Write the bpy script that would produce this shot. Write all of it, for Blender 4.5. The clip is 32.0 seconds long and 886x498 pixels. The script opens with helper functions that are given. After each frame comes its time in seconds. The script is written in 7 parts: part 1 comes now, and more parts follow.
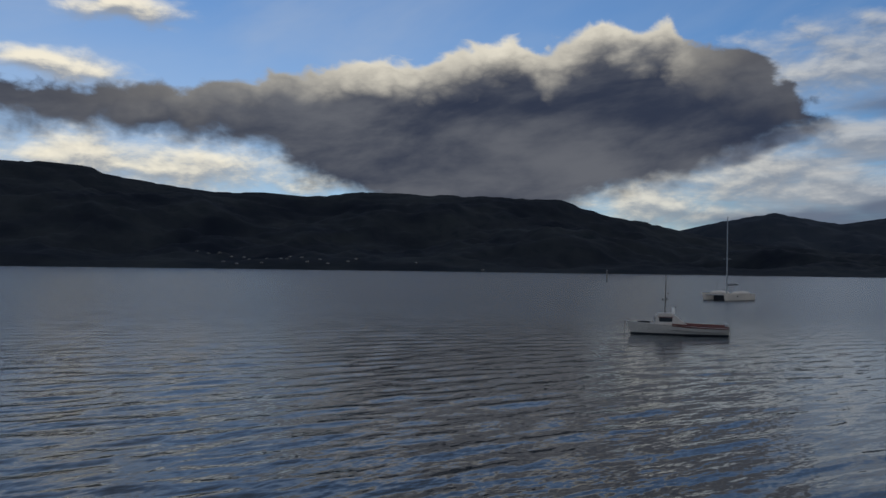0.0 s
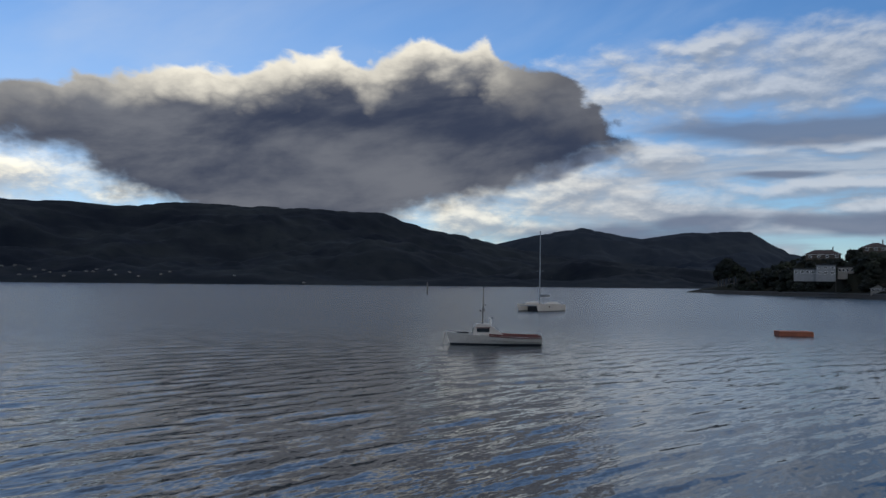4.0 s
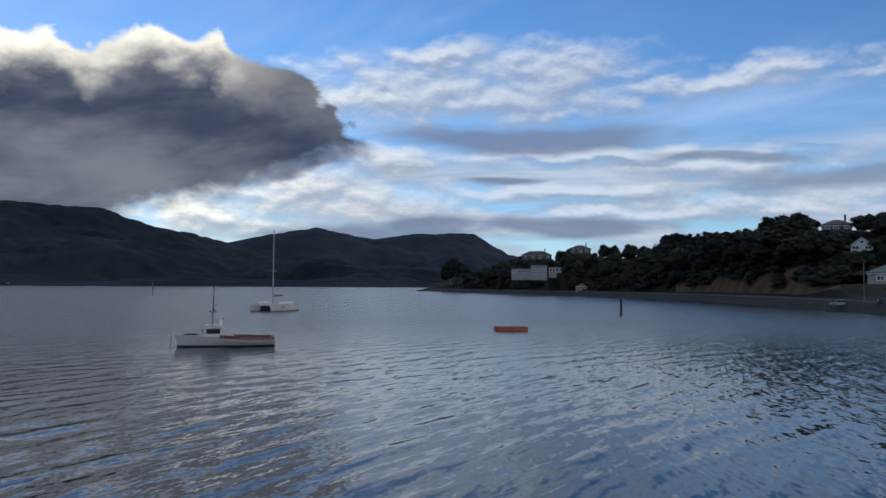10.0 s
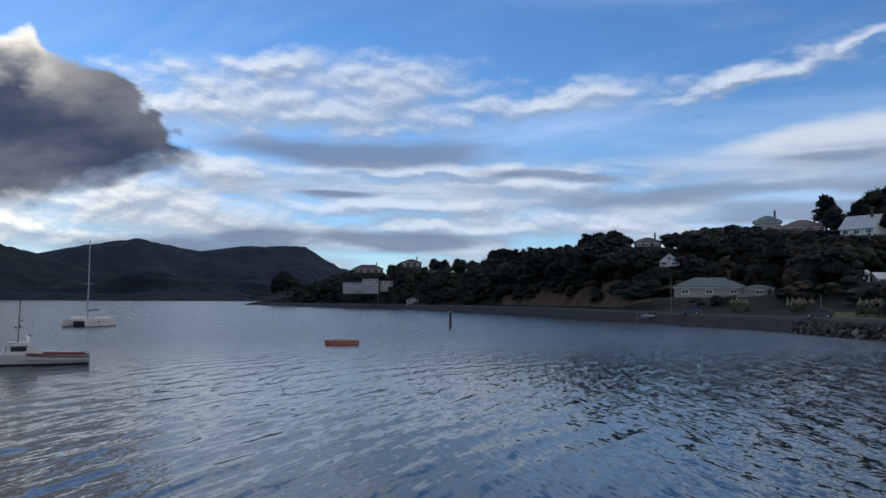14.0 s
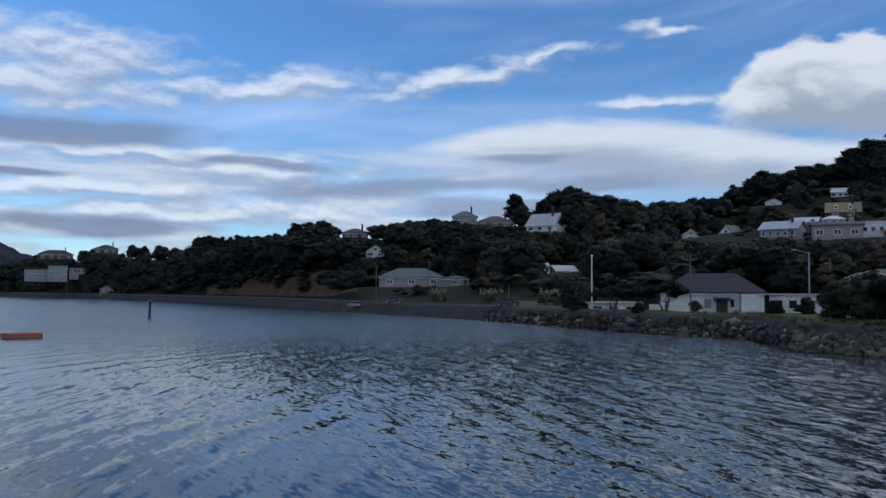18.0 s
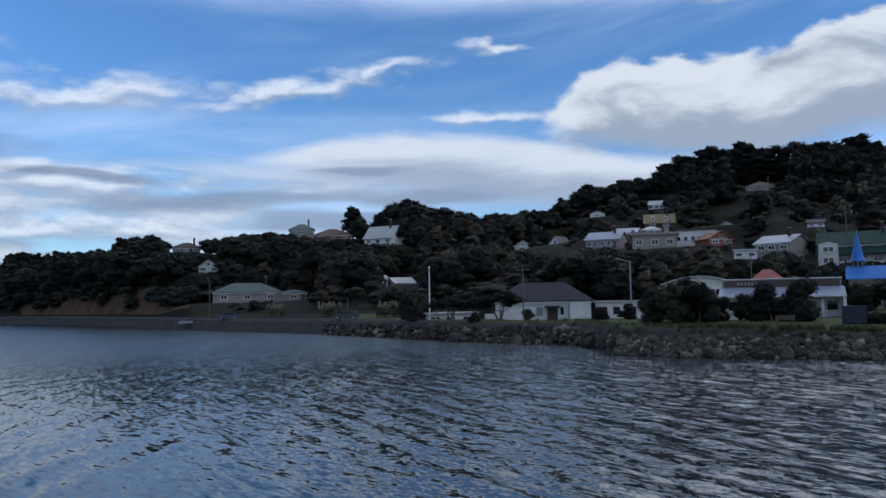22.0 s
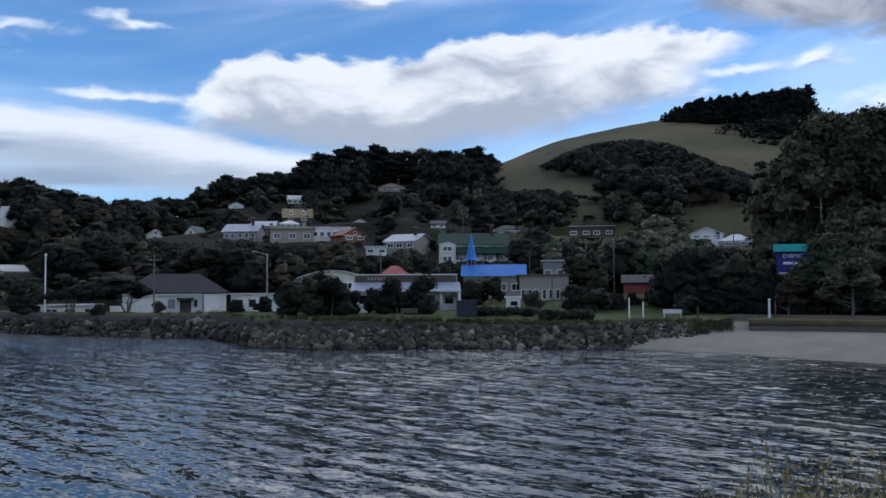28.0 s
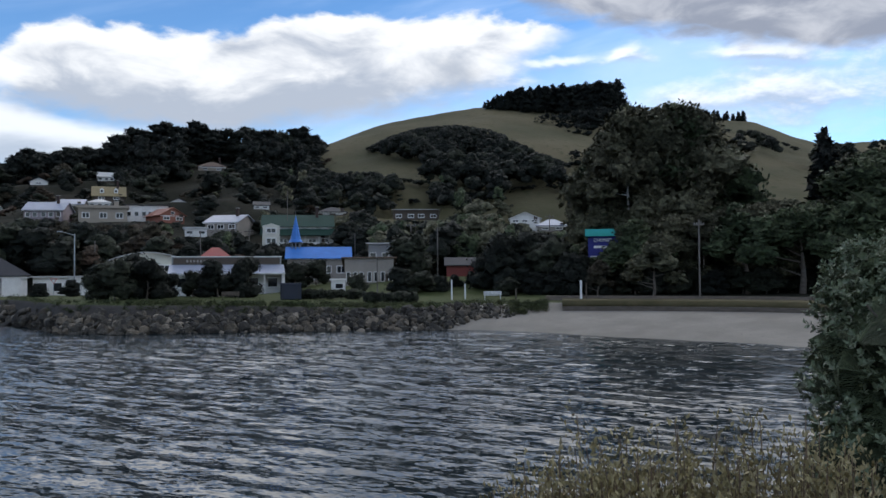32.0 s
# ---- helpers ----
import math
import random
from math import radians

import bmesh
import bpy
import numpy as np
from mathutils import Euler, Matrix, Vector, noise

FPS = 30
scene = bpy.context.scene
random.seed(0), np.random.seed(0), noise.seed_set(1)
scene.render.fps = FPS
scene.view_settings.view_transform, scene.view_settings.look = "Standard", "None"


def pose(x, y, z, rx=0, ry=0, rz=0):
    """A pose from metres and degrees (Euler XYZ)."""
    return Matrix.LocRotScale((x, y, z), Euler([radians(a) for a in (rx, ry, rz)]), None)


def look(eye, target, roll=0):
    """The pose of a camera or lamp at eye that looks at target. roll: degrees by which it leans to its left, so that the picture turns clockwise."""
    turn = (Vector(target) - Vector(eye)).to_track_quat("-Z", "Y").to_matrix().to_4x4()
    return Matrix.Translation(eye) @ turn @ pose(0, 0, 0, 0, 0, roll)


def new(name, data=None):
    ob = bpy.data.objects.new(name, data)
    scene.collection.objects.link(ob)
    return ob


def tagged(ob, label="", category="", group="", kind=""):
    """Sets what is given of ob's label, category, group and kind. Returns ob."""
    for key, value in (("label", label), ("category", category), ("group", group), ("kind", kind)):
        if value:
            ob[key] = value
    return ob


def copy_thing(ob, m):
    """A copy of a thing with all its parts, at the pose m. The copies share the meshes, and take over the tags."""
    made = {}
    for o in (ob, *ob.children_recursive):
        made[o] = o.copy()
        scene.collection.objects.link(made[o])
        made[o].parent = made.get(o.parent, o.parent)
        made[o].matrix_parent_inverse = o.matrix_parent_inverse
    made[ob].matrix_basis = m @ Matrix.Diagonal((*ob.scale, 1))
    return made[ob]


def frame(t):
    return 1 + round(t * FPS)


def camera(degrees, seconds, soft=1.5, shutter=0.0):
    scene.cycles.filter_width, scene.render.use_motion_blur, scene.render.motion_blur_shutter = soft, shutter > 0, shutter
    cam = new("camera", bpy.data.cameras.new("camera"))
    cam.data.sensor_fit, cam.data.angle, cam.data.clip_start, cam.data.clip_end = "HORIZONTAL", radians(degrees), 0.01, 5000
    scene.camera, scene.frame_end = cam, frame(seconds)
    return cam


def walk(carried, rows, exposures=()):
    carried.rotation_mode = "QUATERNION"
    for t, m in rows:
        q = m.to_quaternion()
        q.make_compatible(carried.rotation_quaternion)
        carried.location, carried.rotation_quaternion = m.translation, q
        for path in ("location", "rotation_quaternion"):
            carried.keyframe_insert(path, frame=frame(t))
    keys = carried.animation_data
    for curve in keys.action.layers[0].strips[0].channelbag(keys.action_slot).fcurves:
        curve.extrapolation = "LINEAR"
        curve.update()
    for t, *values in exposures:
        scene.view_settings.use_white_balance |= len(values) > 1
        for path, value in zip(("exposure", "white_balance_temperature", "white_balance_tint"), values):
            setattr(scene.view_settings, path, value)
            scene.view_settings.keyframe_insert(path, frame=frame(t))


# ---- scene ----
cam = camera(55.5, 32.0)
EYE = 5.0
# seconds, heading to the right of north, tilt, lean (degrees)
TURNS = [
    (0, -7.67, 1.38, -0.78), (0.5, -6.35, 1.38, -0.77), (1, -5.23, 1.39, -1.17), (1.5, -3.90, 1.56, -0.99), (2, -2.24, 1.99, -0.94),
    (2.5, -0.47, 2.39, -0.67), (3, 1.33, 2.59, -0.37), (3.5, 2.92, 2.28, -0.59), (5.5, 8.89, 2.90, 0.12), (6, 10.53, 2.89, -0.15),
    (6.5, 12.19, 2.91, -0.18), (7, 13.62, 2.95, -0.19), (7.5, 14.92, 3.34, -0.37), (8, 16.29, 3.15, -0.67), (8.5, 17.72, 2.91, -0.77),
    (9, 19.54, 2.84, -0.61), (9.5, 21.12, 2.75, -0.32), (10, 22.36, 2.47, -0.30), (10.5, 23.50, 2.42, -0.28), (11, 24.51, 2.73, 0.07),
    (11.5, 25.36, 2.95, 0.16), (12, 26.28, 2.91, -0.14), (12.5, 27.58, 2.81, -0.43), (13, 29.41, 3.09, -0.23), (13.5, 31.58, 3.33, -0.25),
    (15.5, 40.95, 3.19, -0.24), (16, 43.62, 3.01, -0.52), (16.5, 45.74, 3.01, -0.60), (17, 48.04, 3.22, -0.43), (17.5, 50.96, 3.11, -0.36),
    (18, 53.44, 2.83, -0.39), (18.5, 55.28, 3.09, -0.16), (19, 56.92, 3.48, 0.16), (19.5, 58.18, 3.82, 0.33), (20, 59.18, 4.01, 0.34),
    (20.5, 60.20, 4.09, 0.61), (21, 61.47, 3.76, 0.68), (21.5, 62.81, 3.55, 0.56), (22, 64.36, 3.64, 0.94), (22.5, 66.70, 3.77, 0.93),
    (23, 69.04, 3.98, 0.72), (23.5, 71.41, 4.04, 0.74), (24, 74.09, 3.79, 0.57), (24.5, 76.74, 3.56, 0.42), (25, 78.81, 3.38, 0.23),
    (25.5, 80.54, 3.30, 0.23), (26, 82.06, 3.48, 0.36), (26.5, 83.94, 3.29, 0.27), (28.5, 90.02, 2.63, 0.28), (29, 91.35, 2.21, 0.14),
    (29.5, 93.03, 1.77, 0.11), (30, 94.86, 1.47, 0.34), (30.5, 96.67, 1.33, 0.68), (31, 98.17, 1.33, 0.59), (31.5, 99.49, 1.37, 0.37),
    (32, 100.56, 1.62, 0.39),
]
walk(cam, [(t, pose(0, 0, EYE, 90 + tilt, lean, -head)) for t, head, tilt, lean in TURNS],
     exposures=((0.0, -0.68, 6000, 10), (2.0, -0.58, 6000, 10), (6.0, -0.05, 5900, 10), (9.0, 0.0, 5800, 10), (19.0, 0.15, 5700, 10), (26.0, 0.3, 5700, 10), (32.0, 0.65, 6200, 10)))

# ---- world: evening sky with clouds ----
SUN_AZ, SUN_EL = -24.0, 18.0
world = bpy.data.worlds.new("evening_sky")
scene.world = world
world.use_nodes = True
wn, wl = world.node_tree.nodes, world.node_tree.links
wn.clear()


class Net:
    """Short hand for a node tree."""

    def __init__(self, tree):
        self.tree, self.nodes, self.links = tree, tree.nodes, tree.links

    def put(self, socket, value):
        if isinstance(value, bpy.types.NodeSocket):
            self.links.new(value, socket)
        else:
            socket.default_value = value

    def math(self, op, a, b=0.0, c=0.0, clamp=False):
        n = self.nodes.new("ShaderNodeMath")
        n.operation, n.use_clamp = op, clamp
        for i, v in enumerate((a, b, c)):
            self.put(n.inputs[i], v)
        return n.outputs[0]

    def vec(self, x, y, z=0.0):
        n = self.nodes.new("ShaderNodeCombineXYZ")
        for i, v in enumerate((x, y, z)):
            self.put(n.inputs[i], v)
        return n.outputs[0]

    def mix(self, f, a, b):
        n = self.nodes.new("ShaderNodeMix")
        n.data_type = "RGBA"
        self.put(n.inputs[0], f)
        self.put(n.inputs[6], a)
        self.put(n.inputs[7], b)
        return n.outputs[2]

    def noise(self, v, scale, detail=4.0, rough=0.5, warp=0.0):
        n = self.nodes.new("ShaderNodeTexNoise")
        self.put(n.inputs["Vector"], v)
        n.inputs["Scale"].default_value, n.inputs["Detail"].default_value = scale, detail
        n.inputs["Roughness"].default_value, n.inputs["Distortion"].default_value = rough, warp
        return n.outputs[0]

    def step(self, v, lo, hi):
        n = self.nodes.new("ShaderNodeMapRange")
        n.interpolation_type = "SMOOTHSTEP"
        self.put(n.inputs[0], v)
        n.inputs[1].default_value, n.inputs[2].default_value = lo, hi
        return n.outputs[0]


W = Net(world.node_tree)
way = wn.new("ShaderNodeTexCoord").outputs["Generated"]
sep = wn.new("ShaderNodeSeparateXYZ")
wl.new(way, sep.inputs[0])
AZ = W.math("MULTIPLY", W.math("ARCTAN2", sep.outputs[0], sep.outputs[1]), 57.2958)
EL = W.math("MULTIPLY", W.math("ARCSINE", sep.outputs[2]), 57.2958)

sky = wn.new("ShaderNodeTexSky")
sky.sky_type, sky.sun_disc = "NISHITA", False
sky.sun_elevation, sky.sun_rotation = radians(SUN_EL), radians(SUN_AZ)
sky.altitude, sky.air_density, sky.dust_density, sky.ozone_density = 0, 1.0, 0.0, 5.0

# broken clouds as overlapping lobes: azimuth, height, half width, half height (degrees), lean
PALE = [(-29, 15.9, 3.2, 0.9, 4), (-33, 12.3, 4, 0.7, -4), (-28, 6.4, 12, 1.5, -2), (11, 6.2, 8, 1.9, 8), (18.6, 8.3, 2.9, 1.1, 0), (7, 4.2, 6, 1.3, -8), (19, 5.4, 8, 1.5, 0),
        (20, 12.9, 9, 2.2, 4), (29.6, 14.1, 6.0, 1.8, 2), (26, 12.3, 10, 1.4, 0), (22, 15.2, 3.6, 0.9, 16), (41.5, 13.3, 8, 0.8, 5), (54.5, 14.2, 7.0, 0.8, 11), (60.4, 15.6, 2.4, 0.5, 18),
        (67.5, 12.6, 3.0, 0.5, 1), (68.2, 17, 2, 0.3, 0), (84, 19.3, 2.4, 0.4, 0), (33, 8.7, 12, 0.45, 0), (40, 7.7, 7, 0.9, -3), (30, 6.4, 12, 0.75, 2), (24.5, 4.2, 3, 0.9, 0),
        (36, 4.7, 8, 0.9, 2), (44, 5.2, 6, 0.9, 0), (113, 14.3, 1.6, 0.5, 0), (109, 13.9, 2.2, 0.5, 0), (102.5, 13.4, 3.2, 0.9, 0), (121.5, 13.7, 3.4, 0.6, -8), (122, 11.2, 8, 1.5, 4), (134, 11, 8, 2, 0)]
BAND = [(29, 9.95, 12.5, 0.95, -1), (50.5, 6.95, 11, 0.8, 2), (41, 8.3, 6, 0.45, -4), (22, 3.9, 5, 1.1, 0), (57, 5.6, 9, 0.7, 0), (58.5, 9.2, 3.6, 0.3, 3), (14, 3.4, 8, 1.0, 0), (31, 4.0, 8, 0.8, 0),
        (62, 7.2, 9, 0.8, 0), (26, 7.2, 4, 0.4, 0), (13, 8.0, 4.5, 0.8, 14)]
# cloud banks between a top and a base: azimuth, top, base (degrees), share of light on the crest
DARK = [(-45, 11.5, 8.8, 0.0), (-33, 10.9, 8.0, 0.05), (-30, 11.1, 8.0, 0.1), (-27.3, 12.0, 7.9, 0.15), (-23.6, 12.0, 8.2, 0.2), (-19.2, 12.9, 7.1, 0.45), (-16.5, 12.9, 5.6, 0.6), (-13.5, 13.9, 4.9, 0.95),
        (-8.8, 14.0, 3.0, 0.9), (-6.5, 15.0, 3.0, 0.85), (-3, 15.7, 3.0, 1.0), (-0.3, 14.7, 3.5, 0.7), (2.4, 16.3, 4.5, 1.0), (5, 15.9, 4.9, 0.85), (7.2, 16.2, 5.4, 0.9), (9.0, 14.9, 6.0, 0.3),
        (11.2, 14.0, 7.0, 0.1), (13.4, 12.2, 7.7, 0.05), (15.1, 11.2, 8.3, 0.05), (16.8, 9.9, 8.7, 0.0), (18.2, 9.1, 9.2, 0.0), (24, 5, 12, 0.0)]
LENS = [(40, 7, 11, 1), (47.5, 9.1, 9.3, 1), (52, 10.0, 8.7, 1), (56, 11.0, 7.6, 1), (61, 11.5, 7.0, 1), (66, 11.4, 6.4, 1), (71, 10.9, 6.0, 1), (78, 9.5, 5.0, 1), (86, 9.0, 5.0, 1), (95, 7, 9, 1)]
HEAP = [(62, 9, 14, 1), (70.5, 11.2, 11.9, 0.6), (72.6, 13.6, 10.6, 0.8), (74, 15.0, 10.0, 1), (77.5, 16.0, 9.5, 1), (82, 15.6, 8.9, 1), (86.4, 15.5, 8.6, 0.9), (90, 17.1, 9.5, 1), (94.8, 17.5, 10, 1),
        (98.8, 16.9, 11, 0.9), (102.5, 17.2, 11.8, 1), (106, 16.9, 13.8, 0.8), (108.6, 15.8, 15.2, 0.6), (111, 15, 17, 0.5), (120, 13, 18, 0.5)]
LID = [(98, 40, 26, 0), (104, 40, 18.8, 0), (107, 40, 17.4, 0), (110.5, 40, 16.1, 0), (117, 40, 14.6, 0), (126, 40, 13.2, 0), (135, 40, 12.5, 0), (150, 40, 14, 0)]


def bank(rows, fray, billow, stretch=1.8):
    """Degrees below the top and above the base of a cloud bank with billowing edges, and the light on its crest."""
    a0, a1 = rows[0][0], rows[-1][0]
    ramp = wn.new("ShaderNodeValToRGB")
    stops = ramp.color_ramp.elements
    while len(stops) < len(rows):
        stops.new(0.5)
    for stop, (a, top, base, crest) in zip(stops, rows):
        stop.position, stop.color = (a - a0) / (a1 - a0), (top / 40, base / 40, crest, 1)
    flat = W.vec(W.math("MULTIPLY", AZ, 1.0 / stretch), EL)
    drift = W.math("SUBTRACT", W.noise(flat, billow * 1.1, 6, 0.54, 0.3), 0.5)
    puff = W.math("ABSOLUTE", W.math("SUBTRACT", W.noise(flat, billow * 1.9, 5, 0.5, 0.1), 0.5))
    az = W.math("MULTIPLY_ADD", drift, 7.0 * fray, AZ)
    el = W.math("MULTIPLY_ADD", puff, 6.0 * fray, W.math("MULTIPLY_ADD", drift, 3.4 * fray, W.math("SUBTRACT", EL, 0.5 * fray)))
    wl.new(W.math("DIVIDE", W.math("SUBTRACT", az, a0), a1 - a0), ramp.inputs[0])
    rgb = wn.new("ShaderNodeSeparateColor")
    wl.new(ramp.outputs[0], rgb.inputs[0])
    return (W.math("MULTIPLY_ADD", rgb.outputs[0], 40.0, W.math("MULTIPLY", el, -1.0)), W.math("MULTIPLY_ADD", rgb.outputs[1], -40.0, el), rgb.outputs[2])


def lobes(name, blobs):
    """How deep a place in the sky lies inside a heap of lobes: above zero within, below it outside."""
    tree = bpy.data.node_groups.new(name, "ShaderNodeTree")
    tree.interface.new_socket("place", in_out="INPUT", socket_type="NodeSocketVector")
    tree.interface.new_socket("depth", in_out="OUTPUT", socket_type="NodeSocketFloat")
    g, inn, out = Net(tree), tree.nodes.new("NodeGroupInput"), tree.nodes.new("NodeGroupOutput")
    best = None
    for a, e, w, h, lean in blobs:
        m = tree.nodes.new("ShaderNodeMapping")
        m.vector_type = "TEXTURE"
        place = inn.outputs[0]
        if best is not None:  # one lobe after the other
            turn = tree.nodes.new("ShaderNodeVectorMath")
            turn.operation = "MULTIPLY_ADD"
            tree.links.new(best, turn.inputs[0])
            turn.inputs[1].default_value = (0, 0, 1e-7)
            tree.links.new(place, turn.inputs[2])
            place = turn.outputs[0]
        tree.links.new(place, m.inputs[0])
        m.inputs["Location"].default_value = (a, e, 0)
        m.inputs["Rotation"].default_value = (0, 0, radians(lean))
        m.inputs["Scale"].default_value = (w, h, 1)
        n = tree.nodes.new("ShaderNodeVectorMath")
        n.operation = "LENGTH"
        tree.links.new(m.outputs[0], n.inputs[0])
        d = g.math("SUBTRACT", 1.0, n.outputs["Value"])
        best = d if best is None else g.math("SMOOTH_MAX", best, d, 0.12)
    tree.links.new(best, out.inputs[0])
    return tree


def cloud(group, de, stretch, scale, amp, rough, detail, warp=1.0, puffs=0.0):
    """Depth in a cloud with its ragged edge, seen de degrees higher (towards the light)."""
    el = W.math("ADD", EL, de) if de else EL
    az = W.math("SUBTRACT", AZ, de * 0.5) if de else AZ
    n = wn.new("ShaderNodeGroup")
    n.node_tree = group
    flat = W.vec(W.math("MULTIPLY", az, 1.0 / stretch), el)
    drift = W.math("SUBTRACT", W.noise(flat, scale * 0.8, 3, 0.5), 0.5)
    wl.new(W.vec(W.math("MULTIPLY_ADD", drift, 7.0 * warp, az), W.math("MULTIPLY_ADD", drift, -3.0 * warp, el)), n.inputs[0])
    grain = W.noise(flat, scale, detail, rough, 0.25)
    puff = W.math("ABSOLUTE", W.math("SUBTRACT", W.noise(flat, scale * 3.1, 3, 0.55), 0.5))
    deep = W.math("MULTIPLY_ADD", W.math("SUBTRACT", grain, 0.5), amp, n.outputs[0])
    return W.math("MULTIPLY_ADD", W.math("SUBTRACT", 0.14, puff), puffs, deep)


pale_g, band_g = lobes("pale_cloud", PALE), lobes("grey_band", BAND)
blue = wn.new("ShaderNodeVectorMath")
blue.operation = "SCALE"
wl.new(sky.outputs[0], blue.inputs[0])
blue.inputs["Scale"].default_value = 0.118
tint = wn.new("ShaderNodeVectorMath")
tint.operation = "MULTIPLY"
wl.new(blue.outputs[0], tint.inputs[0])
tint.inputs[1].default_value = (0.98, 1.03, 1.08)
here = tint.outputs[0]
# high thin veil, and bright broken cloud added above the view to light water and land
veil = W.step(W.noise(W.vec(W.math("MULTIPLY", AZ, 0.25), W.math("MULTIPLY_ADD", AZ, -0.12, EL)), 0.11, 6, 0.55, 0.6), 0.38, 0.74)
here = W.mix(W.math("MULTIPLY", veil, 0.55), here, (0.60, 0.70, 0.86, 1))
over = W.step(W.noise(way, 2.6, 6, 0.55, 0.3), 0.30, 0.56)
east = W.math("MULTIPLY", W.step(AZ, 10, 75), W.step(EL, 62, 40))
west = W.math("MULTIPLY", W.step(AZ, -60, -110), 0.3)
here = W.mix(W.math("MULTIPLY", W.math("MULTIPLY", over, W.math("ADD", east, west, 0.0, True)), W.step(EL, 18.5, 25.0)), here, (1.95, 1.9, 1.82, 1))
# grey sheet added above the dark cloud, out of view, thick at the zenith, to dim water and treetops
sheet = W.math("MAXIMUM", W.math("MULTIPLY", W.step(EL, 17.5, 27), W.math("MULTIPLY", W.step(AZ, 55, 18), W.step(AZ, -120, -70))), W.step(EL, 42, 66))
here = W.mix(W.math("MULTIPLY", sheet, 0.75), here, (0.17, 0.21, 0.29, 1))
haze = W.math("MULTIPLY", W.step(AZ, 12, -36), W.step(EL, 22, 8))
here = W.mix(W.math("MULTIPLY", haze, 0.45), here, (0.8, 0.88, 1.0, 1))
# thin layer of bands low over the harbour mouth, with gaps of blue
thin = W.noise(W.vec(W.math("MULTIPLY", AZ, 0.16), EL), 0.62, 6, 0.56, 0.5)
reach = W.math("MULTIPLY", W.math("MULTIPLY", W.step(AZ, 6, 16), W.step(AZ, 68, 54)), W.step(EL, 10.5, 7.5))
here = W.mix(W.math("MULTIPLY", W.math("MULTIPLY", W.step(thin, 0.36, 0.56), reach), 0.8), here, W.mix(W.step(thin, 0.45, 0.66), (0.36, 0.41, 0.48, 1), (0.62, 0.63, 0.64, 1)))
# pale broken clouds, cream towards the sun
p0 = cloud(pale_g, 0, 2.3, 0.62, 2.3, 0.58, 7, 0.8, 0.5)
p1 = cloud(pale_g, 0.5, 2.3, 0.62, 2.3, 0.58, 7, 0.8, 0.5)
lit = W.step(W.math("SUBTRACT", p0, p1), -0.5, 0.75)
shade = W.mix(W.step(AZ, -10, 35), (0.5, 0.49, 0.47, 1), (0.33, 0.38, 0.46, 1))
glow = W.mix(W.step(AZ, -6, 26), (1.65, 1.42, 1.0, 1), (0.72, 0.73, 0.74, 1))
here = W.mix(W.math("MULTIPLY", W.step(p0, -0.6, 0.85), 0.86), here, W.mix(lit, shade, glow))
# long flat white cloud over the wooded point
streak = W.noise(W.vec(W.math("MULTIPLY", AZ, 0.14), W.math("MULTIPLY_ADD", AZ, -0.03, EL)), 0.55, 6, 0.55, 0.4)
lt, lb, _ = bank(LENS, 0.25, 0.3, 3.5)
soft = W.math("MULTIPLY", W.step(lt, -0.2, 0.8), W.step(lb, -0.6, 1.9))
inner = W.step(W.math("MULTIPLY_ADD", W.math("SUBTRACT", streak, 0.5), 4.0, lt), 2.9, 0.6)
here = W.mix(W.math("MULTIPLY", soft, 0.93), here, W.mix(inner, (0.34, 0.38, 0.44, 1), (0.66, 0.67, 0.68, 1)))
# grey lid at the edge of the sky over the beach
_, gb, _ = bank(LID, 0.5, 0.3, 2.4)
lump = W.noise(W.vec(W.math("MULTIPLY", AZ, 0.45), EL), 0.42, 6, 0.54, 0.4)
here = W.mix(W.math("MULTIPLY", W.step(gb, -0.3, 1.1), W.step(EL, 24, 19)), here, W.mix(W.step(lump, 0.4, 0.7), (0.22, 0.24, 0.29, 1), (0.42, 0.43, 0.46, 1)))
# heaped white cloud over the town
ht, hb, _ = bank(HEAP, 0.5, 0.33, 2.0)
bright = W.step(W.math("MULTIPLY_ADD", W.math("SUBTRACT", lump, 0.5), 13.0, ht), 5.6, 0.6)
white = W.mix(bright, (0.33, 0.355, 0.40, 1), (0.70, 0.69, 0.67, 1))
here = W.mix(W.math("MULTIPLY", W.math("MULTIPLY", W.step(ht, -0.15, 0.6), W.step(hb, -0.8, 1.6)), 0.95), here, white)
# grey bands
b0 = cloud(band_g, 0, 4.5, 0.5, 1.3, 0.5, 6, 0.6)
here = W.mix(W.math("MULTIPLY", W.step(b0, -0.15, 0.6), 0.8), here, W.mix(W.step(AZ, 20, 60), (0.17, 0.20, 0.28, 1), (0.24, 0.29, 0.37, 1)))
# the heavy dark cloud in front of the sun
dt, db, crest = bank(DARK, 0.7, 0.24, 1.5)
mottle = W.noise(W.vec(W.math("MULTIPLY", AZ, 0.34), W.math("MULTIPLY_ADD", AZ, -0.10, EL)), 0.2, 7, 0.56, 0.2)
rim = W.step(W.math("MULTIPLY_ADD", W.math("SUBTRACT", mottle, 0.5), 6.0, dt), 3.3, 0.1)
rim = W.math("MULTIPLY", rim, crest)
low = W.math("MULTIPLY", W.step(EL, 12, 6), 0.1)
body = W.mix(W.step(W.math("ADD", mottle, low), 0.40, 0.70), (0.052, 0.064, 0.102, 1), (0.21, 0.212, 0.228, 1))
here = W.mix(W.math("MULTIPLY", W.step(dt, -0.2, 0.6), W.step(db, -0.6, 1.3)), here, W.mix(rim, body, (1.3, 1.16, 0.9, 1)))
back = wn.new("ShaderNodeBackground")
wl.new(here, back.inputs[0])
back.inputs[1].default_value = 1.0
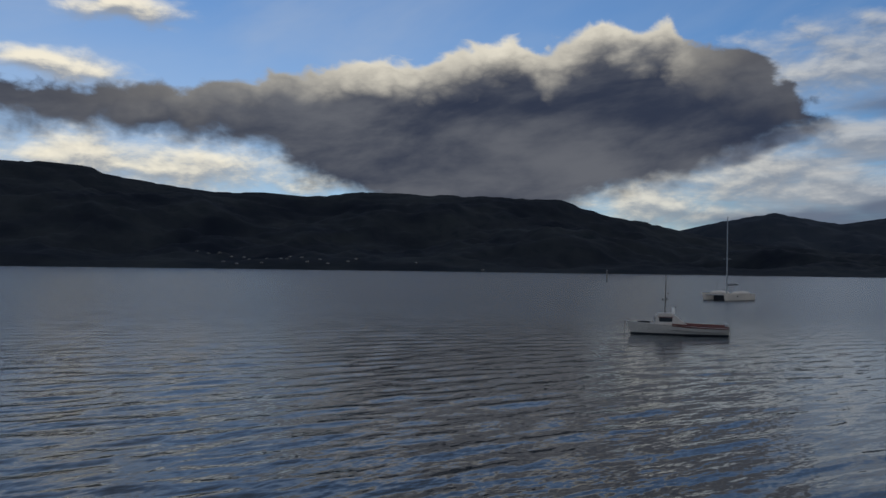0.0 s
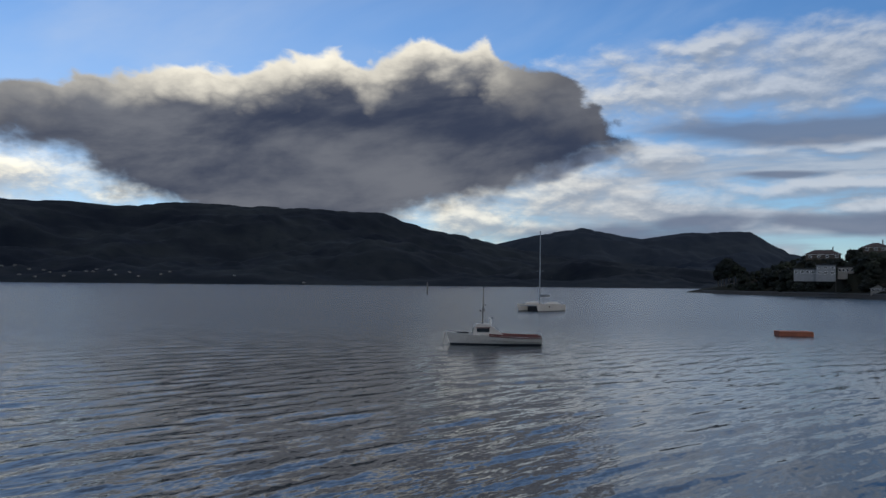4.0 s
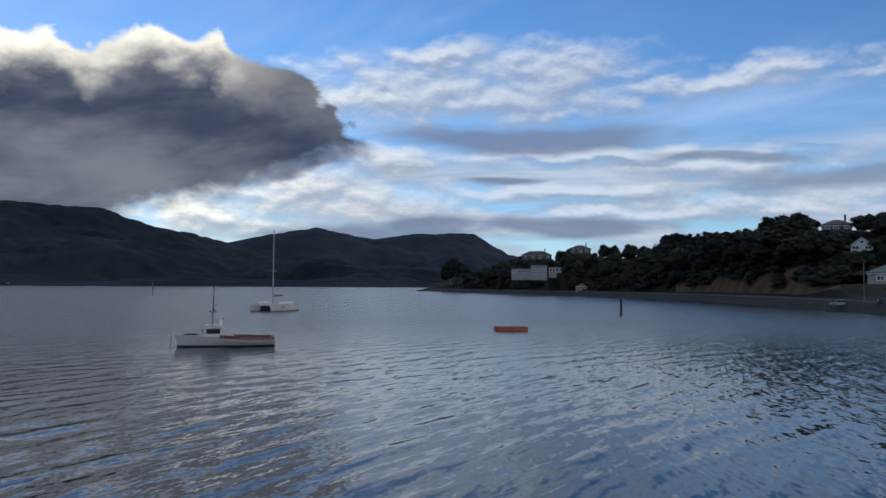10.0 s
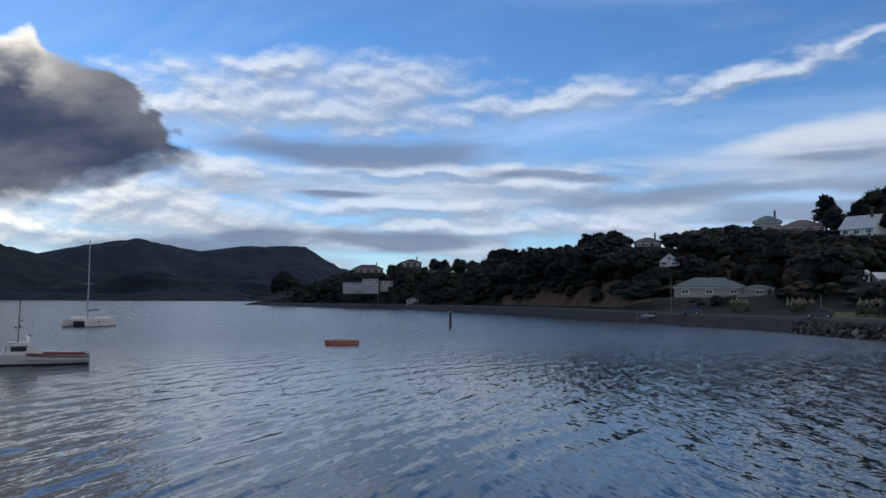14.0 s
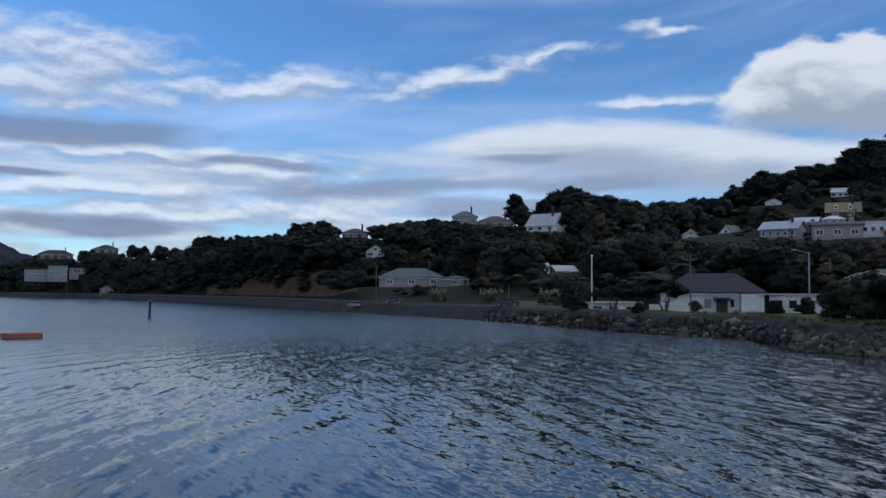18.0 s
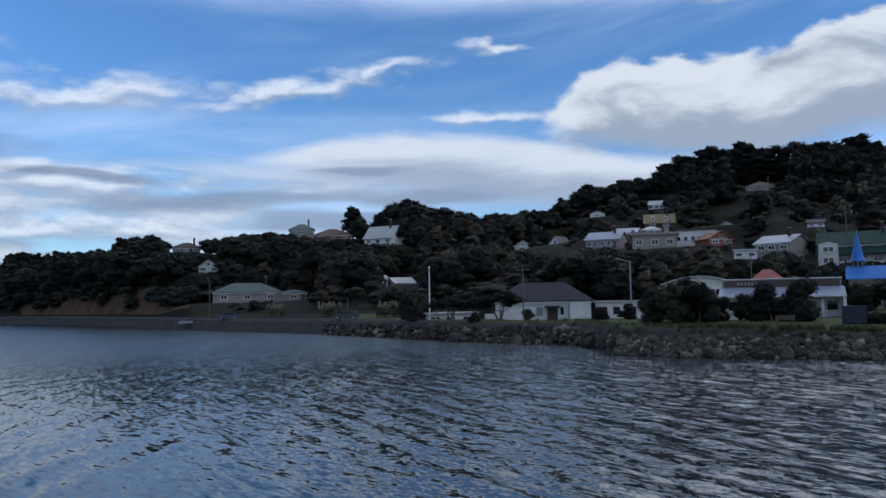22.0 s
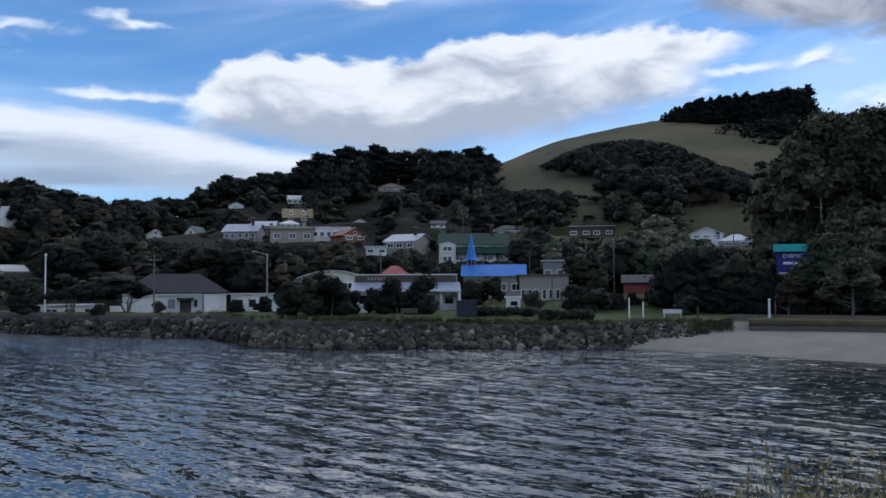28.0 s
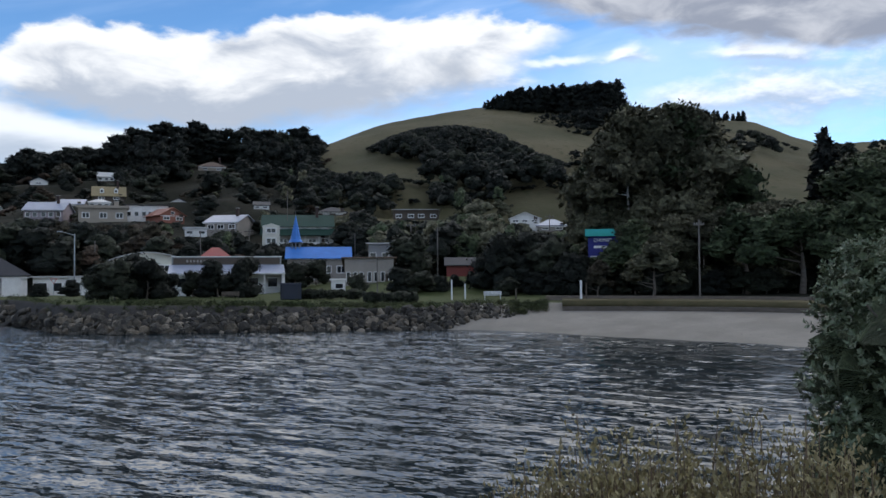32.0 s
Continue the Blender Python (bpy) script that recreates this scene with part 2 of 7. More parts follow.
wl.new(back.outputs[0], wn.new("ShaderNodeOutputWorld").inputs[0])

sun = new("sun", bpy.data.lights.new("sun", "SUN"))
sun.data.energy, sun.data.angle, sun.data.color = 0.2, radians(100), (1.0, 0.92, 0.8)
sun.matrix_world = look((0, 0, 0), (-math.sin(radians(SUN_AZ)), -math.cos(radians(SUN_AZ)), -math.tan(radians(SUN_EL))))

# ---- materials ----


def material(name, colours, rough=0.8, scale=1.0, metal=0.0, bump=0.0, grain=8.0, space="Object", per_piece=0.0, spec=0.5, stretch=(1, 1, 1), detail=6.0, coat=0.0):
    """Two or three colours mixed by coarse and fine noise, with relief; per_piece varies the brightness from piece to piece."""
    m = bpy.data.materials.new(name)
    m.use_nodes = True
    t = Net(m.node_tree)
    bsdf = m.node_tree.nodes["Principled BSDF"]
    tc = t.nodes.new("ShaderNodeTexCoord").outputs[space]
    mp = t.nodes.new("ShaderNodeMapping")
    mp.inputs["Scale"].default_value = stretch
    t.links.new(tc, mp.inputs[0])
    big = t.step(t.noise(mp.outputs[0], scale, detail, 0.6), 0.3, 0.7)
    fine = t.noise(mp.outputs[0], scale * grain, 4, 0.6)
    c = [(*x, 1) for x in colours]
    col = t.mix(big, c[0], c[1])
    if len(c) > 2:
        col = t.mix(t.step(fine, 0.5, 0.75), col, c[2])
    value = t.math("MULTIPLY_ADD", fine, 0.5, 0.75)
    if per_piece:
        info = t.nodes.new("ShaderNodeObjectInfo").outputs["Random"]
        isle = t.nodes.new("ShaderNodeNewGeometry").outputs["Random Per Island"]
        both = t.math("MULTIPLY", t.math("ADD", info, isle), per_piece)
        value = t.math("MULTIPLY", value, t.math("ADD", both, 1.0 - per_piece))
    sc = t.nodes.new("ShaderNodeVectorMath")
    sc.operation = "SCALE"
    t.links.new(col, sc.inputs[0])
    t.put(sc.inputs["Scale"], value)
    t.links.new(sc.outputs[0], bsdf.inputs["Base Color"])
    bsdf.inputs["Metallic"].default_value = metal
    bsdf.inputs["Specular IOR Level"].default_value = spec
    bsdf.inputs["Coat Weight"].default_value = coat
    t.put(bsdf.inputs["Roughness"], t.math("MULTIPLY_ADD", fine, 0.2, rough - 0.1, clamp=True))
    if bump:
        b = t.nodes.new("ShaderNodeBump")
        b.inputs["Strength"].default_value, b.inputs["Distance"].default_value = 0.6, bump
        t.links.new(fine, b.inputs["Height"])
        t.links.new(b.outputs[0], bsdf.inputs["Normal"])
    return m


def leaf_material(name, a, b, vary=0.3, clump=1.7):
    """Foliage: two greens by tree, mottled in clumps and single leaves, with deep relief."""
    m = bpy.data.materials.new(name)
    m.use_nodes = True
    t = Net(m.node_tree)
    bsdf = m.node_tree.nodes["Principled BSDF"]
    pos = t.nodes.new("ShaderNodeNewGeometry")
    info = t.nodes.new("ShaderNodeObjectInfo").outputs["Random"]
    broad = t.step(t.noise(pos.outputs["Position"], 0.09, 4, 0.6), 0.35, 0.65)
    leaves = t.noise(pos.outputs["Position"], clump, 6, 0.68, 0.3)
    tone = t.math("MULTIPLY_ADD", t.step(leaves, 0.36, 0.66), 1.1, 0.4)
    tone = t.math("MULTIPLY", tone, t.math("MULTIPLY_ADD", t.math("ADD", info, pos.outputs["Random Per Island"]), vary, 1.0 - vary))
    sc = t.nodes.new("ShaderNodeVectorMath")
    sc.operation = "SCALE"
    t.links.new(t.mix(broad, (*a, 1), (*b, 1)), sc.inputs[0])
    t.put(sc.inputs["Scale"], tone)
    t.links.new(sc.outputs[0], bsdf.inputs["Base Color"])
    bsdf.inputs["Roughness"].default_value, bsdf.inputs["Specular IOR Level"].default_value = 0.75, 0.15
    bp = t.nodes.new("ShaderNodeBump")
    bp.inputs["Strength"].default_value, bp.inputs["Distance"].default_value = 0.8, 0.5
    t.links.new(leaves, bp.inputs["Height"])
    t.links.new(bp.outputs[0], bsdf.inputs["Normal"])
    return m


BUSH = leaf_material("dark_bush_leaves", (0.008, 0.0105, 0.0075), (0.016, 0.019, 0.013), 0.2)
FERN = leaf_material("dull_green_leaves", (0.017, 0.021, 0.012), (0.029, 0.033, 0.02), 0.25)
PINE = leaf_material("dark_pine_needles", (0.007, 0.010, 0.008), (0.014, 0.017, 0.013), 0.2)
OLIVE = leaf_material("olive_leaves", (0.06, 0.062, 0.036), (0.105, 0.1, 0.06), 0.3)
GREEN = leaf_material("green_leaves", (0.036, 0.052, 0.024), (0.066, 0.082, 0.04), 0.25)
RUSSET = leaf_material("russet_leaves", (0.045, 0.028, 0.018), (0.034, 0.03, 0.018), 0.25)
BARK = material("bark", ((0.09, 0.07, 0.055), (0.15, 0.13, 0.11)), 0.9, 3, bump=0.02)
PALE_BARK = material("pale_bark", ((0.22, 0.2, 0.18), (0.34, 0.32, 0.29)), 0.9, 3, bump=0.02)

# ---- small building blocks ----


def part(name, bm, mat, parent=None, label=""):
    me = bpy.data.meshes.new(name)
    bm.to_mesh(me)
    bm.free()
    me.materials.append(mat)
    ob = new(name, me)
    if parent is not None:
        ob.parent = parent
    if label:
        ob["label"] = label
    return ob


def from_arrays(name, verts, faces, mat, parent=None, smooth=False, normals=None):
    me = bpy.data.meshes.new(name)
    verts = np.asarray(verts, dtype=np.float32)
    faces = np.asarray(faces, dtype=np.int32)
    n, k = faces.shape
    me.vertices.add(len(verts))
    me.vertices.foreach_set("co", verts.ravel())
    me.loops.add(n * k)
    me.loops.foreach_set("vertex_index", faces.ravel())
    me.polygons.add(n)
    me.polygons.foreach_set("loop_start", np.arange(0, n * k, k, dtype=np.int32))
    me.polygons.foreach_set("loop_total", np.full(n, k, dtype=np.int32))
    if smooth:
        me.polygons.foreach_set("use_smooth", np.ones(n, dtype=bool))
    me.update(calc_edges=True)
    if normals is not None:
        me.polygons.foreach_set("use_smooth", np.ones(n, dtype=bool))
        me.normals_split_custom_set_from_vertices(normals)
    me.materials.append(mat)
    ob = new(name, me)
    if parent is not None:
        ob.parent = parent
    return ob


def box(bm, centre, size, turn=0.0, bevel=0.0):
    r = bmesh.ops.create_cube(bm, size=1.0)
    bmesh.ops.scale(bm, vec=size, verts=r["verts"])
    if bevel:
        es = list({e for v in r["verts"] for e in v.link_edges})
        r = bmesh.ops.bevel(bm, geom=es, offset=bevel, segments=1, affect="EDGES", profile=0.5)
    vs = r["verts"]
    if turn:
        bmesh.ops.rotate(bm, cent=(0, 0, 0), matrix=Matrix.Rotation(radians(turn), 3, "Z"), verts=vs)
    bmesh.ops.translate(bm, vec=centre, verts=vs)
    return bm


def boxed(centre, size, turn=0.0, bevel=0.0):
    return box(bmesh.new(), centre, size, turn, bevel)


def rod(bm, a, b, r0, r1=None, sides=8):
    """A tapered rod from a to b."""
    a, b = Vector(a), Vector(b)
    m = Matrix.Translation((a + b) / 2) @ (b - a).to_track_quat("Z", "Y").to_matrix().to_4x4()
    bmesh.ops.create_cone(bm, cap_ends=True, segments=sides, radius1=r0, radius2=r0 if r1 is None else r1, depth=(b - a).length, matrix=m)
    return bm


def prism(bm, outline, y0, y1):
    """An outline in x and z drawn out from y0 to y1."""
    f = [bm.verts.new((x, y0, z)) for x, z in outline]
    b = [bm.verts.new((x, y1, z)) for x, z in outline]
    bm.faces.new(f)
    bm.faces.new(b[::-1])
    for i in range(len(f)):
        j = (i + 1) % len(f)
        bm.faces.new((f[j], f[i], b[i], b[j]))
    bmesh.ops.recalc_face_normals(bm, faces=bm.faces)
    return bm


def polar(az, r, z=0.0):
    return Vector((r * math.sin(radians(az)), r * math.cos(radians(az)), z))


def fbm(x, y, f=1.0, octaves=4, seed=0.0):
    s, a = 0.0, 1.0
    for i in range(octaves):
        s += a * noise.noise((x * f + seed, y * f - seed, seed + i * 7.1))
        f, a = f * 2.03, a * 0.5
    return s


# ---- water ----
def waves(x, y, spacing):
    """Height of the longer wind waves; waves shorter than the mesh can carry fade out."""
    h = np.zeros_like(x)
    rng = np.random.default_rng(5)
    for i in range(16):
        length = 0.9 * 3.2 ** (i / 15)
        ang = radians(142) + rng.normal(0, 0.35)
        k = 6.283 / length
        amp = 0.016 / k
        fade = np.clip((length / spacing - 1.8) / 1.8, 0, 1)
        ph = rng.uniform(0, 6.28)
        wob = 1.4 * np.sin(0.19 * x + 0.11 * y + ph) + 1.2 * np.sin(0.083 * x - 0.17 * y + 2 * ph)
        q = k * (x * math.cos(ang) + y * math.sin(ang)) + ph + wob
        h += amp * fade * (np.sin(q) - 0.25 * np.cos(2 * q))
    return h


def water_material():
    """Slopes of wind ripples at three sizes, turned into the surface's normal; gusts and the lee of the beach make them stronger and weaker."""
    m = bpy.data.materials.new("harbour_water")
    m.use_nodes = True
    t = Net(m.node_tree)
    b = m.node_tree.nodes["Principled BSDF"]
    geo = t.nodes.new("ShaderNodeNewGeometry")
    pos = geo.outputs["Position"]

    def ripples(turn, long, scale, detail, rough, warp):
        mp = t.nodes.new("ShaderNodeMapping")
        mp.vector_type = "TEXTURE"
        mp.inputs["Rotation"].default_value = (0, 0, radians(turn))
        mp.inputs["Scale"].default_value = (long, 1.0, 1.0)
        t.links.new(pos, mp.inputs[0])
        return t.math("SUBTRACT", t.noise(mp.outputs[0], scale, detail, rough, warp), 0.5)

    gust = t.step(t.noise(pos, 0.03, 4, 0.55, 0.8), 0.32, 0.7)
    far = t.nodes.new("ShaderNodeVectorMath")
    far.operation = "DISTANCE"
    t.links.new(pos, far.inputs[0])
    far.inputs[1].default_value = polar(115, 54)
    calm = t.step(far.outputs["Value"], 5, 24)  # sheltered water off the beach
    sep = t.nodes.new("ShaderNodeSeparateXYZ")
    t.links.new(pos, sep.inputs[0])
    town = t.step(t.math("MULTIPLY_ADD", sep.outputs[1], -0.5, sep.outputs[0]), -25, 45)  # calmer towards the open harbour
    strong = t.math("MULTIPLY", t.math("MULTIPLY_ADD", gust, 0.45, 0.7), t.math("MULTIPLY", t.math("MULTIPLY_ADD", calm, 0.45, 0.55), t.math("MULTIPLY_ADD", town, 1.2, 0.43)))
    sx = sy = 0.0
    for turn, long, scale, detail, rough, warp, tall in RIPPLES:
        slope = t.math("MULTIPLY", t.math("MULTIPLY", ripples(turn, long, scale, detail, rough, warp), tall), strong)
        a = radians(turn + 90)
        sx = t.math("MULTIPLY_ADD", slope, math.cos(a), sx)
        sy = t.math("MULTIPLY_ADD", slope, math.sin(a), sy)
    add = t.nodes.new("ShaderNodeVectorMath")
    add.operation = "ADD"
    t.links.new(geo.outputs["Normal"], add.inputs[0])
    t.links.new(t.vec(sx, sy, 0.0), add.inputs[1])
    norm = t.nodes.new("ShaderNodeVectorMath")
    norm.operation = "NORMALIZE"
    t.links.new(add.outputs[0], norm.inputs[0])
    t.links.new(norm.outputs[0], b.inputs["Normal"])
    b.inputs["Base Color"].default_value = (0.011, 0.019, 0.024, 1)
    cove = t.nodes.new("ShaderNodeVectorMath")
    cove.operation = "DISTANCE"
    t.links.new(pos, cove.inputs[0])
    cove.inputs[1].default_value = polar(80, 25)
    t.put(b.inputs["Roughness"], t.math("MULTIPLY_ADD", t.step(cove.outputs["Value"], 15, 110), 0.19, 0.075))  # open water is ruffled finer
    b.inputs["IOR"].default_value = 1.333
    return m


# direction of the crests (degrees), their length to width, ripples to the metre, octaves, roughness, warp, steepness
RIPPLES = [(52, 6.0, 1.5, 2, 0.5, 0.4, 0.5), (38, 4.5, 3.2, 2, 0.5, 0.3, 0.55), (68, 3.6, 5.0, 2, 0.5, 0.3, 0.5), (52, 2.4, 9.0, 1, 0.5, 0.2, 0.4)]


def build_water():
    rr = [2.0, 8.0, 15.0]
    while rr[-1] < 4800:
        rr.append(rr[-1] * 1.0045 if rr[-1] < 120 else rr[-1] * 1.03)
    rr = np.array(rr)
    az = np.radians(np.concatenate([np.linspace(-180, -45, 28)[:-1], np.linspace(-45, 135, 460), np.linspace(135, 180, 12)[1:]]))
    A, R = np.meshgrid(az, rr)
    X, Y = R * np.sin(A), R * np.cos(A)
    Z = waves(X, Y, R * 0.0068)
    Z *= np.clip((R - 8) / 6, 0, 1)
    n, k = len(rr), len(az)
    i = np.arange(n * k).reshape(n, k)
    f = np.stack([i[:-1, :-1], i[:-1, 1:], i[1:, 1:], i[1:, :-1]], -1).reshape(-1, 4)[:, ::-1]
    ob = from_arrays("water", np.stack([X, Y, Z], -1).reshape(-1, 3), f, water_material(), smooth=True)
    tagged(ob, "dark blue-grey harbour water with small wind ripples", "water", kind="structure")


build_water()

# ---- far hills across the harbour ----
FAR_RIDGE = [(-60, 5.6), (-45, 6.0), (-36, 6.25), (-33.4, 6.3), (-30.5, 6.15), (-29.8, 5.75), (-26, 5.22), (-23, 4.87), (-19.7, 4.95), (-16.9, 4.75), (-13.3, 5.15), (-10, 5.1),
             (-5, 5.0), (-1, 4.8), (0.2, 4.8), (2, 4.18), (3.5, 3.66), (5.9, 3.3), (8.1, 2.7), (12, 2.0), (18, 1.4), (26, 0.7), (34, 0.4)]
BACK_RIDGE = [(0, 0.5), (4, 2.0), (8.1, 2.76), (10.7, 3.36), (13.8, 3.86), (15.5, 3.5), (17.7, 3.1), (20.6, 3.52), (24.4, 3.55), (26.8, 2.15), (30, 1.2), (36, 0.6)]


def far_hill(name, ridge, r0, r1, az0, az1, mat, seed, label):
    a = np.linspace(az0, az1, int((az1 - az0) * 6))
    s = np.concatenate([np.linspace(-0.03, 1, 60), np.linspace(1.05, 1.6, 10)])
    el = np.interp(a, [p[0] for p in ridge], [p[1] for p in ridge])
    verts = np.zeros((len(s), len(a), 3))
    for j, (az, e) in enumerate(zip(a, el)):
        top = EYE + r1 * math.tan(radians(e))
        for i, u in enumerate(s):
            r = r0 + (r1 - r0) * u
            ref = polar(az, r)
            rough = fbm(ref.x, ref.y, 1 / 420.0, 5, seed)
            gully = abs(fbm(ref.x * 1.0, ref.y, 1 / 600.0, 3, seed + 9))
            if u <= 1:
                w = max(u, 0.0)
                shape = 0.04 * min(w * 20, 1) + 0.96 * (w ** 1.25)
                z = top * shape + (rough * 60 - gully * 50) * math.sin(min(w, 1) * math.pi) ** 0.8 - (3 if u < 0 else 0)
                z += 9 * fbm(ref.x, ref.y, 1 / 60.0, 3, seed + 3) * min(1, 6 * w)
                lim = EYE + r * math.tan(radians(e)) * (0.97 if u < 1 else 1.0)
                z = min(z, lim)
            else:
                z = top * (1 - (u - 1) * 1.4) - 10
            verts[i, j] = (ref.x, ref.y, z)
    n, k = len(s), len(a)
    i = np.arange(n * k).reshape(n, k)
    f = np.stack([i[:-1, :-1], i[:-1, 1:], i[1:, 1:], i[1:, :-1]], -1).reshape(-1, 4)[:, ::-1]
    ob = from_arrays(name, verts.reshape(-1, 3), f, mat, smooth=True)
    return tagged(ob, label, "hills", kind="structure")


# blue of distance put into both base colours, the farther range paler for haze
HILL = material("blued_far_hillside", ((0.0045, 0.007, 0.013), (0.021, 0.0245, 0.027), (0.008, 0.0115, 0.0155)), 0.95, 0.005, bump=4.0, grain=5, spec=0.1)
HILL_BACK = material("hazed_distant_hillside", ((0.013, 0.018, 0.028), (0.024, 0.029, 0.036), (0.016, 0.021, 0.029)), 0.95, 0.004, bump=4.0, grain=5, spec=0.1)
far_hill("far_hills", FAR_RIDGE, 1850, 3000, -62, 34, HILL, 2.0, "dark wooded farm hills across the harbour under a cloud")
far_hill("distant_hills", BACK_RIDGE, 2700, 3900, -2, 38, HILL_BACK, 6.0, "distant hills at the head of the harbour, coloured bluish for haze")

# ---- near shore: profiles from the water's edge inland, azimuth: six of (distance, height) ----
PROFILE = {
    20.3: ((706, -2), (708, -1.6), (712, -1.4), (720, -1.2), (740, -1.2), (800, -2)),
    21.2: ((690, -0.4), (694, 1.5), (700, 2.0), (708, 2.2), (720, 2.4), (800, -2)),
    22.6: ((630, -0.4), (634, 1.6), (640, 2.4), (655, 5), (680, 6), (800, -2)),
    24.0: ((579, -0.4), (583, 1.6), (590, 2.6), (605, 5), (640, 9), (800, 2)),
    27.8: ((507, -0.4), (511, 1.6), (517, 2.6), (545, 9), (600, 17), (800, 8)),
    31.5: ((429, -0.4), (433, 1.7), (440, 2.8), (470, 10), (520, 20), (760, 10)),
    35.2: ((355, -0.4), (359, 1.8), (367, 3.0), (390, 9), (440, 20), (700, 12)),
    38.6: ((306, -0.4), (310, 1.9), (319, 3.1), (332, 8), (380, 17), (680, 12)),
    42.2: ((250, -0.4), (254, 2.0), (264, 3.2), (276, 10), (320, 18), (640, 14)),
    46.0: ((203, -0.4), (207, 2.0), (218, 3.2), (236, 10), (290, 19), (600, 16)),
    50.0: ((170, -0.4), (174, 2.0), (192, 3.2), (220, 6.5), (290, 23), (600, 18)),
    55.0: ((148, -0.4), (152, 2.1), (172, 3.2), (210, 8), (290, 26), (600, 20)),
    60.0: ((126, -0.4), (130, 2.2), (150, 3.2), (205, 9), (290, 28), (600, 24)),
    65.0: ((110, -0.4), (114, 2.3), (140, 3.0), (200, 9), (310, 30), (600, 30)),
    70.0: ((100, -0.4), (104, 2.4), (132, 2.9), (190, 10), (330, 31), (600, 34)),
    73.5: ((95, -0.4), (99, 2.5), (130, 2.9), (185, 10), (335, 36), (600, 40)),
    76.0: ((79.5, -0.4), (83, 2.4), (130, 2.9), (180, 9.5), (340, 41), (600, 50)),
    80.0: ((75.5, -0.4), (79, 2.3), (130, 2.9), (180, 10), (345, 45), (600, 60)),
    86.0: ((75, -0.4), (78.5, 2.2), (130, 2.9), (180, 9), (350, 51), (600, 70)),
    91.0: ((74, -0.4), (77.5, 2.0), (132, 2.8), (185, 8), (365, 51), (620, 80)),
    94.0: ((74, -0.4), (77.5, 1.9), (132, 2.8), (190, 8.5), (440, 77), (640, 80)),
    97.0: ((74, -0.4), (77, 1.8), (130, 2.7), (190, 9), (450, 87), (650, 80)),
    103.0: ((72.5, -0.3), (80, 1.9), (128, 2.7), (200, 11), (455, 94), (660, 85)),
    107.5: ((68, -0.3), (84, 2.0), (126, 2.7), (200, 12), (460, 93), (660, 85)),
    113.0: ((63, -0.3), (82, 2.0), (122, 2.7), (200, 12), (465, 88), (660, 80)),
    121.0: ((58.5, -0.3), (80, 2.0), (120, 2.8), (200, 12), (475, 84), (670, 70)),
    125.0: ((56.5, -0.3), (78, 2.0), (118, 2.8), (200, 12), (480, 71), (670, 60)),
    130.0: ((54, -0.3), (75, 2.0), (115, 2.8), (200, 11), (490, 71), (680, 60)),
    150.0: ((48, -0.3), (65, 2.0), (105, 2.8), (190, 10), (480, 60), (680, 50)),
    180.0: ((40, -0.3), (50, 2.0), (95, 2.8), (180, 10), (470, 60), (680, 50)),
}
P_AZ = np.array(sorted(PROFILE))
P_RZ = np.array([PROFILE[a] for a in P_AZ])


def profile(az):
    return (np.array([np.interp(az, P_AZ, P_RZ[:, k, 0]) for k in range(6)]), np.array([np.interp(az, P_AZ, P_RZ[:, k, 1]) for k in range(6)]))


PADS = []  # level house plots cut into the slope


def land(az, r):
    """Height of the near land at an azimuth (degrees) and distance."""
    R, Z = profile(az)
    z = float(np.interp(r, R, Z)) if r > R[0] else float(Z[0] - (R[0] - r) * 0.25)
    if r > R[2]:
        p = polar(az, r)
        z += min(1.0, (r - R[2]) / 60) * (2.2 * fbm(p.x, p.y, 1 / 70.0, 3, 4.0) + 0.5 * fbm(p.x, p.y, 1 / 12.0, 2, 8.0))
    if r > R[1] + 10:
        for a, q, half, depth, level in PADS:
            if abs(az - a) < 9 and abs(r - q) < 45:
                dx = max(0.0, abs((az - a) * 0.017453 * r) - half - 1.0)
                dy = max(0.0, q - 2.0 - r, r - q - depth)
                d = math.hypot(dx, dy)
                if d < 14:
                    w = 1 - d / 14
                    w = w * w * (3 - 2 * w)
                    z = z * (1 - w) + (level - 0.1) * w
    return z


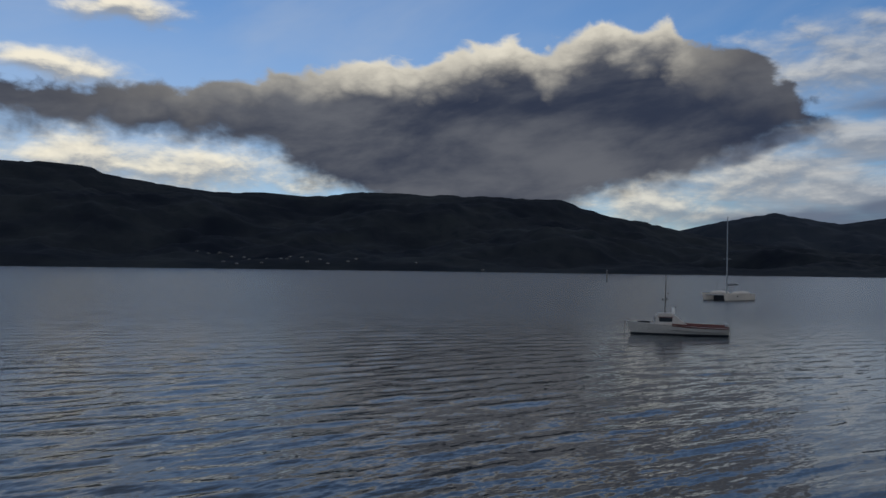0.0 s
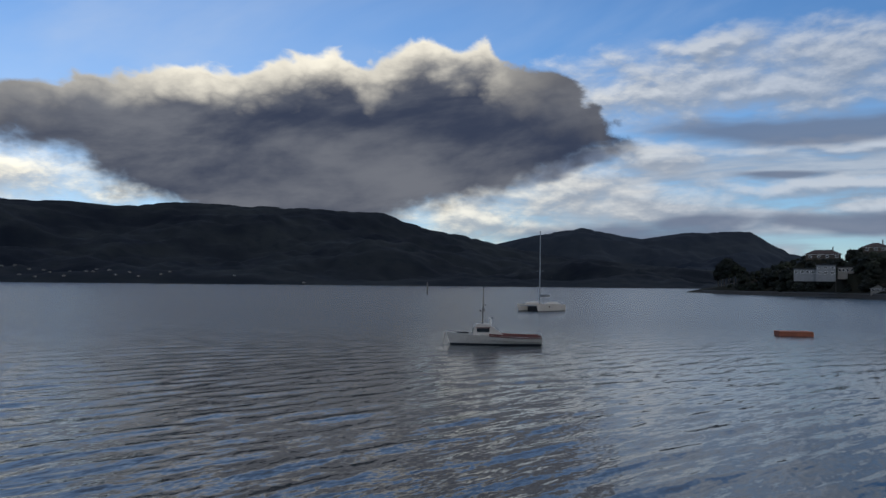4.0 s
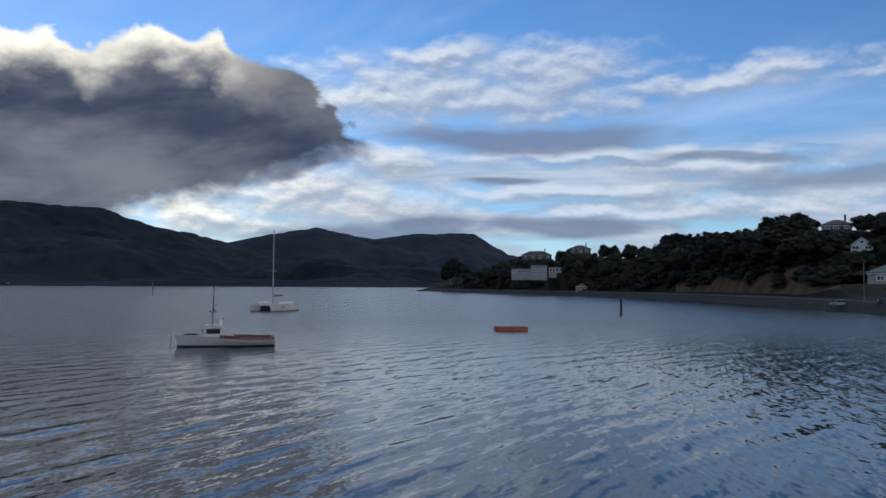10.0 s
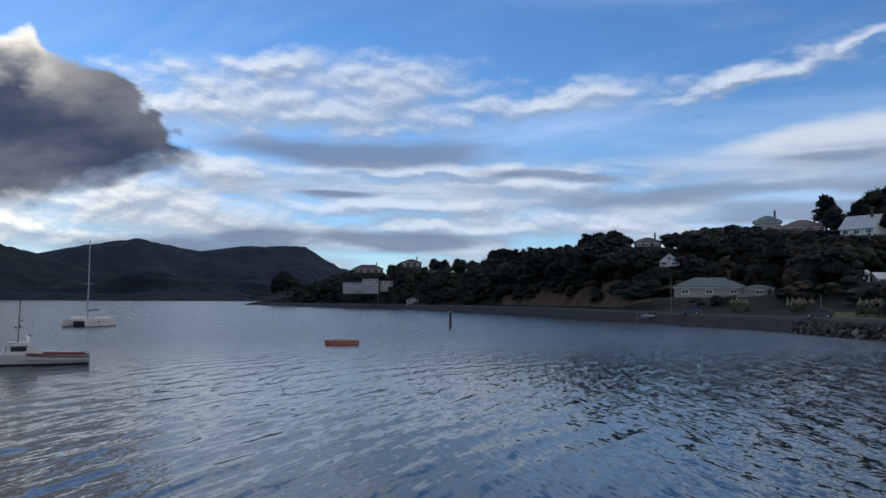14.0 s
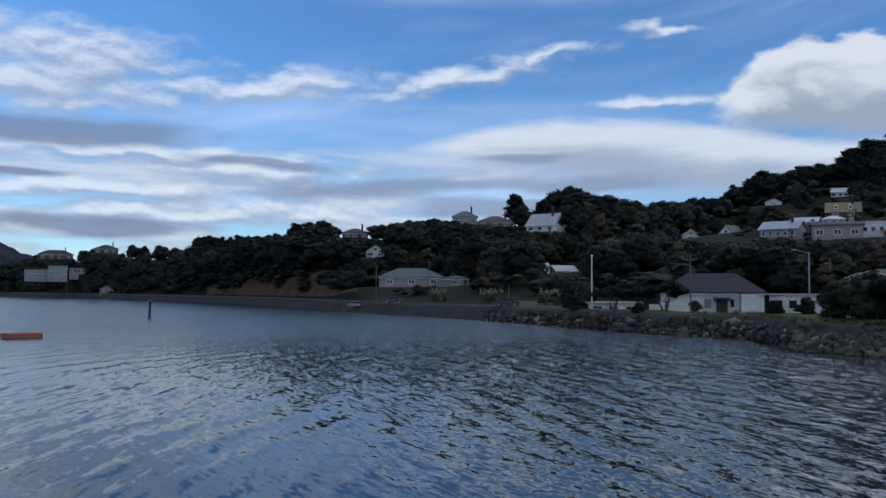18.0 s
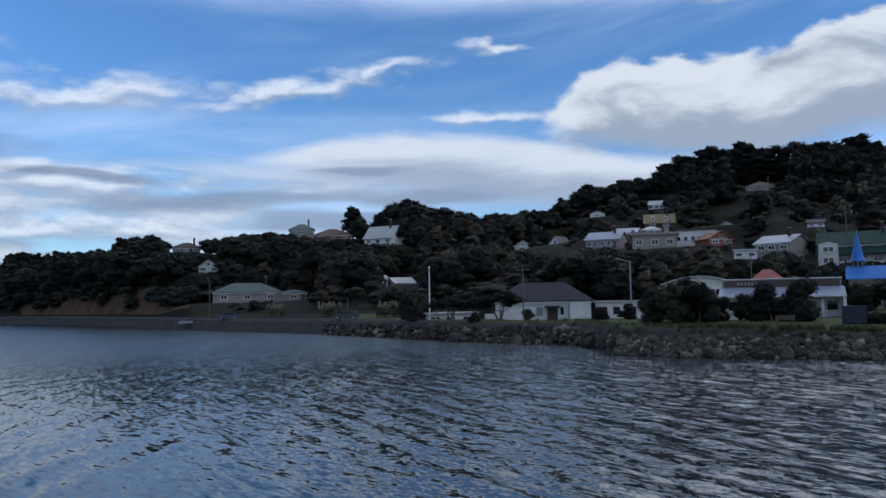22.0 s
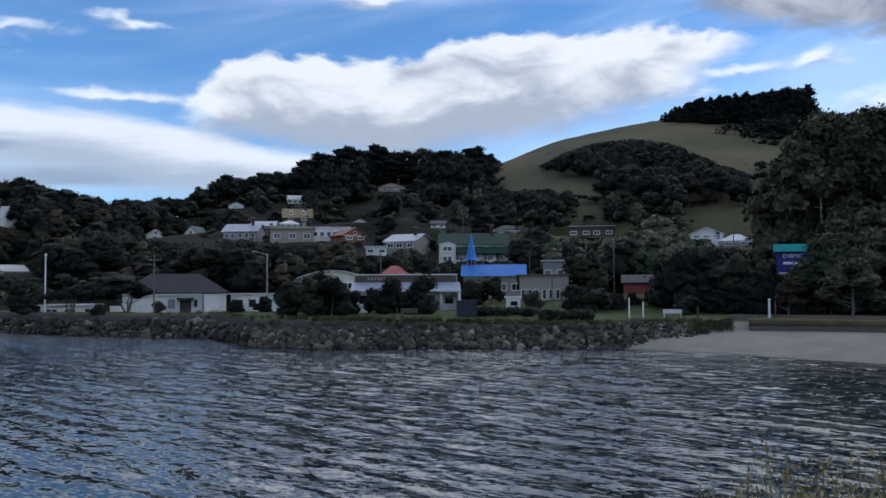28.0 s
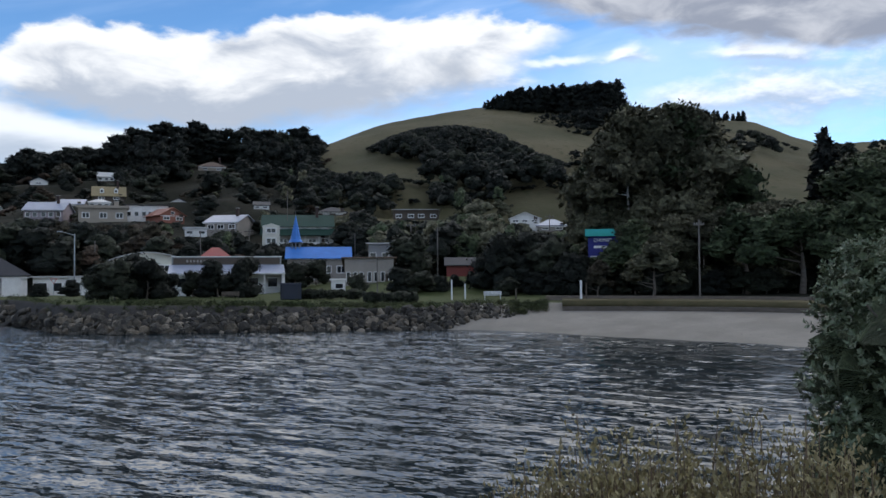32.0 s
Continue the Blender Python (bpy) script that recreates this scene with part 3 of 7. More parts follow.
def build_land():
    az = np.concatenate([np.arange(20.3, 60, 0.35), np.arange(60, 132, 0.4), np.arange(132, 181, 3.0)])
    u = np.concatenate([[-0.35, -0.12], np.linspace(0, 1, 9), np.linspace(1, 2, 12)[1:], np.linspace(2, 3, 22)[1:], np.linspace(3, 4, 34)[1:], np.linspace(4, 5, 12)[1:]])
    verts = np.zeros((len(u), len(az), 3))
    for j, a in enumerate(az):
        R, Z = profile(a)
        for i, s in enumerate(u):
            r = np.interp(s, range(6), R) if s >= 0 else R[0] + s * 12
            verts[i, j] = polar(a, r, land(a, r))
    n, k = len(u), len(az)
    i = np.arange(n * k).reshape(n, k)
    f = np.stack([i[:-1, :-1], i[:-1, 1:], i[1:, 1:], i[1:, :-1]], -1).reshape(-1, 4)[:, ::-1]
    ob = from_arrays("ground", verts.reshape(-1, 3), f, GRASS, smooth=True)
    for m in (SAND, SHINGLE, FLOOR, LAWN, CLAY):
        ob.data.materials.append(m)
    which = np.zeros((n - 1, k - 1), dtype=np.int32)
    for i in range(n - 1):
        for j in range(k - 1):
            a, s = az[j], u[i]
            if s < 1:
                which[i, j] = 1 if a > 100.5 else 2
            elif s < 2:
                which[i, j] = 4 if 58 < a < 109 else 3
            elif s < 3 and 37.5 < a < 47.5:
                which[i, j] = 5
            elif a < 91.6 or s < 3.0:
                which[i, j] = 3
    ob.data.polygons.foreach_set("material_index", which.ravel())
    tagged(ob, "grassy hillside and foreshore of dry olive pasture", "ground", kind="structure")


GRASS = material("hill_pasture", ((0.066, 0.063, 0.032), (0.115, 0.096, 0.054), (0.05, 0.052, 0.023)), 0.95, 0.016, bump=0.3, grain=22, spec=0.1)
SAND = material("pale_beach_sand", ((0.2, 0.178, 0.148), (0.26, 0.235, 0.198), (0.16, 0.146, 0.122)), 0.95, 0.25, bump=0.03, grain=16, spec=0.2)
SHINGLE = material("dark_shingle", ((0.022, 0.019, 0.016), (0.042, 0.036, 0.03), (0.06, 0.052, 0.045)), 0.9, 0.5, bump=0.08, grain=10)
# leaf litter, with the deep shade under the trees put into its colour
FLOOR = material("shaded_bush_floor", ((0.014, 0.015, 0.01), (0.026, 0.023, 0.015), (0.02, 0.022, 0.012)), 0.95, 0.08, bump=0.2, grain=16, spec=0.1)
CLAY = material("clay_bank", ((0.07, 0.04, 0.024), (0.13, 0.085, 0.055), (0.045, 0.034, 0.022)), 0.95, 0.2, bump=0.3, grain=8, stretch=(1, 1, 0.25), spec=0.1)
LAWN = material("mown_lawn", ((0.05, 0.064, 0.02), (0.075, 0.082, 0.03), (0.055, 0.062, 0.022)), 0.95, 0.15, bump=0.05, grain=22, spec=0.15)

def at(az, r, dz=0.0):
    return polar(az, r, land(az, r) + dz)
# ---- houses are listed first, so that the trees leave them open to view ----
# kind of roof, azimuths, base and top heights in degrees, distance, depth, turn, wall, roof, eaves (share of the height), windows, label
HOUSES = []


def plot(az0, az1, el0, el1, r, **more):
    HOUSES.append(dict(az0=az0, az1=az1, el0=el0, el1=el1, r=r, **more))


plot(28.3, 29.4, 0.75, 1.45, 470, roof="flat", depth=9, wall="GREYWALL", top="SLATE", eaves=0.93, windows=(3, 2), label="grey two-storey modern house with flat roof on slope")
plot(27.0, 28.3, 0.75, 1.2, 472, roof="flat", depth=8, wall="GREYWALL", top="SLATE", eaves=0.9, windows=(4, 1), label="grey flat-roofed house with terrace above the bay")
plot(29.5, 30.4, 0.90, 1.30, 474, roof="flat", depth=6, wall="TAUPE", top="SLATE", eaves=0.9, windows=(4, 1), label="low taupe annexe with flat roof among trees")
plot(31.3, 32.1, -0.22, 0.2, 436, roof="gable_y", depth=9, wall="TAUPE", top="SLATE", eaves=0.5, windows=(3, 1), label="grey shoreline cottage with dark gabled roof")
plot(27.7, 29.7, 1.75, 2.35, 560, roof="hip", depth=10, wall="DARKWOOD", top="DARKBROWN", eaves=0.55, windows=(4, 1), label="brown-roofed house on the wooded crest")
plot(30.9, 32.3, 2.2, 2.75, 505, roof="hip", depth=10, wall="DARKWOOD", top="DARKBROWN", eaves=0.55, windows=(3, 1), label="dark house with hipped brown roof on crest")
plot(48.2, 49.45, 2.2, 3.1, 247, roof="gable_y", depth=7, wall="WHITE", top="SLATE", eaves=0.5, windows=(2, 1), label="small white gabled cottage among dark trees")
plot(46.6, 48.3, 3.5, 4.2, 280, roof="hip", depth=9, wall="DARKWOOD", top="DARKBROWN", eaves=0.5, windows=(3, 1), label="dark brown-roofed house on the wooded crest")
plot(49.1, 53.5, 0.24, 1.50, 214, roof="hip", depth=9, wall="TAUPE", top="GREENSLATE", eaves=0.52, windows=(3, 1), label="long taupe weatherboard hall with green-grey hipped roof")
plot(53.45, 55.2, 0.26, 1.0, 213, roof="hip", depth=7, wall="TAUPE", top="GREENSLATE", eaves=0.75, windows=(1, 1), label="lower taupe annexe of the shoreline hall")
plot(54.1, 55.7, 4.7, 5.46, 296, roof="hip", depth=9, wall="TAUPE", top="GREENSLATE", eaves=0.45, windows=(3, 1), label="taupe house with grey-green hipped roof on skyline")
plot(55.7, 58.2, 4.35, 5.14, 297, roof="hip", depth=10, wall="BRICK", top="BROWN", eaves=0.4, windows=(3, 1), label="brown-roofed brick house on the skyline")
plot(58.75, 61.25, 3.95, 5.28, 262, roof="gable_x", depth=7.5, wall="WHITE", top="PALEROOF", eaves=0.4, windows=(3, 1), turn=32, label="white steep-gabled house with pale roof on hillside")
plot(60.9, 62.7, 1.0, 1.75, 224, roof="gable_x", depth=7, wall="WHITE", top="PALEROOF", eaves=0.5, windows=(3, 1), turn=-20, label="low white villa with pale roof among bush")
plot(60.25, 60.65, 1.1, 1.9, 222, roof="hip", depth=1.4, wall="WHITE", top="WHITE", eaves=0.8, windows=(1, 1), label="small white turret with arched opening on hillside")
plot(69.3, 70.4, 3.4, 4.1, 275, roof="gable_y", depth=7, wall="CREAM", top="PALEROOF", eaves=0.5, windows=(1, 1), label="small cream gabled house on wooded slope")
plot(71.3, 72.75, 3.2, 4.35, 272, roof="gable_y", depth=8, wall="WHITE", top="GREENSLATE", eaves=0.5, windows=(2, 1), turn=25, label="white gabled cottage with grey-green roof on slope")
plot(73.82, 76.47, 3.43, 4.57, 222, roof="gable_x", depth=8, wall="MAUVE", top="BLUEGREY", eaves=0.55, windows=(5, 1), turn=18, label="mauve house with blue-grey iron roof on hillside")
plot(75.8, 77.5, 4.12, 4.77, 246, roof="gable_x", depth=7, wall="TAUPE", top="BLUEGREY", eaves=0.5, windows=(3, 1), turn=10, label="small house with blue-grey iron roof behind another")
plot(77.97, 79.85, 4.69, 5.65, 258, roof="gable_x", depth=8, wall="DARKWOOD", top="YELLOW", eaves=0.35, windows=(2, 1), label="house with steep straw-yellow roof and two white dormers", dormers=2)
plot(77.12, 80.0, 3.27, 4.4, 214, roof="flat", depth=8, wall="BEIGE", top="BEIGE", eaves=0.85, windows=(3, 1), label="beige flat-roofed house with square chimney and dark terrace", chimney=1)
plot(79.9, 82.5, 3.6, 4.45, 226, roof="mono", depth=8, wall="WHITE", top="SLATE", eaves=0.7, windows=(6, 1), label="long low house with dark roof and white fascia")
plot(82.5, 83.7, 4.3, 4.95, 262, roof="gable_y", depth=7, wall="WHITE", top="SLATE", eaves=0.55, windows=(1, 1), label="small white house high on the slope")
plot(77.7, 79.0, 4.33, 4.8, 240, roof="hip", depth=6, wall="WHITE", top="PALEROOF", eaves=0.5, windows=(3, 1), label="white low-roofed house on the hillside")
plot(81.66, 83.85, 3.4, 4.33, 216, roof="gable_y", depth=9, wall="ORANGE", top="ORANGE", eaves=0.5, windows=(2, 1), turn=-24, label="house with faded orange-red gabled roof on slope")
plot(84.3, 87.3, 2.8, 3.95, 196, roof="gable_x", depth=9, wall="TAUPE", top="BLUEGREY", eaves=0.55, windows=(3, 1), turn=28, label="grey house with blue-grey iron roof on hillside")
plot(83.5, 84.9, 2.5, 3.1, 190, roof="flat", depth=5, wall="WHITE", top="PALEROOF", eaves=0.8, windows=(2, 1), label="small white flat-roofed house below the hill")
plot(88.5, 93.1, 1.9, 4.0, 178, roof="gable_x", depth=9, wall="CREAM", top="GREENROOF", eaves=0.62, windows=(5, 2), label="large cream two-storey house with dark green roofs", skirt=1)
plot(87.9, 88.9, 4.3, 4.85, 222, roof="gable_x", depth=6, wall="WHITE", top="SLATE", eaves=0.5, windows=(2, 1), label="small white house half hidden by trees")
plot(97.2, 100.3, 3.6, 4.3, 226, roof="mono", depth=8, wall="DARKWOOD", top="PALEROOF", eaves=0.75, windows=(4, 1), label="long dark house with pale roof under the paddocks")
plot(105.15, 107.15, 3.3, 4.05, 213, roof="gable_y", depth=9, wall="WHITE", top="WHITE", eaves=0.45, windows=(3, 1), label="white gabled house above dark trees")
plot(107.0, 108.9, 2.75, 3.6, 205, roof="hip", depth=9, wall="TAUPE", top="BLUEGREY", eaves=0.45, windows=(2, 1), label="house with blue-grey hipped iron roof among trees")
plot(74.4, 75.4, 5.55, 6.0, 300, roof="gable_y", depth=6, wall="WHITE", top="SLATE", eaves=0.5, windows=(1, 1), label="tiny white gabled house under the pines")
plot(78.25, 79.25, 5.9, 6.53, 305, roof="gable_x", depth=7, wall="WHITE", top="PALEROOF", eaves=0.5, windows=(3, 1), label="white house high up beneath the pines")
plot(84.35, 86.1, 6.75, 7.4, 318, roof="hip", depth=8, wall="BEIGE", top="BROWN", eaves=0.45, windows=(2, 1), label="beige house on the bare bank below pines")
plot(92.2, 94.0, 3.9, 4.5, 222, roof="hip", depth=7, wall="DARKWOOD", top="SLATE", eaves=0.4, windows=(2, 1), label="dark house half hidden in the bush")
# town on the flat
plot(67.9, 74.3, -1.36, 1.22, 124, roof="hip", depth=7, wall="WHITE", top="SLATE", eaves=0.52, windows=(0, 0), label="white community hall with large dark slate roof", hall=1)
plot(63.2, 66.6, -1.45, -0.72, 128, roof="flat", depth=5, wall="WHITE", top="PALEROOF", eaves=0.94, windows=(3, 1), label="low white building behind the shore trees")
plot(74.6, 78.4, -1.35, -0.08, 127, roof="flat", depth=6, wall="WHITE", top="PALEROOF", eaves=0.96, windows=(4, 1), label="white flat-roofed extension beside the hall")
plot(82.7, 89.7, -1.35, 1.15, 113, roof="shop", depth=9, wall="WHITE", top="BLUEGREY", eaves=0.62, windows=(6, 1), label="long white shop with veranda and dark sign board")
plot(79.1, 83.4, -1.2, 1.72, 128, roof="arch", depth=12, wall="CREAM", top="PALEROOF", eaves=0.72, windows=(2, 2), label="cream building with shallow curved pale roof")
plot(84.5, 86.4, -0.3, 1.75, 136, roof="hip", depth=6, wall="CREAM", top="REDROOF", eaves=0.65, windows=(2, 1), label="house with red hipped roof behind the shop")
plot(90.1, 94.25, -0.6, 1.8, 150, roof="gable_x", depth=7, wall="TAUPE", top="BRIGHTBLUE", eaves=0.7, windows=(4, 1), label="church with bright blue iron roof", church=1)
plot(93.0, 93.95, -1.25, -0.40, 107, roof="flat", depth=2.2, wall="WHITE", top="WHITE", eaves=0.93, windows=(1, 1), label="small white kiosk with one square window")
plot(93.9, 97.2, -1.0, 1.05, 118, roof="mono", depth=7, wall="TAUPE", top="BROWN", eaves=0.72, windows=(7, 1), label="grey shop with a row of white-framed windows")
plot(95.5, 97.7, -0.4, 2.0, 128, roof="mono", depth=7, wall="GREYWALL", top="PALEROOF", eaves=0.85, windows=(3, 2), label="grey two-storey house with sloping pale roof")
plot(100.8, 102.7, -0.2, 1.0, 116, roof="gable_x", depth=5, wall="REDWOOD", top="SLATE", eaves=0.6, windows=(0, 0), label="dark red timber shed among trees")
plot(110.35, 112.5, -1.1, 2.85, 112, roof="flat", depth=6, wall="NAVY", top="TEAL", eaves=0.88, windows=(2, 1), label="navy blue shop front with teal roof panel", sign=1)

for h in HOUSES:
    h["az"] = (h["az0"] + h["az1"]) / 2
    h["w"] = radians(h["az1"] - h["az0"]) * h["r"]
    h["z0"] = EYE + h["r"] * math.tan(radians(h["el0"]))
    h["h"] = h["r"] * (math.tan(radians(h["el1"])) - math.tan(radians(h["el0"])))

PADS.extend((h["az"], h["r"], h["w"] / 2, h["depth"], h["z0"]) for h in HOUSES)
build_land()

# ---- trees ----


NORMALS = []  # outward directions of the last leaf blades made


def soft_directions(rng, points, lobe, middle, spread):
    """Directions in which foliage faces the light: outward from the whole crown more than from each of its lobes."""
    out = points - np.asarray(middle) + np.array((0, 0, 1.5))
    out /= np.linalg.norm(out, axis=1)[:, None] + 1e-9
    w = 0.5 * out + 0.3 * lobe + spread * rng.normal(size=out.shape) + np.array((0, 0, 0.35))
    return w / np.linalg.norm(w, axis=1)[:, None]


def cards(rng, centres, radii, count, size, droop=0.0, fill=0.75, narrow=0.55):
    """Leaf clumps as small bent blades on the shells of lobes. Returns corner points and quads."""
    c = np.repeat(np.asarray(centres, float), count, axis=0)
    r = np.repeat(np.asarray(radii, float), count, axis=0)
    n = len(c)
    d = rng.normal(size=(n, 3))
    d /= np.linalg.norm(d, axis=1)[:, None]
    d[:, 2] = np.where(d[:, 2] < -0.55, -d[:, 2], d[:, 2])
    p = c + d * r * rng.uniform(fill, 1.08, (n, 1))
    t = rng.normal(size=(n, 3)) + d * 0.7
    t[:, 2] -= droop
    t /= np.linalg.norm(t, axis=1)[:, None]
    s = np.cross(t, d + 0.4 * rng.normal(size=(n, 3)))
    s /= np.linalg.norm(s, axis=1)[:, None] + 1e-9
    ln = size * rng.uniform(0.6, 1.4, (n, 1))
    wd = ln * narrow * rng.uniform(0.7, 1.2, (n, 1))
    v = np.stack([p - t * ln * 0.5, p + s * wd * 0.5 + t * ln * 0.05, p + t * ln * 0.55, p - s * wd * 0.5], 1)
    NORMALS.append(np.repeat(soft_directions(rng, p, d, np.mean(centres, axis=0), 0.35), 4, axis=0))
    return v.reshape(-1, 3), np.arange(n * 4).reshape(n, 4)


def ico(level):
    bm = bmesh.new()
    bmesh.ops.create_icosphere(bm, subdivisions=level, radius=1.0)
    v = np.array([x.co[:] for x in bm.verts])
    f = np.array([[x.index for x in q.verts] for q in bm.faces])
    bm.free()
    return v, f


ICO_FINE, ICO, ICO_LOW = ico(3), ico(2), ico(1)


def lumps(rng, centres, radii, share, ball=ICO):
    """Dense inner foliage: uneven rounded masses that fill the lobes behind the leaf blades. Points, triangles, directions."""
    v, f, w = [], [], []
    middle = np.mean(centres, axis=0)
    for c, r in zip(centres, radii):
        d = ball[0]
        k = share * np.clip(1 + 0.26 * rng.normal(size=(len(d), 1)), 0.45, 1.5)
        v.append(np.asarray(c) + d * np.asarray(r) * k)
        f.append(ball[1] + len(d) * len(f))
        w.append(soft_directions(rng, v[-1], d, middle, 0.2))
    return np.concatenate(v), np.concatenate(f), np.concatenate(w)


def leafy(rng, c, r, blades, size, droop=0.0, fill=0.75, narrow=0.6, share=0.72, ball=ICO):
    """Crown of inner masses and outer blades, all as triangles: points, triangles, directions, and the number of points of the masses."""
    v0, f0, w0 = lumps(rng, c, r, share, ball)
    v1, q = cards(rng, c, r, blades, size, droop, fill, narrow)
    f1 = np.concatenate([q[:, (0, 1, 2)], q[:, (0, 2, 3)]]) + len(v0)
    return np.concatenate([v0, v1]), np.concatenate([f0, f1]), np.concatenate([w0, NORMALS[-1]]), len(v0)


def trunk_mesh(rng, height, radius, limbs, spread, start=0.3, lean=0.04, forks=1):
    bm = bmesh.new()
    for k in range(forks):
        base = Vector((rng.normal() * 0.15 * (forks > 1), rng.normal() * 0.15 * (forks > 1), -0.6))
        bend = Vector((rng.normal() * lean + (0.25 * math.cos(k * 2.1) if forks > 1 else 0), rng.normal() * lean + (0.25 * math.sin(k * 2.1) if forks > 1 else 0), 1)) * height
        pts = [base + bend * f + Vector((rng.normal(), rng.normal(), 0)) * height * 0.012 for f in (0, 0.3, 0.6, 0.92)]
        for i in range(3):
            rod(bm, pts[i], pts[i + 1], radius * (1 - 0.3 * i), radius * (1 - 0.3 * (i + 1)), 6)
        for i in range(limbs):
            f = start + (0.85 - start) * (i + 0.5) / limbs
            a = base + bend * f
            ang = rng.uniform(0, 6.28)
            ln = spread * (1.15 - f) * rng.uniform(0.7, 1.2)
            rod(bm, a, a + Vector((math.cos(ang) * ln, math.sin(ang) * ln, ln * rng.uniform(0.2, 0.7))), radius * 0.4, radius * 0.12, 5)
    return bm


CROWNS = {}


def tree(kind, seed, leaves, bark=BARK):
    """A tree ten metres high, far out of the way; it is copied to its places and then the first is moved too."""
    rng = np.random.default_rng(seed)
    if kind == "broadleaf":
        n = 13
        ang, u = rng.uniform(0, 6.28, n), rng.uniform(0, 1, n)
        c = np.stack([np.cos(ang) * (0.6 + 2.2 * (1 - u)), np.sin(ang) * (0.6 + 2.2 * (1 - u)), 3.4 + 5.0 * u], 1)
        r = np.stack([rng.uniform(1.2, 2.0, n)] * 2 + [rng.uniform(1.0, 1.6, n)], 1)
        v, f, w, k = leafy(rng, c, r, 120, 0.36, ball=ICO_FINE if seed > 6 else ICO)
        tr = trunk_mesh(rng, 7.5, 0.28, 6, 3.0)
    elif kind == "pine":
        c, r = [], []
        for i in range(16):
            z = 0.9 + 8.5 * i / 16
            w = 2.9 * (1 - i / 17.2) ** 0.7 + 0.25
            a = i * 2.4 + rng.uniform(0, 1)
            c.append((math.cos(a) * w * 0.55, math.sin(a) * w * 0.55, z + rng.uniform(-0.3, 0.3)))
            r.append((w * 0.75, w * 0.75, 0.55 + 0.25 * w))
        v, f, w, k = leafy(rng, c, r, 70, 0.6, 0.1, 0.7, 0.45, 0.65)
        tr = trunk_mesh(rng, 9.0, 0.25, 9, 2.4, 0.15, 0.01)
    elif kind == "spire":
        c = [(0.15 * math.cos(i), 0.15 * math.sin(i), 0.9 + 9 * i / 15) for i in range(15)]
        r = [(1.15 * (1 - i / 16) ** 0.7 + 0.08, 1.15 * (1 - i / 16) ** 0.7 + 0.08, 0.7) for i in range(15)]
        v, f, w, k = leafy(rng, c, r, 45, 0.5, -0.4, 0.6, 0.4, 0.8)
        tr = trunk_mesh(rng, 8.5, 0.2, 4, 1.0, 0.15, 0.01)
    elif kind == "ragged":
        c, r = [], []
        for i in range(18):
            z = 1.4 + 7.9 * (i / 18) ** 0.9
            w = 4.2 * (1 - i / 19) ** 0.65
            a = i * 2.4 + rng.uniform(0, 0.8)
            q = w * rng.uniform(0.45, 0.8)
            c.append((math.cos(a) * q, math.sin(a) * q, z))
            r.append((1.1 + 0.3 * w, 1.1 + 0.3 * w, 0.75))
        v, f, w, k = leafy(rng, c, r, 62, 0.65, -0.2, 0.6, 0.45, 0.75)
        tr = trunk_mesh(rng, 9.0, 0.34, 10, 4.0, 0.2, 0.02)
    elif kind == "tall":
        n = 20
        ang, u = rng.uniform(0, 6.28, n), np.linspace(0, 1, n)
        w = 1.9 * np.sin(np.pi * (0.18 + 0.75 * u)) ** 0.7
        c = np.stack([np.cos(ang) * w * 0.65, np.sin(ang) * w * 0.65, 2.0 + 7.0 * u], 1)
        r = np.stack([rng.uniform(0.7, 1.15, n)] * 2 + [rng.uniform(0.7, 1.2, n)], 1)
        v, f, w, k = leafy(rng, c, r, 200, 0.2, 0, 0.7, 0.6, 0.68, ICO_FINE)
        tr = trunk_mesh(rng, 9.0, 0.11, 8, 1.8, 0.15, 0.02)
    elif kind == "shrub":
        n = 15
        ang, u = rng.uniform(0, 6.28, n), rng.uniform(0, 1, n)
        q = 2.6 * (1 - 0.6 * u)
        c = np.stack([np.cos(ang) * q, np.sin(ang) * q, 1.2 + 6.6 * u], 1)
        r = np.stack([rng.uniform(1.9, 2.7, n)] * 2 + [rng.uniform(1.5, 2.2, n)], 1)
        v, f, w, k = leafy(rng, c, r, 150, 0.42)
        tr = trunk_mesh(rng, 6, 0.25, 5, 2.0)
    else:  # flat-topped shore tree on several stems
        n = 15
        ang, q = rng.uniform(0, 6.28, n), rng.uniform(0, 1, n) ** 0.5
        c = np.stack([np.cos(ang) * 4.6 * q, np.sin(ang) * 4.6 * q, 7.6 - 2.2 * q ** 2 + rng.normal(0, 0.3, n)], 1)
        r = np.stack([rng.uniform(1.5, 2.3, n)] * 2 + [rng.uniform(1.1, 1.5, n)], 1)
        v, f, w, k = leafy(rng, c, r, 150, 0.42)
        tr = trunk_mesh(rng, 7.0, 0.3, 4, 3.2, 0.45, 0.05, 4)
    ob = new("tree")
    from_arrays("crown", v, f, leaves, ob, normals=w)
    CROWNS[ob.name] = (v, w, k, leaves, c, r)
    part("trunk", tr, bark, ob)
    return ob


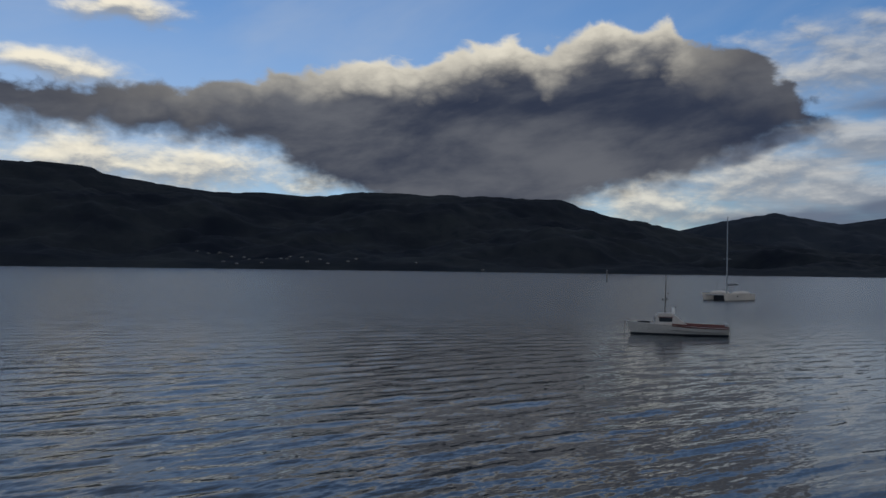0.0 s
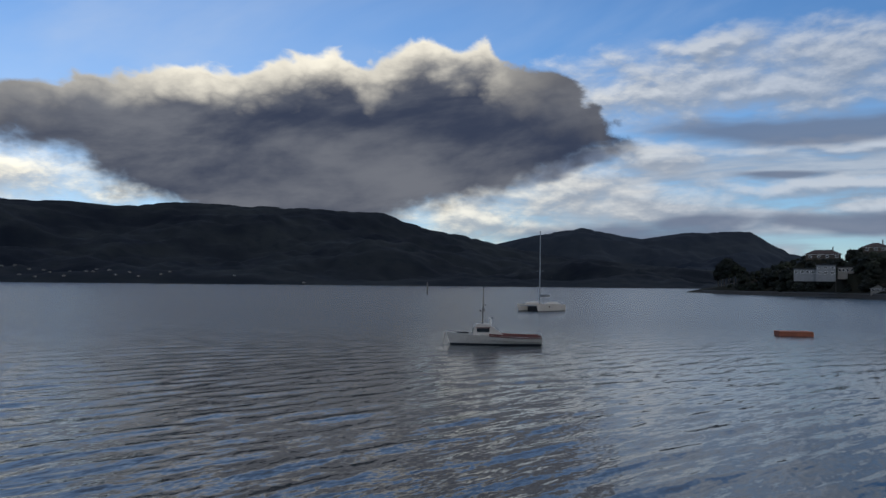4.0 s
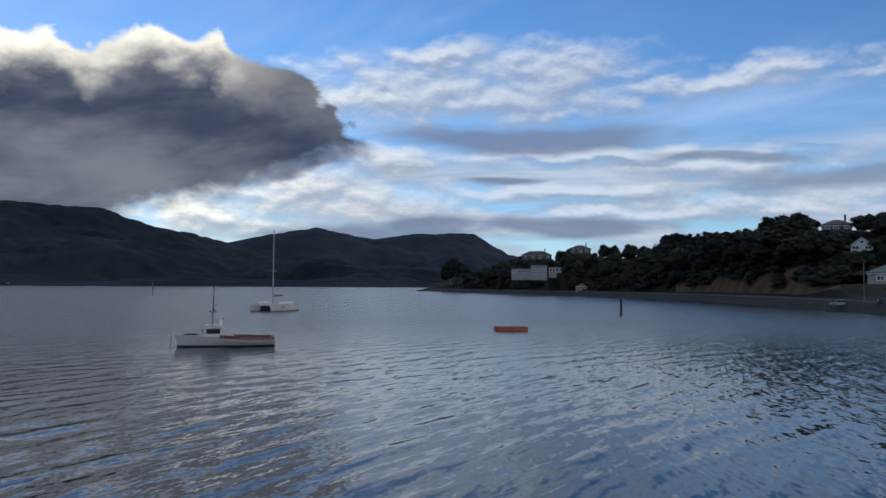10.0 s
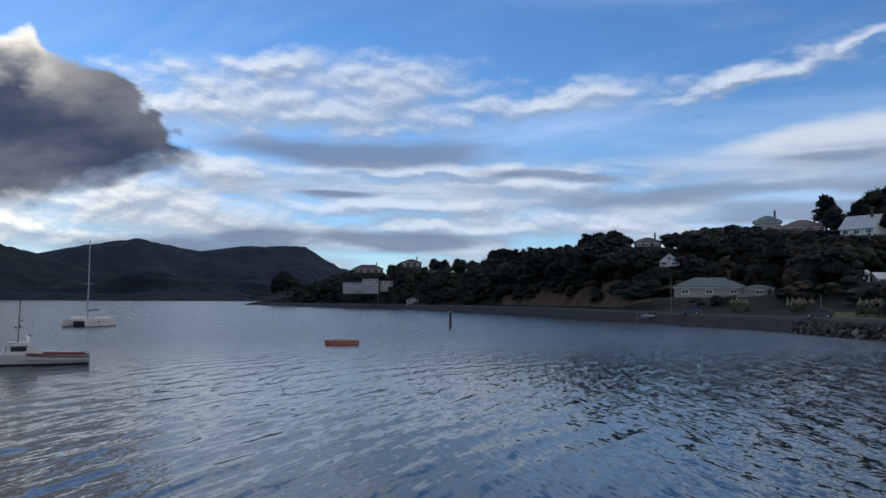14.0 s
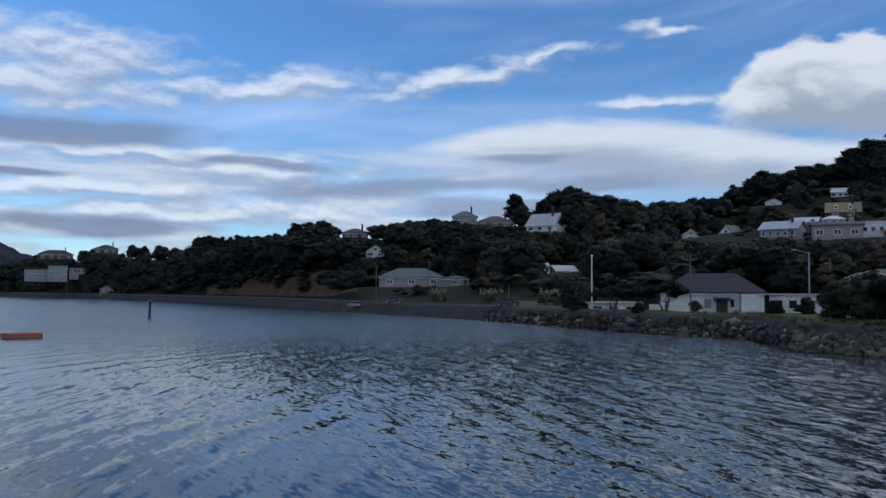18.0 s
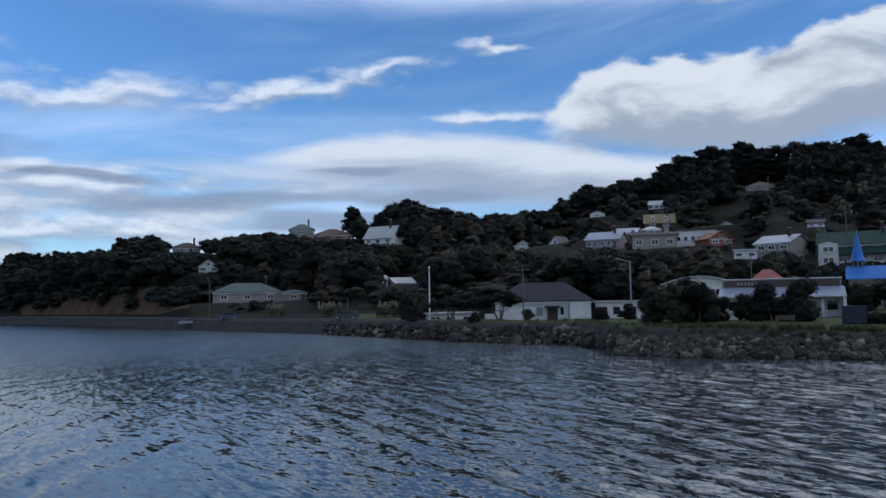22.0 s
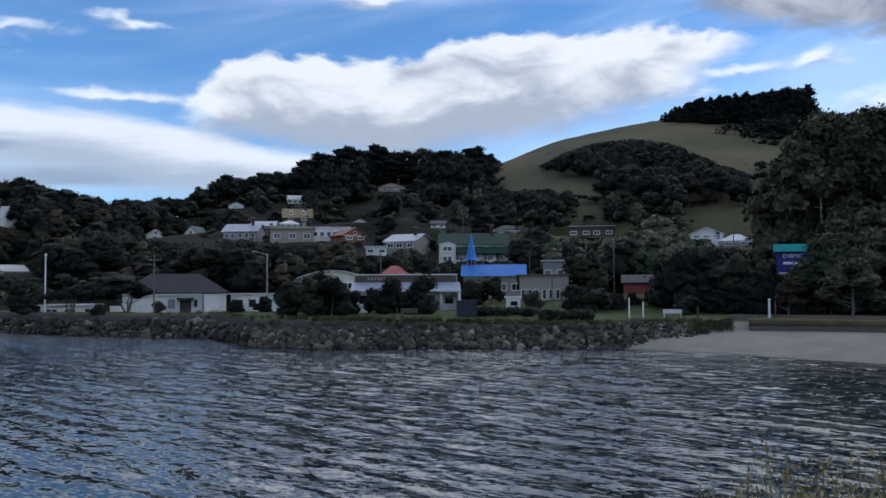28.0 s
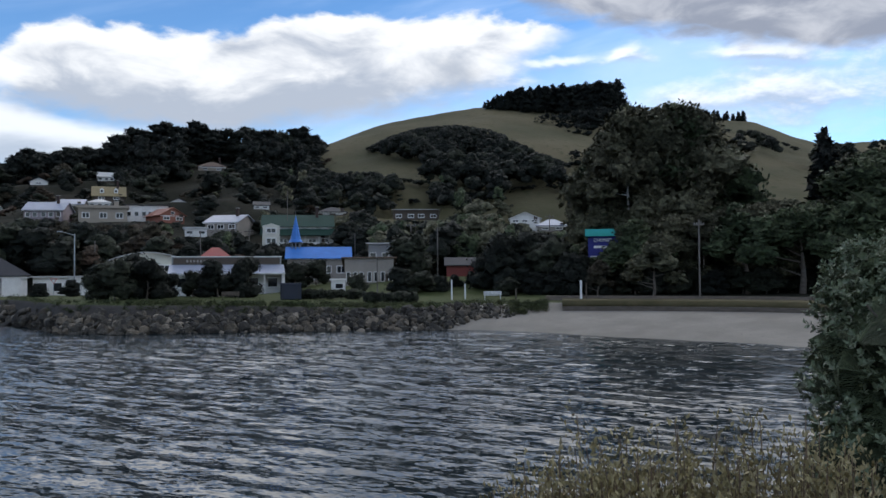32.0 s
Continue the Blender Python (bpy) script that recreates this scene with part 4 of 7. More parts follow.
LABELS = {
    "broadleaf": "dark rounded broadleaf tree on the bushy hillside",
    "grove": "olive-green broadleaf tree behind the beach",
    "pine": "dark pine with ragged layered branches on the hill",
    "spire": "slender pointed dark conifer rising over the bush",
    "ragged": "wide ragged dark cypress with spreading flat branches",
    "tall": "tall slender olive-green tree with pale stem",
    "shrub": "dense rounded evergreen shrub leafy to the ground",
    "shore": "flat-topped evergreen shore tree on several stems",
}
STOCK = {
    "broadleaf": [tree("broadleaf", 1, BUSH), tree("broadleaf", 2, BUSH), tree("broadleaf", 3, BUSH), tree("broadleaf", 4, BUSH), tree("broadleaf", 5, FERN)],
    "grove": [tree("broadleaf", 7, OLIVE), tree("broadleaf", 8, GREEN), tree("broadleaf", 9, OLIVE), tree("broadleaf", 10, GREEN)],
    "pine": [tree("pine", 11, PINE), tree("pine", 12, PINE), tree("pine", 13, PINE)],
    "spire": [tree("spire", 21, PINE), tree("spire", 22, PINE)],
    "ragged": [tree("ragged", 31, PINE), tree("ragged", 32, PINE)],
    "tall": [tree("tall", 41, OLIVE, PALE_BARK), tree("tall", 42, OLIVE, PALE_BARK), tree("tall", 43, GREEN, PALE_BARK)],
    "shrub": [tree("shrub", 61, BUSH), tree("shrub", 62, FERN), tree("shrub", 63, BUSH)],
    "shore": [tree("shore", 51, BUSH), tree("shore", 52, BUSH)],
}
RUST_TREE = tree("broadleaf", 6, RUSSET)
for k, obs in STOCK.items():
    for o in obs:
        tagged(o, LABELS[k], "tree", "trees")
tagged(RUST_TREE, "russet-brown autumn tree among dark bush", "tree", "trees")
USED = set()
tree_rng = np.random.default_rng(77)


MASSED = {}
JOINED = []


# open pasture between the patches of bush: azimuth, height, half width, half height (degrees)
CLEARINGS = [(95.0, 7.25, 1.9, 0.28), (97.8, 7.1, 1.4, 0.2), (98.8, 5.4, 1.0, 0.25), (106.9, 5.0, 1.9, 0.3), (109.6, 6.3, 0.8, 0.3), (121.8, 5.4, 2.0, 0.8)]


def clearing_floor(az, half):
    """Lower edges and upper edges, in degrees, of the clearings at an azimuth."""
    return [(e - h, e + h) for a, e, w, h in CLEARINGS if abs(az - a) < w + half]


def plant(stock, az, r, height, wide=1.0, base=None, single=True):
    """One tree of its own, or one of the many that are joined into the bush."""
    z = land(az, r) if base is None else base
    if not single:
        for lo, hi in clearing_floor(az, math.degrees(0.15 * height * wide / r)):
            if z < EYE + r * math.tan(radians(hi)) and z + height > EYE + r * math.tan(radians(lo)):
                height = EYE + r * math.tan(radians(lo)) - z
        if height < 1.8:
            return None
    s = Vector((wide, wide, 1)) * (height / 10.0)
    place, turn = polar(az, r, z - 0.15), Euler((0, 0, tree_rng.uniform(0, 6.28)))
    if not single:
        small = height < 5.2
        key = (stock.name, small)
        if key not in MASSED:
            v, n, k, mat, c, r = CROWNS[stock.name]
            rng = np.random.default_rng(3)
            some = rng.permutation(len(c))[:5 if small else 9]
            core, ct, cn = lumps(rng, np.asarray(c)[some], np.asarray(r)[some] * (1.1 if small else 1.06), 0.8, ICO_LOW if small else ICO)
            blade, bn = v[k:].reshape(-1, 4, 3), n[k:].reshape(-1, 4, 3)
            keep = rng.permutation(len(blade))[:130 if small else 330]
            mid = blade[keep].mean(axis=1, keepdims=True)
            blade = (mid + (blade[keep] - mid) * (1.3 if small else 1.1)).reshape(-1, 3)
            q = np.arange(len(blade)).reshape(-1, 4) + len(core)
            tri = np.concatenate([ct, q[:, (0, 1, 2)], q[:, (0, 2, 3)]])
            MASSED[key] = (np.concatenate([core, blade]), np.concatenate([cn, bn[keep].reshape(-1, 3)]), tri, mat)
        v, n, tri, mat = MASSED[key]
        m = np.array(Matrix.LocRotScale(place, turn, s))
        w = n @ np.array(turn.to_matrix()).T
        JOINED.append((v @ m[:3, :3].T + m[:3, 3], w, tri, mat))
        return None
    if stock.name not in USED:
        USED.add(stock.name)
        stock.matrix_basis = Matrix.LocRotScale(place, turn, s)
        return stock
    k = stock.scale
    return copy_thing(stock, Matrix.LocRotScale(place, turn, Vector((s.x / k.x, s.y / k.y, s.z / k.z))))


def join_bush():
    """All the joined trees as one mesh of leaf blades."""
    mats = []
    for v, w, t, m in JOINED:
        if m not in mats:
            mats.append(m)
    verts = np.concatenate([j[0] for j in JOINED])
    start = np.cumsum([0] + [len(j[0]) for j in JOINED])
    tris = np.concatenate([j[2] + start[i] for i, j in enumerate(JOINED)])
    which = np.concatenate([np.full(len(j[2]), mats.index(j[3]), dtype=np.int32) for j in JOINED])
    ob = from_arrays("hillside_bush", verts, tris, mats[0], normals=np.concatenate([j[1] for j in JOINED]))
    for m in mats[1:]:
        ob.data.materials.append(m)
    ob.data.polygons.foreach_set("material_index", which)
    tagged(ob, "dense dark native bush covering the hillside", "bush", kind="stuff")


def ceiling_over(az, r, half):
    """The height in degrees above which a tree at this place would hide a house behind it."""
    top = 90.0
    for h in HOUSES:
        if r < h["r"] + h["depth"] * 0.6 and h["az0"] - half < az < h["az1"] + half:
            top = min(top, h["el0"] + 0.18 * (h["el1"] - h["el0"]))
    return top


def clear_of_houses(az, r, gap):
    for h in HOUSES:
        x = (az - h["az"]) * radians(1) * r
        if abs(x) < h["w"] / 2 + gap and -gap - 1 < r - h["r"] < h["depth"] + gap:
            return False
    return True


B = "broadleaf"
SKYLINE = [(21.2, 0.15), (22.2, 0.4), (22.6, 1.6), (23.2, 2.05), (23.9, 1.5), (24.3, 1.0), (26, 1.6), (27, 1.95), (28.5, 2.3), (32, 2.75), (33.9, 2.95), (36.7, 2.95), (37.1, 3.5), (42.9, 3.85),
           (43.6, 4.75), (45, 5.0), (46.1, 4.35), (47.2, 4.33), (49.6, 4.75), (52, 5.0), (54.8, 5.3), (57.2, 5.5), (58.3, 6.6), (59.5, 5.6), (60.6, 6.95), (61.8, 7.4), (63.3, 6.9), (65.2, 6.4),
           (67.1, 6.05), (70, 6.3), (72.2, 6.5), (73.3, 7.5), (76.2, 8.0), (78.6, 8.3), (79.7, 9.1), (81, 9.5), (83.5, 9.85), (87, 9.7), (91.2, 9.75), (92.4, 9.3), (93.0, 8.0)]


def skyline(az):
    return float(np.interp(az, [s[0] for s in SKYLINE], [s[1] for s in SKYLINE]))


def pick(kind):
    obs = STOCK[kind]
    return obs[int(tree_rng.integers(len(obs)))]


def ridge_row(az0, az1, kinds, gap, back=0.0, share=(0.86, 1.0), wide=1.0, single=True):
    az = az0
    while az < az1:
        R, Z = profile(az)
        r = R[4] - 6 - back + tree_rng.uniform(-5, 5)
        h = EYE + r * math.tan(radians(skyline(az) * 1.0)) - land(az, r)
        h *= tree_rng.uniform(*share)
        if h > 2.5 and clear_of_houses(az, r, 2):
            e = ceiling_over(az, r, math.degrees(0.2 * h / r))
            h = min(h, EYE + r * math.tan(radians(e)) - land(az, r))
            if h > 2.5:
                plant(pick(kinds[int(tree_rng.integers(len(kinds)))]), az, r, h, wide * min(1.6, max(1.0, 9 / h)), single=single)
        az += math.degrees(gap / r) * tree_rng.uniform(0.7, 1.3)


ridge_row(22.5, 24.0, ["broadleaf"], 2.5)
ridge_row(24.2, 36.9, ["broadleaf"], 6.0)
ridge_row(37.1, 43.2, ["pine", "ragged"], 3.4, share=(0.93, 1.02))
ridge_row(43.5, 46.2, ["ragged"], 5.5)
ridge_row(46.2, 57.6, ["broadleaf"], 6.5)
plant(STOCK["ragged"][0], 58.35, 304, EYE + 304 * math.tan(radians(6.7)) - land(58.35, 304))
ridge_row(60.2, 62.6, ["broadleaf"], 5.0, share=(0.93, 1.02))
ridge_row(62.6, 67.0, ["pine", B, "ragged"], 3.4, wide=1.4)
ridge_row(62.6, 72.6, [B], 4.0, 10, (0.88, 1.0), 1.4, single=False)
ridge_row(66.5, 72.6, ["broadleaf", "broadleaf", "spire"], 6.0)
ridge_row(72.6, 78.8, ["pine", "broadleaf", "ragged"], 4.2, share=(0.88, 1.1), wide=1.5)
ridge_row(72.6, 79.5, ["pine"], 3.5, 9, (0.86, 0.98), 1.4, single=False)
ridge_row(78.8, 92.8, ["ragged", "broadleaf", "pine"], 5.2, share=(0.9, 1.1), wide=1.3)
ridge_row(79.5, 93.0, ["pine"], 6.0, 16, (0.8, 0.95), single=False)
ridge_row(81.0, 92.8, ["pine"], 6.5, 34, (0.66, 0.86), single=False)
ridge_row(79.0, 93.0, ["shrub"], 2.6, -3, (0.5, 0.66), 1.5, single=False)
ridge_row(60.0, 79.0, ["shrub"], 3.2, -3, (0.45, 0.62), 1.5, single=False)


def thicket(az0, az1, u0, u1, count, kinds, h0, h1, wide=1.25, gap=2.5):
    """Trees strewn over a stretch of slope, u along the profile (3 foot of the hill, 4 ridge)."""
    for i in range(count):
        az = tree_rng.uniform(az0, az1)
        u = tree_rng.uniform(u0, u1)
        R, Z = profile(az)
        r = float(np.interp(u, range(6), R))
        h = tree_rng.uniform(h0, h1)
        if not clear_of_houses(az, r, gap):
            continue
        e = min(ceiling_over(az, r, math.degrees(0.3 * h / r)), skyline(az) - 0.15 if az < 93 else 90)
        h = min(h, EYE + r * math.tan(radians(e)) - land(az, r))
        if h < 2.2:
            continue
        k = kinds[int(tree_rng.integers(len(kinds)))]
        plant(RUST_TREE if k == "rust" else pick(k), az, r, h, wide * min(1.5, max(1.0, 7 / h)), single=False)


thicket(23.5, 37, 2.3, 4.0, 90, [B], 7, 12)
thicket(23.5, 37, 2.0, 2.7, 80, ["shrub", B], 3, 7)
thicket(36.8, 43.5, 2.9, 4.0, 90, ["pine", B, "ragged"], 9, 14)
thicket(43, 50, 2.85, 4.0, 90, [B, B, "ragged"], 6, 12)
thicket(50, 60, 2.6, 4.0, 190, [B, B, B, B, "rust"], 5, 11)
thicket(60, 70, 2.4, 4.0, 200, [B, B, B, "pine", B, "rust"], 5, 11)
thicket(70, 82, 2.2, 3.9, 180, [B, B, B, B, "rust"], 4, 10)
thicket(82, 93, 2.1, 3.8, 120, [B, B, B, "tall"], 4, 10)
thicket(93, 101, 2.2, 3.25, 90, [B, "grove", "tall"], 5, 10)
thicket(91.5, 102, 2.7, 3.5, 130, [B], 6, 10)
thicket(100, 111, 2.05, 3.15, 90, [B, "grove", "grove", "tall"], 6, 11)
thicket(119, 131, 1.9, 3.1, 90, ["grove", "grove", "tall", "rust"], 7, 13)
def distance_for(az, el):
    """Where the slope of the hill shows at a height in degrees."""
    R, Z = profile(az)
    for r in np.arange(R[2], R[4] + 2, 4.0):
        if math.degrees(math.atan2(land(az, r) - EYE, r)) >= el:
            return float(r)
    return float(R[4])


def patch(upper, lower, count, kinds, h0, h1, wide=1.2):
    """Bush on the pasture between two lines of (azimuth, height in degrees)."""
    for i in range(count):
        az = tree_rng.uniform(upper[0][0], upper[-1][0])
        hi = float(np.interp(az, [p[0] for p in upper], [p[1] for p in upper]))
        lo = float(np.interp(az, [p[0] for p in lower], [p[1] for p in lower]))
        h = tree_rng.uniform(h0, h1)
        r = distance_for(az, tree_rng.uniform(lo, hi))
        h = min(h, EYE + r * math.tan(radians(hi)) - land(az, r))
        e = ceiling_over(az, r, math.degrees(0.3 * h / r))
        h = min(h, EYE + r * math.tan(radians(e)) - land(az, r))
        if h > 1.8 and clear_of_houses(az, r, 2):
            plant(pick(kinds[i % len(kinds)]), az, r, h, wide * min(1.8, max(1.0, 7 / h)), single=False)


# bush in the gullies of the pasture
patch([(95.4, 8.5), (97, 9.3), (99, 9.9), (101.5, 10.1), (104, 9.7), (105.2, 9.1), (107, 8.2), (109, 7.4)], [(95.4, 7.9), (99, 7.3), (101, 5.4), (103, 4.4), (109, 4.2)], 330, [B], 6, 11)
patch([(91.0, 7.6), (93.2, 6.9), (96, 6.7), (101, 6.2)], [(91, 4.6), (101, 4.2)], 260, [B], 4, 8)
patch([(97.5, 5.4), (103, 5.6), (109, 6.2)], [(97.5, 4.4), (109, 4.0)], 150, [B], 6, 10)
patch([(109, 8.2), (113, 8.6), (119, 8.2)], [(109, 4.2), (119, 4.0)], 80, [B, "pine"], 7, 12)
patch([(117.8, 9.3), (121, 9.0), (123.6, 7.7)], [(117.8, 7.2), (123.6, 7.0)], 36, [B], 5, 9)
patch([(124.6, 7.9), (131, 7.9)], [(124.6, 5.5), (131, 5.0)], 50, [B], 6, 10)


def stand(az0, az1, r0, r1, count, kinds, el0, el1, wide=1.0, single=True):
    """A stand of trees whose tops reach given heights in degrees."""
    for i in range(count):
        az = az0 + (az1 - az0) * (i + tree_rng.uniform(0.2, 0.8)) / count
        r = tree_rng.uniform(r0, r1)
        e = float(np.interp(az, (az0, az1), (el0, el1))) + tree_rng.uniform(-0.22, 0.05)
        if not clear_of_houses(az, r, 1.5):
            r += 12
        h = EYE + r * math.tan(radians(e)) - land(az, r)
        if r < 115 and 110 < az < 112.8:
            h = min(h, 4.6)
        if h > 2:
            plant(pick(kinds[i % len(kinds)]), az, r, h, wide, single=single)


stand(103.3, 105.2, 448, 456, 8, ["pine"], 11.6, 12.45)
stand(105.2, 112.5, 448, 458, 26, ["pine", "pine", "ragged"], 12.45, 12.8)
stand(115.3, 120.4, 470, 476, 18, ["pine"], 10.6, 10.25)
stand(106.8, 111.6, 392, 420, 18, ["pine", "ragged"], 10.6, 11.0, 1.1, False)
stand(107.4, 110.6, 375, 395, 9, ["pine", B], 9.7, 10.2, 1.1, False)
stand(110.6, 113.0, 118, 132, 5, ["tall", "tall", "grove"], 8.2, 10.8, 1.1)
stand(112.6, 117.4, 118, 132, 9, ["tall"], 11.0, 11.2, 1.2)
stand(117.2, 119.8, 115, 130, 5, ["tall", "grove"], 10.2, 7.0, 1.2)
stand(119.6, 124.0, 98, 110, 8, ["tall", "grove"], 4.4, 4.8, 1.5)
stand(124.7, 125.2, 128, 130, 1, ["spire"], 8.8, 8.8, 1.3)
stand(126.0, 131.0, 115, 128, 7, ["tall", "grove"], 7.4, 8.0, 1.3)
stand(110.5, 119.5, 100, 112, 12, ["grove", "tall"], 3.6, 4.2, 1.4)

# low scrub between the trees
for lo, hi, u0, u1, n in ((23, 37, 2.0, 3.9, 160), (37, 60, 2.2, 3.9, 330), (60, 93, 2.15, 3.9, 420), (93, 110, 2.1, 3.05, 120), (110, 131, 1.75, 3.0, 150)):
    thicket(lo, hi, u0, u1, n, ["shrub", "shrub", B, "shrub", B, "rust"], 2.4, 5.0, 1.4, 0.6)

# dense low growth behind the beach
for i in range(26):
    az = 104.5 + 26.5 * (i + tree_rng.uniform(0.2, 0.8)) / 26
    plant(pick("shrub"), az, tree_rng.uniform(99, 104), tree_rng.uniform(2.6, 4.2), 1.5)
# ---- houses ----
def paint(name, c, rough=0.7, spec=0.4):
    dark = tuple(x * 0.82 for x in c)
    return material(name, (dark, c, tuple(x * 0.92 for x in c)), rough, 0.6, bump=0.01, grain=14, spec=spec)


PAINT = {
    "WHITE": paint("white_weatherboard", (0.74, 0.715, 0.67)), "CREAM": paint("cream_weatherboard", (0.62, 0.59, 0.5)), "TAUPE": paint("taupe_weatherboard", (0.3, 0.265, 0.23)),
    "BEIGE": paint("beige_plaster", (0.33, 0.28, 0.22)), "MAUVE": paint("mauve_brick", (0.28, 0.23, 0.24)), "BRICK": paint("red_brown_brick", (0.22, 0.11, 0.075)),
    "DARKWOOD": paint("dark_stained_wood", (0.08, 0.06, 0.045)), "ORANGE": paint("faded_orange_paint", (0.3, 0.115, 0.075)), "GREYWALL": paint("grey_cladding", (0.26, 0.26, 0.26)),
    "REDWOOD": paint("dark_red_timber", (0.2, 0.045, 0.035)), "NAVY": paint("navy_blue_paint", (0.03, 0.035, 0.2)), "SLATE": paint("dark_slate_roof", (0.036, 0.035, 0.039)),
    "DARKBROWN": paint("dark_brown_tile_roof", (0.05, 0.03, 0.024)), "BROWN": paint("brown_tile_roof", (0.13, 0.085, 0.06)), "GREENSLATE": paint("grey_green_roof", (0.1, 0.125, 0.115)),
    "PALEROOF": paint("pale_iron_roof", (0.5, 0.49, 0.47), 0.5), "BLUEGREY": paint("blue_grey_iron_roof", (0.31, 0.33, 0.4), 0.45), "YELLOW": paint("straw_yellow_roof", (0.260, 0.205, 0.105)),
    "GREENROOF": paint("dark_green_iron_roof", (0.012, 0.045, 0.03), 0.75), "REDROOF": paint("red_iron_roof", (0.3, 0.05, 0.04), 0.5), "BRIGHTBLUE": paint("bright_blue_iron_roof", (0.048, 0.19, 0.55), 0.6),
    "TEAL": paint("teal_panel", (0.06, 0.45, 0.4)),
}
FRAME = paint("white_joinery", (0.78, 0.76, 0.72), 0.5)
CONCRETE = material("concrete", ((0.25, 0.24, 0.23), (0.35, 0.34, 0.32)), 0.9, 1.5, bump=0.01)


def glass_material():
    m = bpy.data.materials.new("window_glass")
    m.use_nodes = True
    b = m.node_tree.nodes["Principled BSDF"]
    b.inputs["Base Color"].default_value = (0.015, 0.018, 0.022, 1)
    b.inputs["Roughness"].default_value = 0.06
    b.inputs["IOR"].default_value = 1.5
    return m


GLASS = glass_material()


def wall_body(w, d, z1, gable=None, rise=0.0, below=3.0):
    bm = bmesh.new()
    if gable == "y":
        prism(bm, [(-w / 2, -below), (w / 2, -below), (w / 2, z1), (0, z1 + rise), (-w / 2, z1)], 0, d)
    else:
        box(bm, (0, d / 2, (z1 - below) / 2), (w, d, z1 + below))
        if gable == "x":
            b2 = bmesh.new()
            prism(b2, [(0, z1 - 0.002), (d, z1 - 0.002), (d / 2, z1 + rise)], -w / 2, w / 2)
            bmesh.ops.rotate(b2, cent=(0, 0, 0), matrix=Matrix.Rotation(radians(90), 3, "Z"), verts=b2.verts)
            me = bpy.data.meshes.new("tmp")
            b2.to_mesh(me)
            b2.free()
            bm.from_mesh(me)
            bpy.data.meshes.remove(me)
    return bm


def slab(bm, corners, t):
    """A roof plane with thickness t, from its corners."""
    c = [Vector(p) for p in corners]
    n = (c[1] - c[0]).cross(c[2] - c[0]).normalized()
    if n.z < 0:
        n = -n
    a = [bm.verts.new(p) for p in c]
    b = [bm.verts.new(p + n * t) for p in c]
    bm.faces.new(a)
    bm.faces.new(b)
    for i in range(len(c)):
        j = (i + 1) % len(c)
        bm.faces.new((a[i], a[j], b[j], b[i]))


def roof_mesh(kind, w, d, z, rise, o=0.4, t=0.14):
    bm = bmesh.new()
    x0, x1, y0, y1 = -w / 2 - o, w / 2 + o, -o, d + o
    ym, drop = d / 2, rise * o / (d / 2)
    if kind in ("gable_x", "shop"):
        slab(bm, [(x0, y0, z - drop), (x1, y0, z - drop), (x1, ym, z + rise), (x0, ym, z + rise)], t)
        slab(bm, [(x0, ym, z + rise), (x1, ym, z + rise), (x1, y1, z - drop), (x0, y1, z - drop)], t)
    elif kind == "gable_y":
        dr = rise * o / (w / 2)
        slab(bm, [(x0, y0, z - dr), (0, y0, z + rise), (0, y1, z + rise), (x0, y1, z - dr)], t)
        slab(bm, [(0, y0, z + rise), (x1, y0, z - dr), (x1, y1, z - dr), (0, y1, z + rise)], t)
    elif kind == "hip":
        i = min(w * 0.42, d * 0.55)
        xa, xb = x0 + i + o * 0.5, x1 - i - o * 0.5
        if xb < xa:
            xa = xb = 0.0
        e = z - 0.05
        slab(bm, [(x0, y0, e), (x1, y0, e), (xb, ym, z + rise), (xa, ym, z + rise)], t)
        slab(bm, [(xa, ym, z + rise), (xb, ym, z + rise), (x1, y1, e), (x0, y1, e)], t)
        slab(bm, [(x0, y1, e), (x0, y0, e), (xa, ym, z + rise)], t)
        slab(bm, [(x1, y0, e), (x1, y1, e), (xb, ym, z + rise)], t)
    elif kind == "mono":
        slab(bm, [(x0, y0, z + rise), (x1, y0, z + rise), (x1, y1, z - 0.1), (x0, y1, z - 0.1)], t)
    elif kind == "arch":
        n = 8
        pts = [(x0 + (x1 - x0) * k / n, z + rise * math.sin(math.pi * (0.12 + 0.76 * k / n)) - rise * 0.37) for k in range(n + 1)]
        for k in range(n):
            slab(bm, [(pts[k][0], y0, pts[k][1]), (pts[k + 1][0], y0, pts[k + 1][1]), (pts[k + 1][0], y1, pts[k + 1][1]), (pts[k][0], y1, pts[k][1])], t)
    else:
        box(bm, (0, d / 2, z + max(rise, 0.2) / 2), (w + 2 * o, d + 2 * o, max(rise, 0.2)))
    bmesh.ops.recalc_face_normals(bm, faces=bm.faces)
    return bm


def window(parent, x, z, w, h, y=-0.03):
    """Frame bars round a glass pane, proud of the wall in front of it."""
    b = max(0.07, 0.09 * w)
    bm = bmesh.new()
    for cx, cz, sx, sz in ((x, z + h / 2 - b / 2, w, b), (x, z - h / 2 + b / 2, w, b), (x - w / 2 + b / 2, z, b, h - 2 * b), (x + w / 2 - b / 2, z, b, h - 2 * b)):
        box(bm, (cx, y - 0.02, cz), (sx, 0.1, sz))
    if w > 1.5:
        box(bm, (x, y - 0.02, z), (b * 0.7, 0.08, h - 2 * b))
    win = part("window", bm, FRAME, parent)
    part("pane", boxed((x, y + 0.02, z), (w - b, 0.04, h - b)), GLASS, win)
    return win


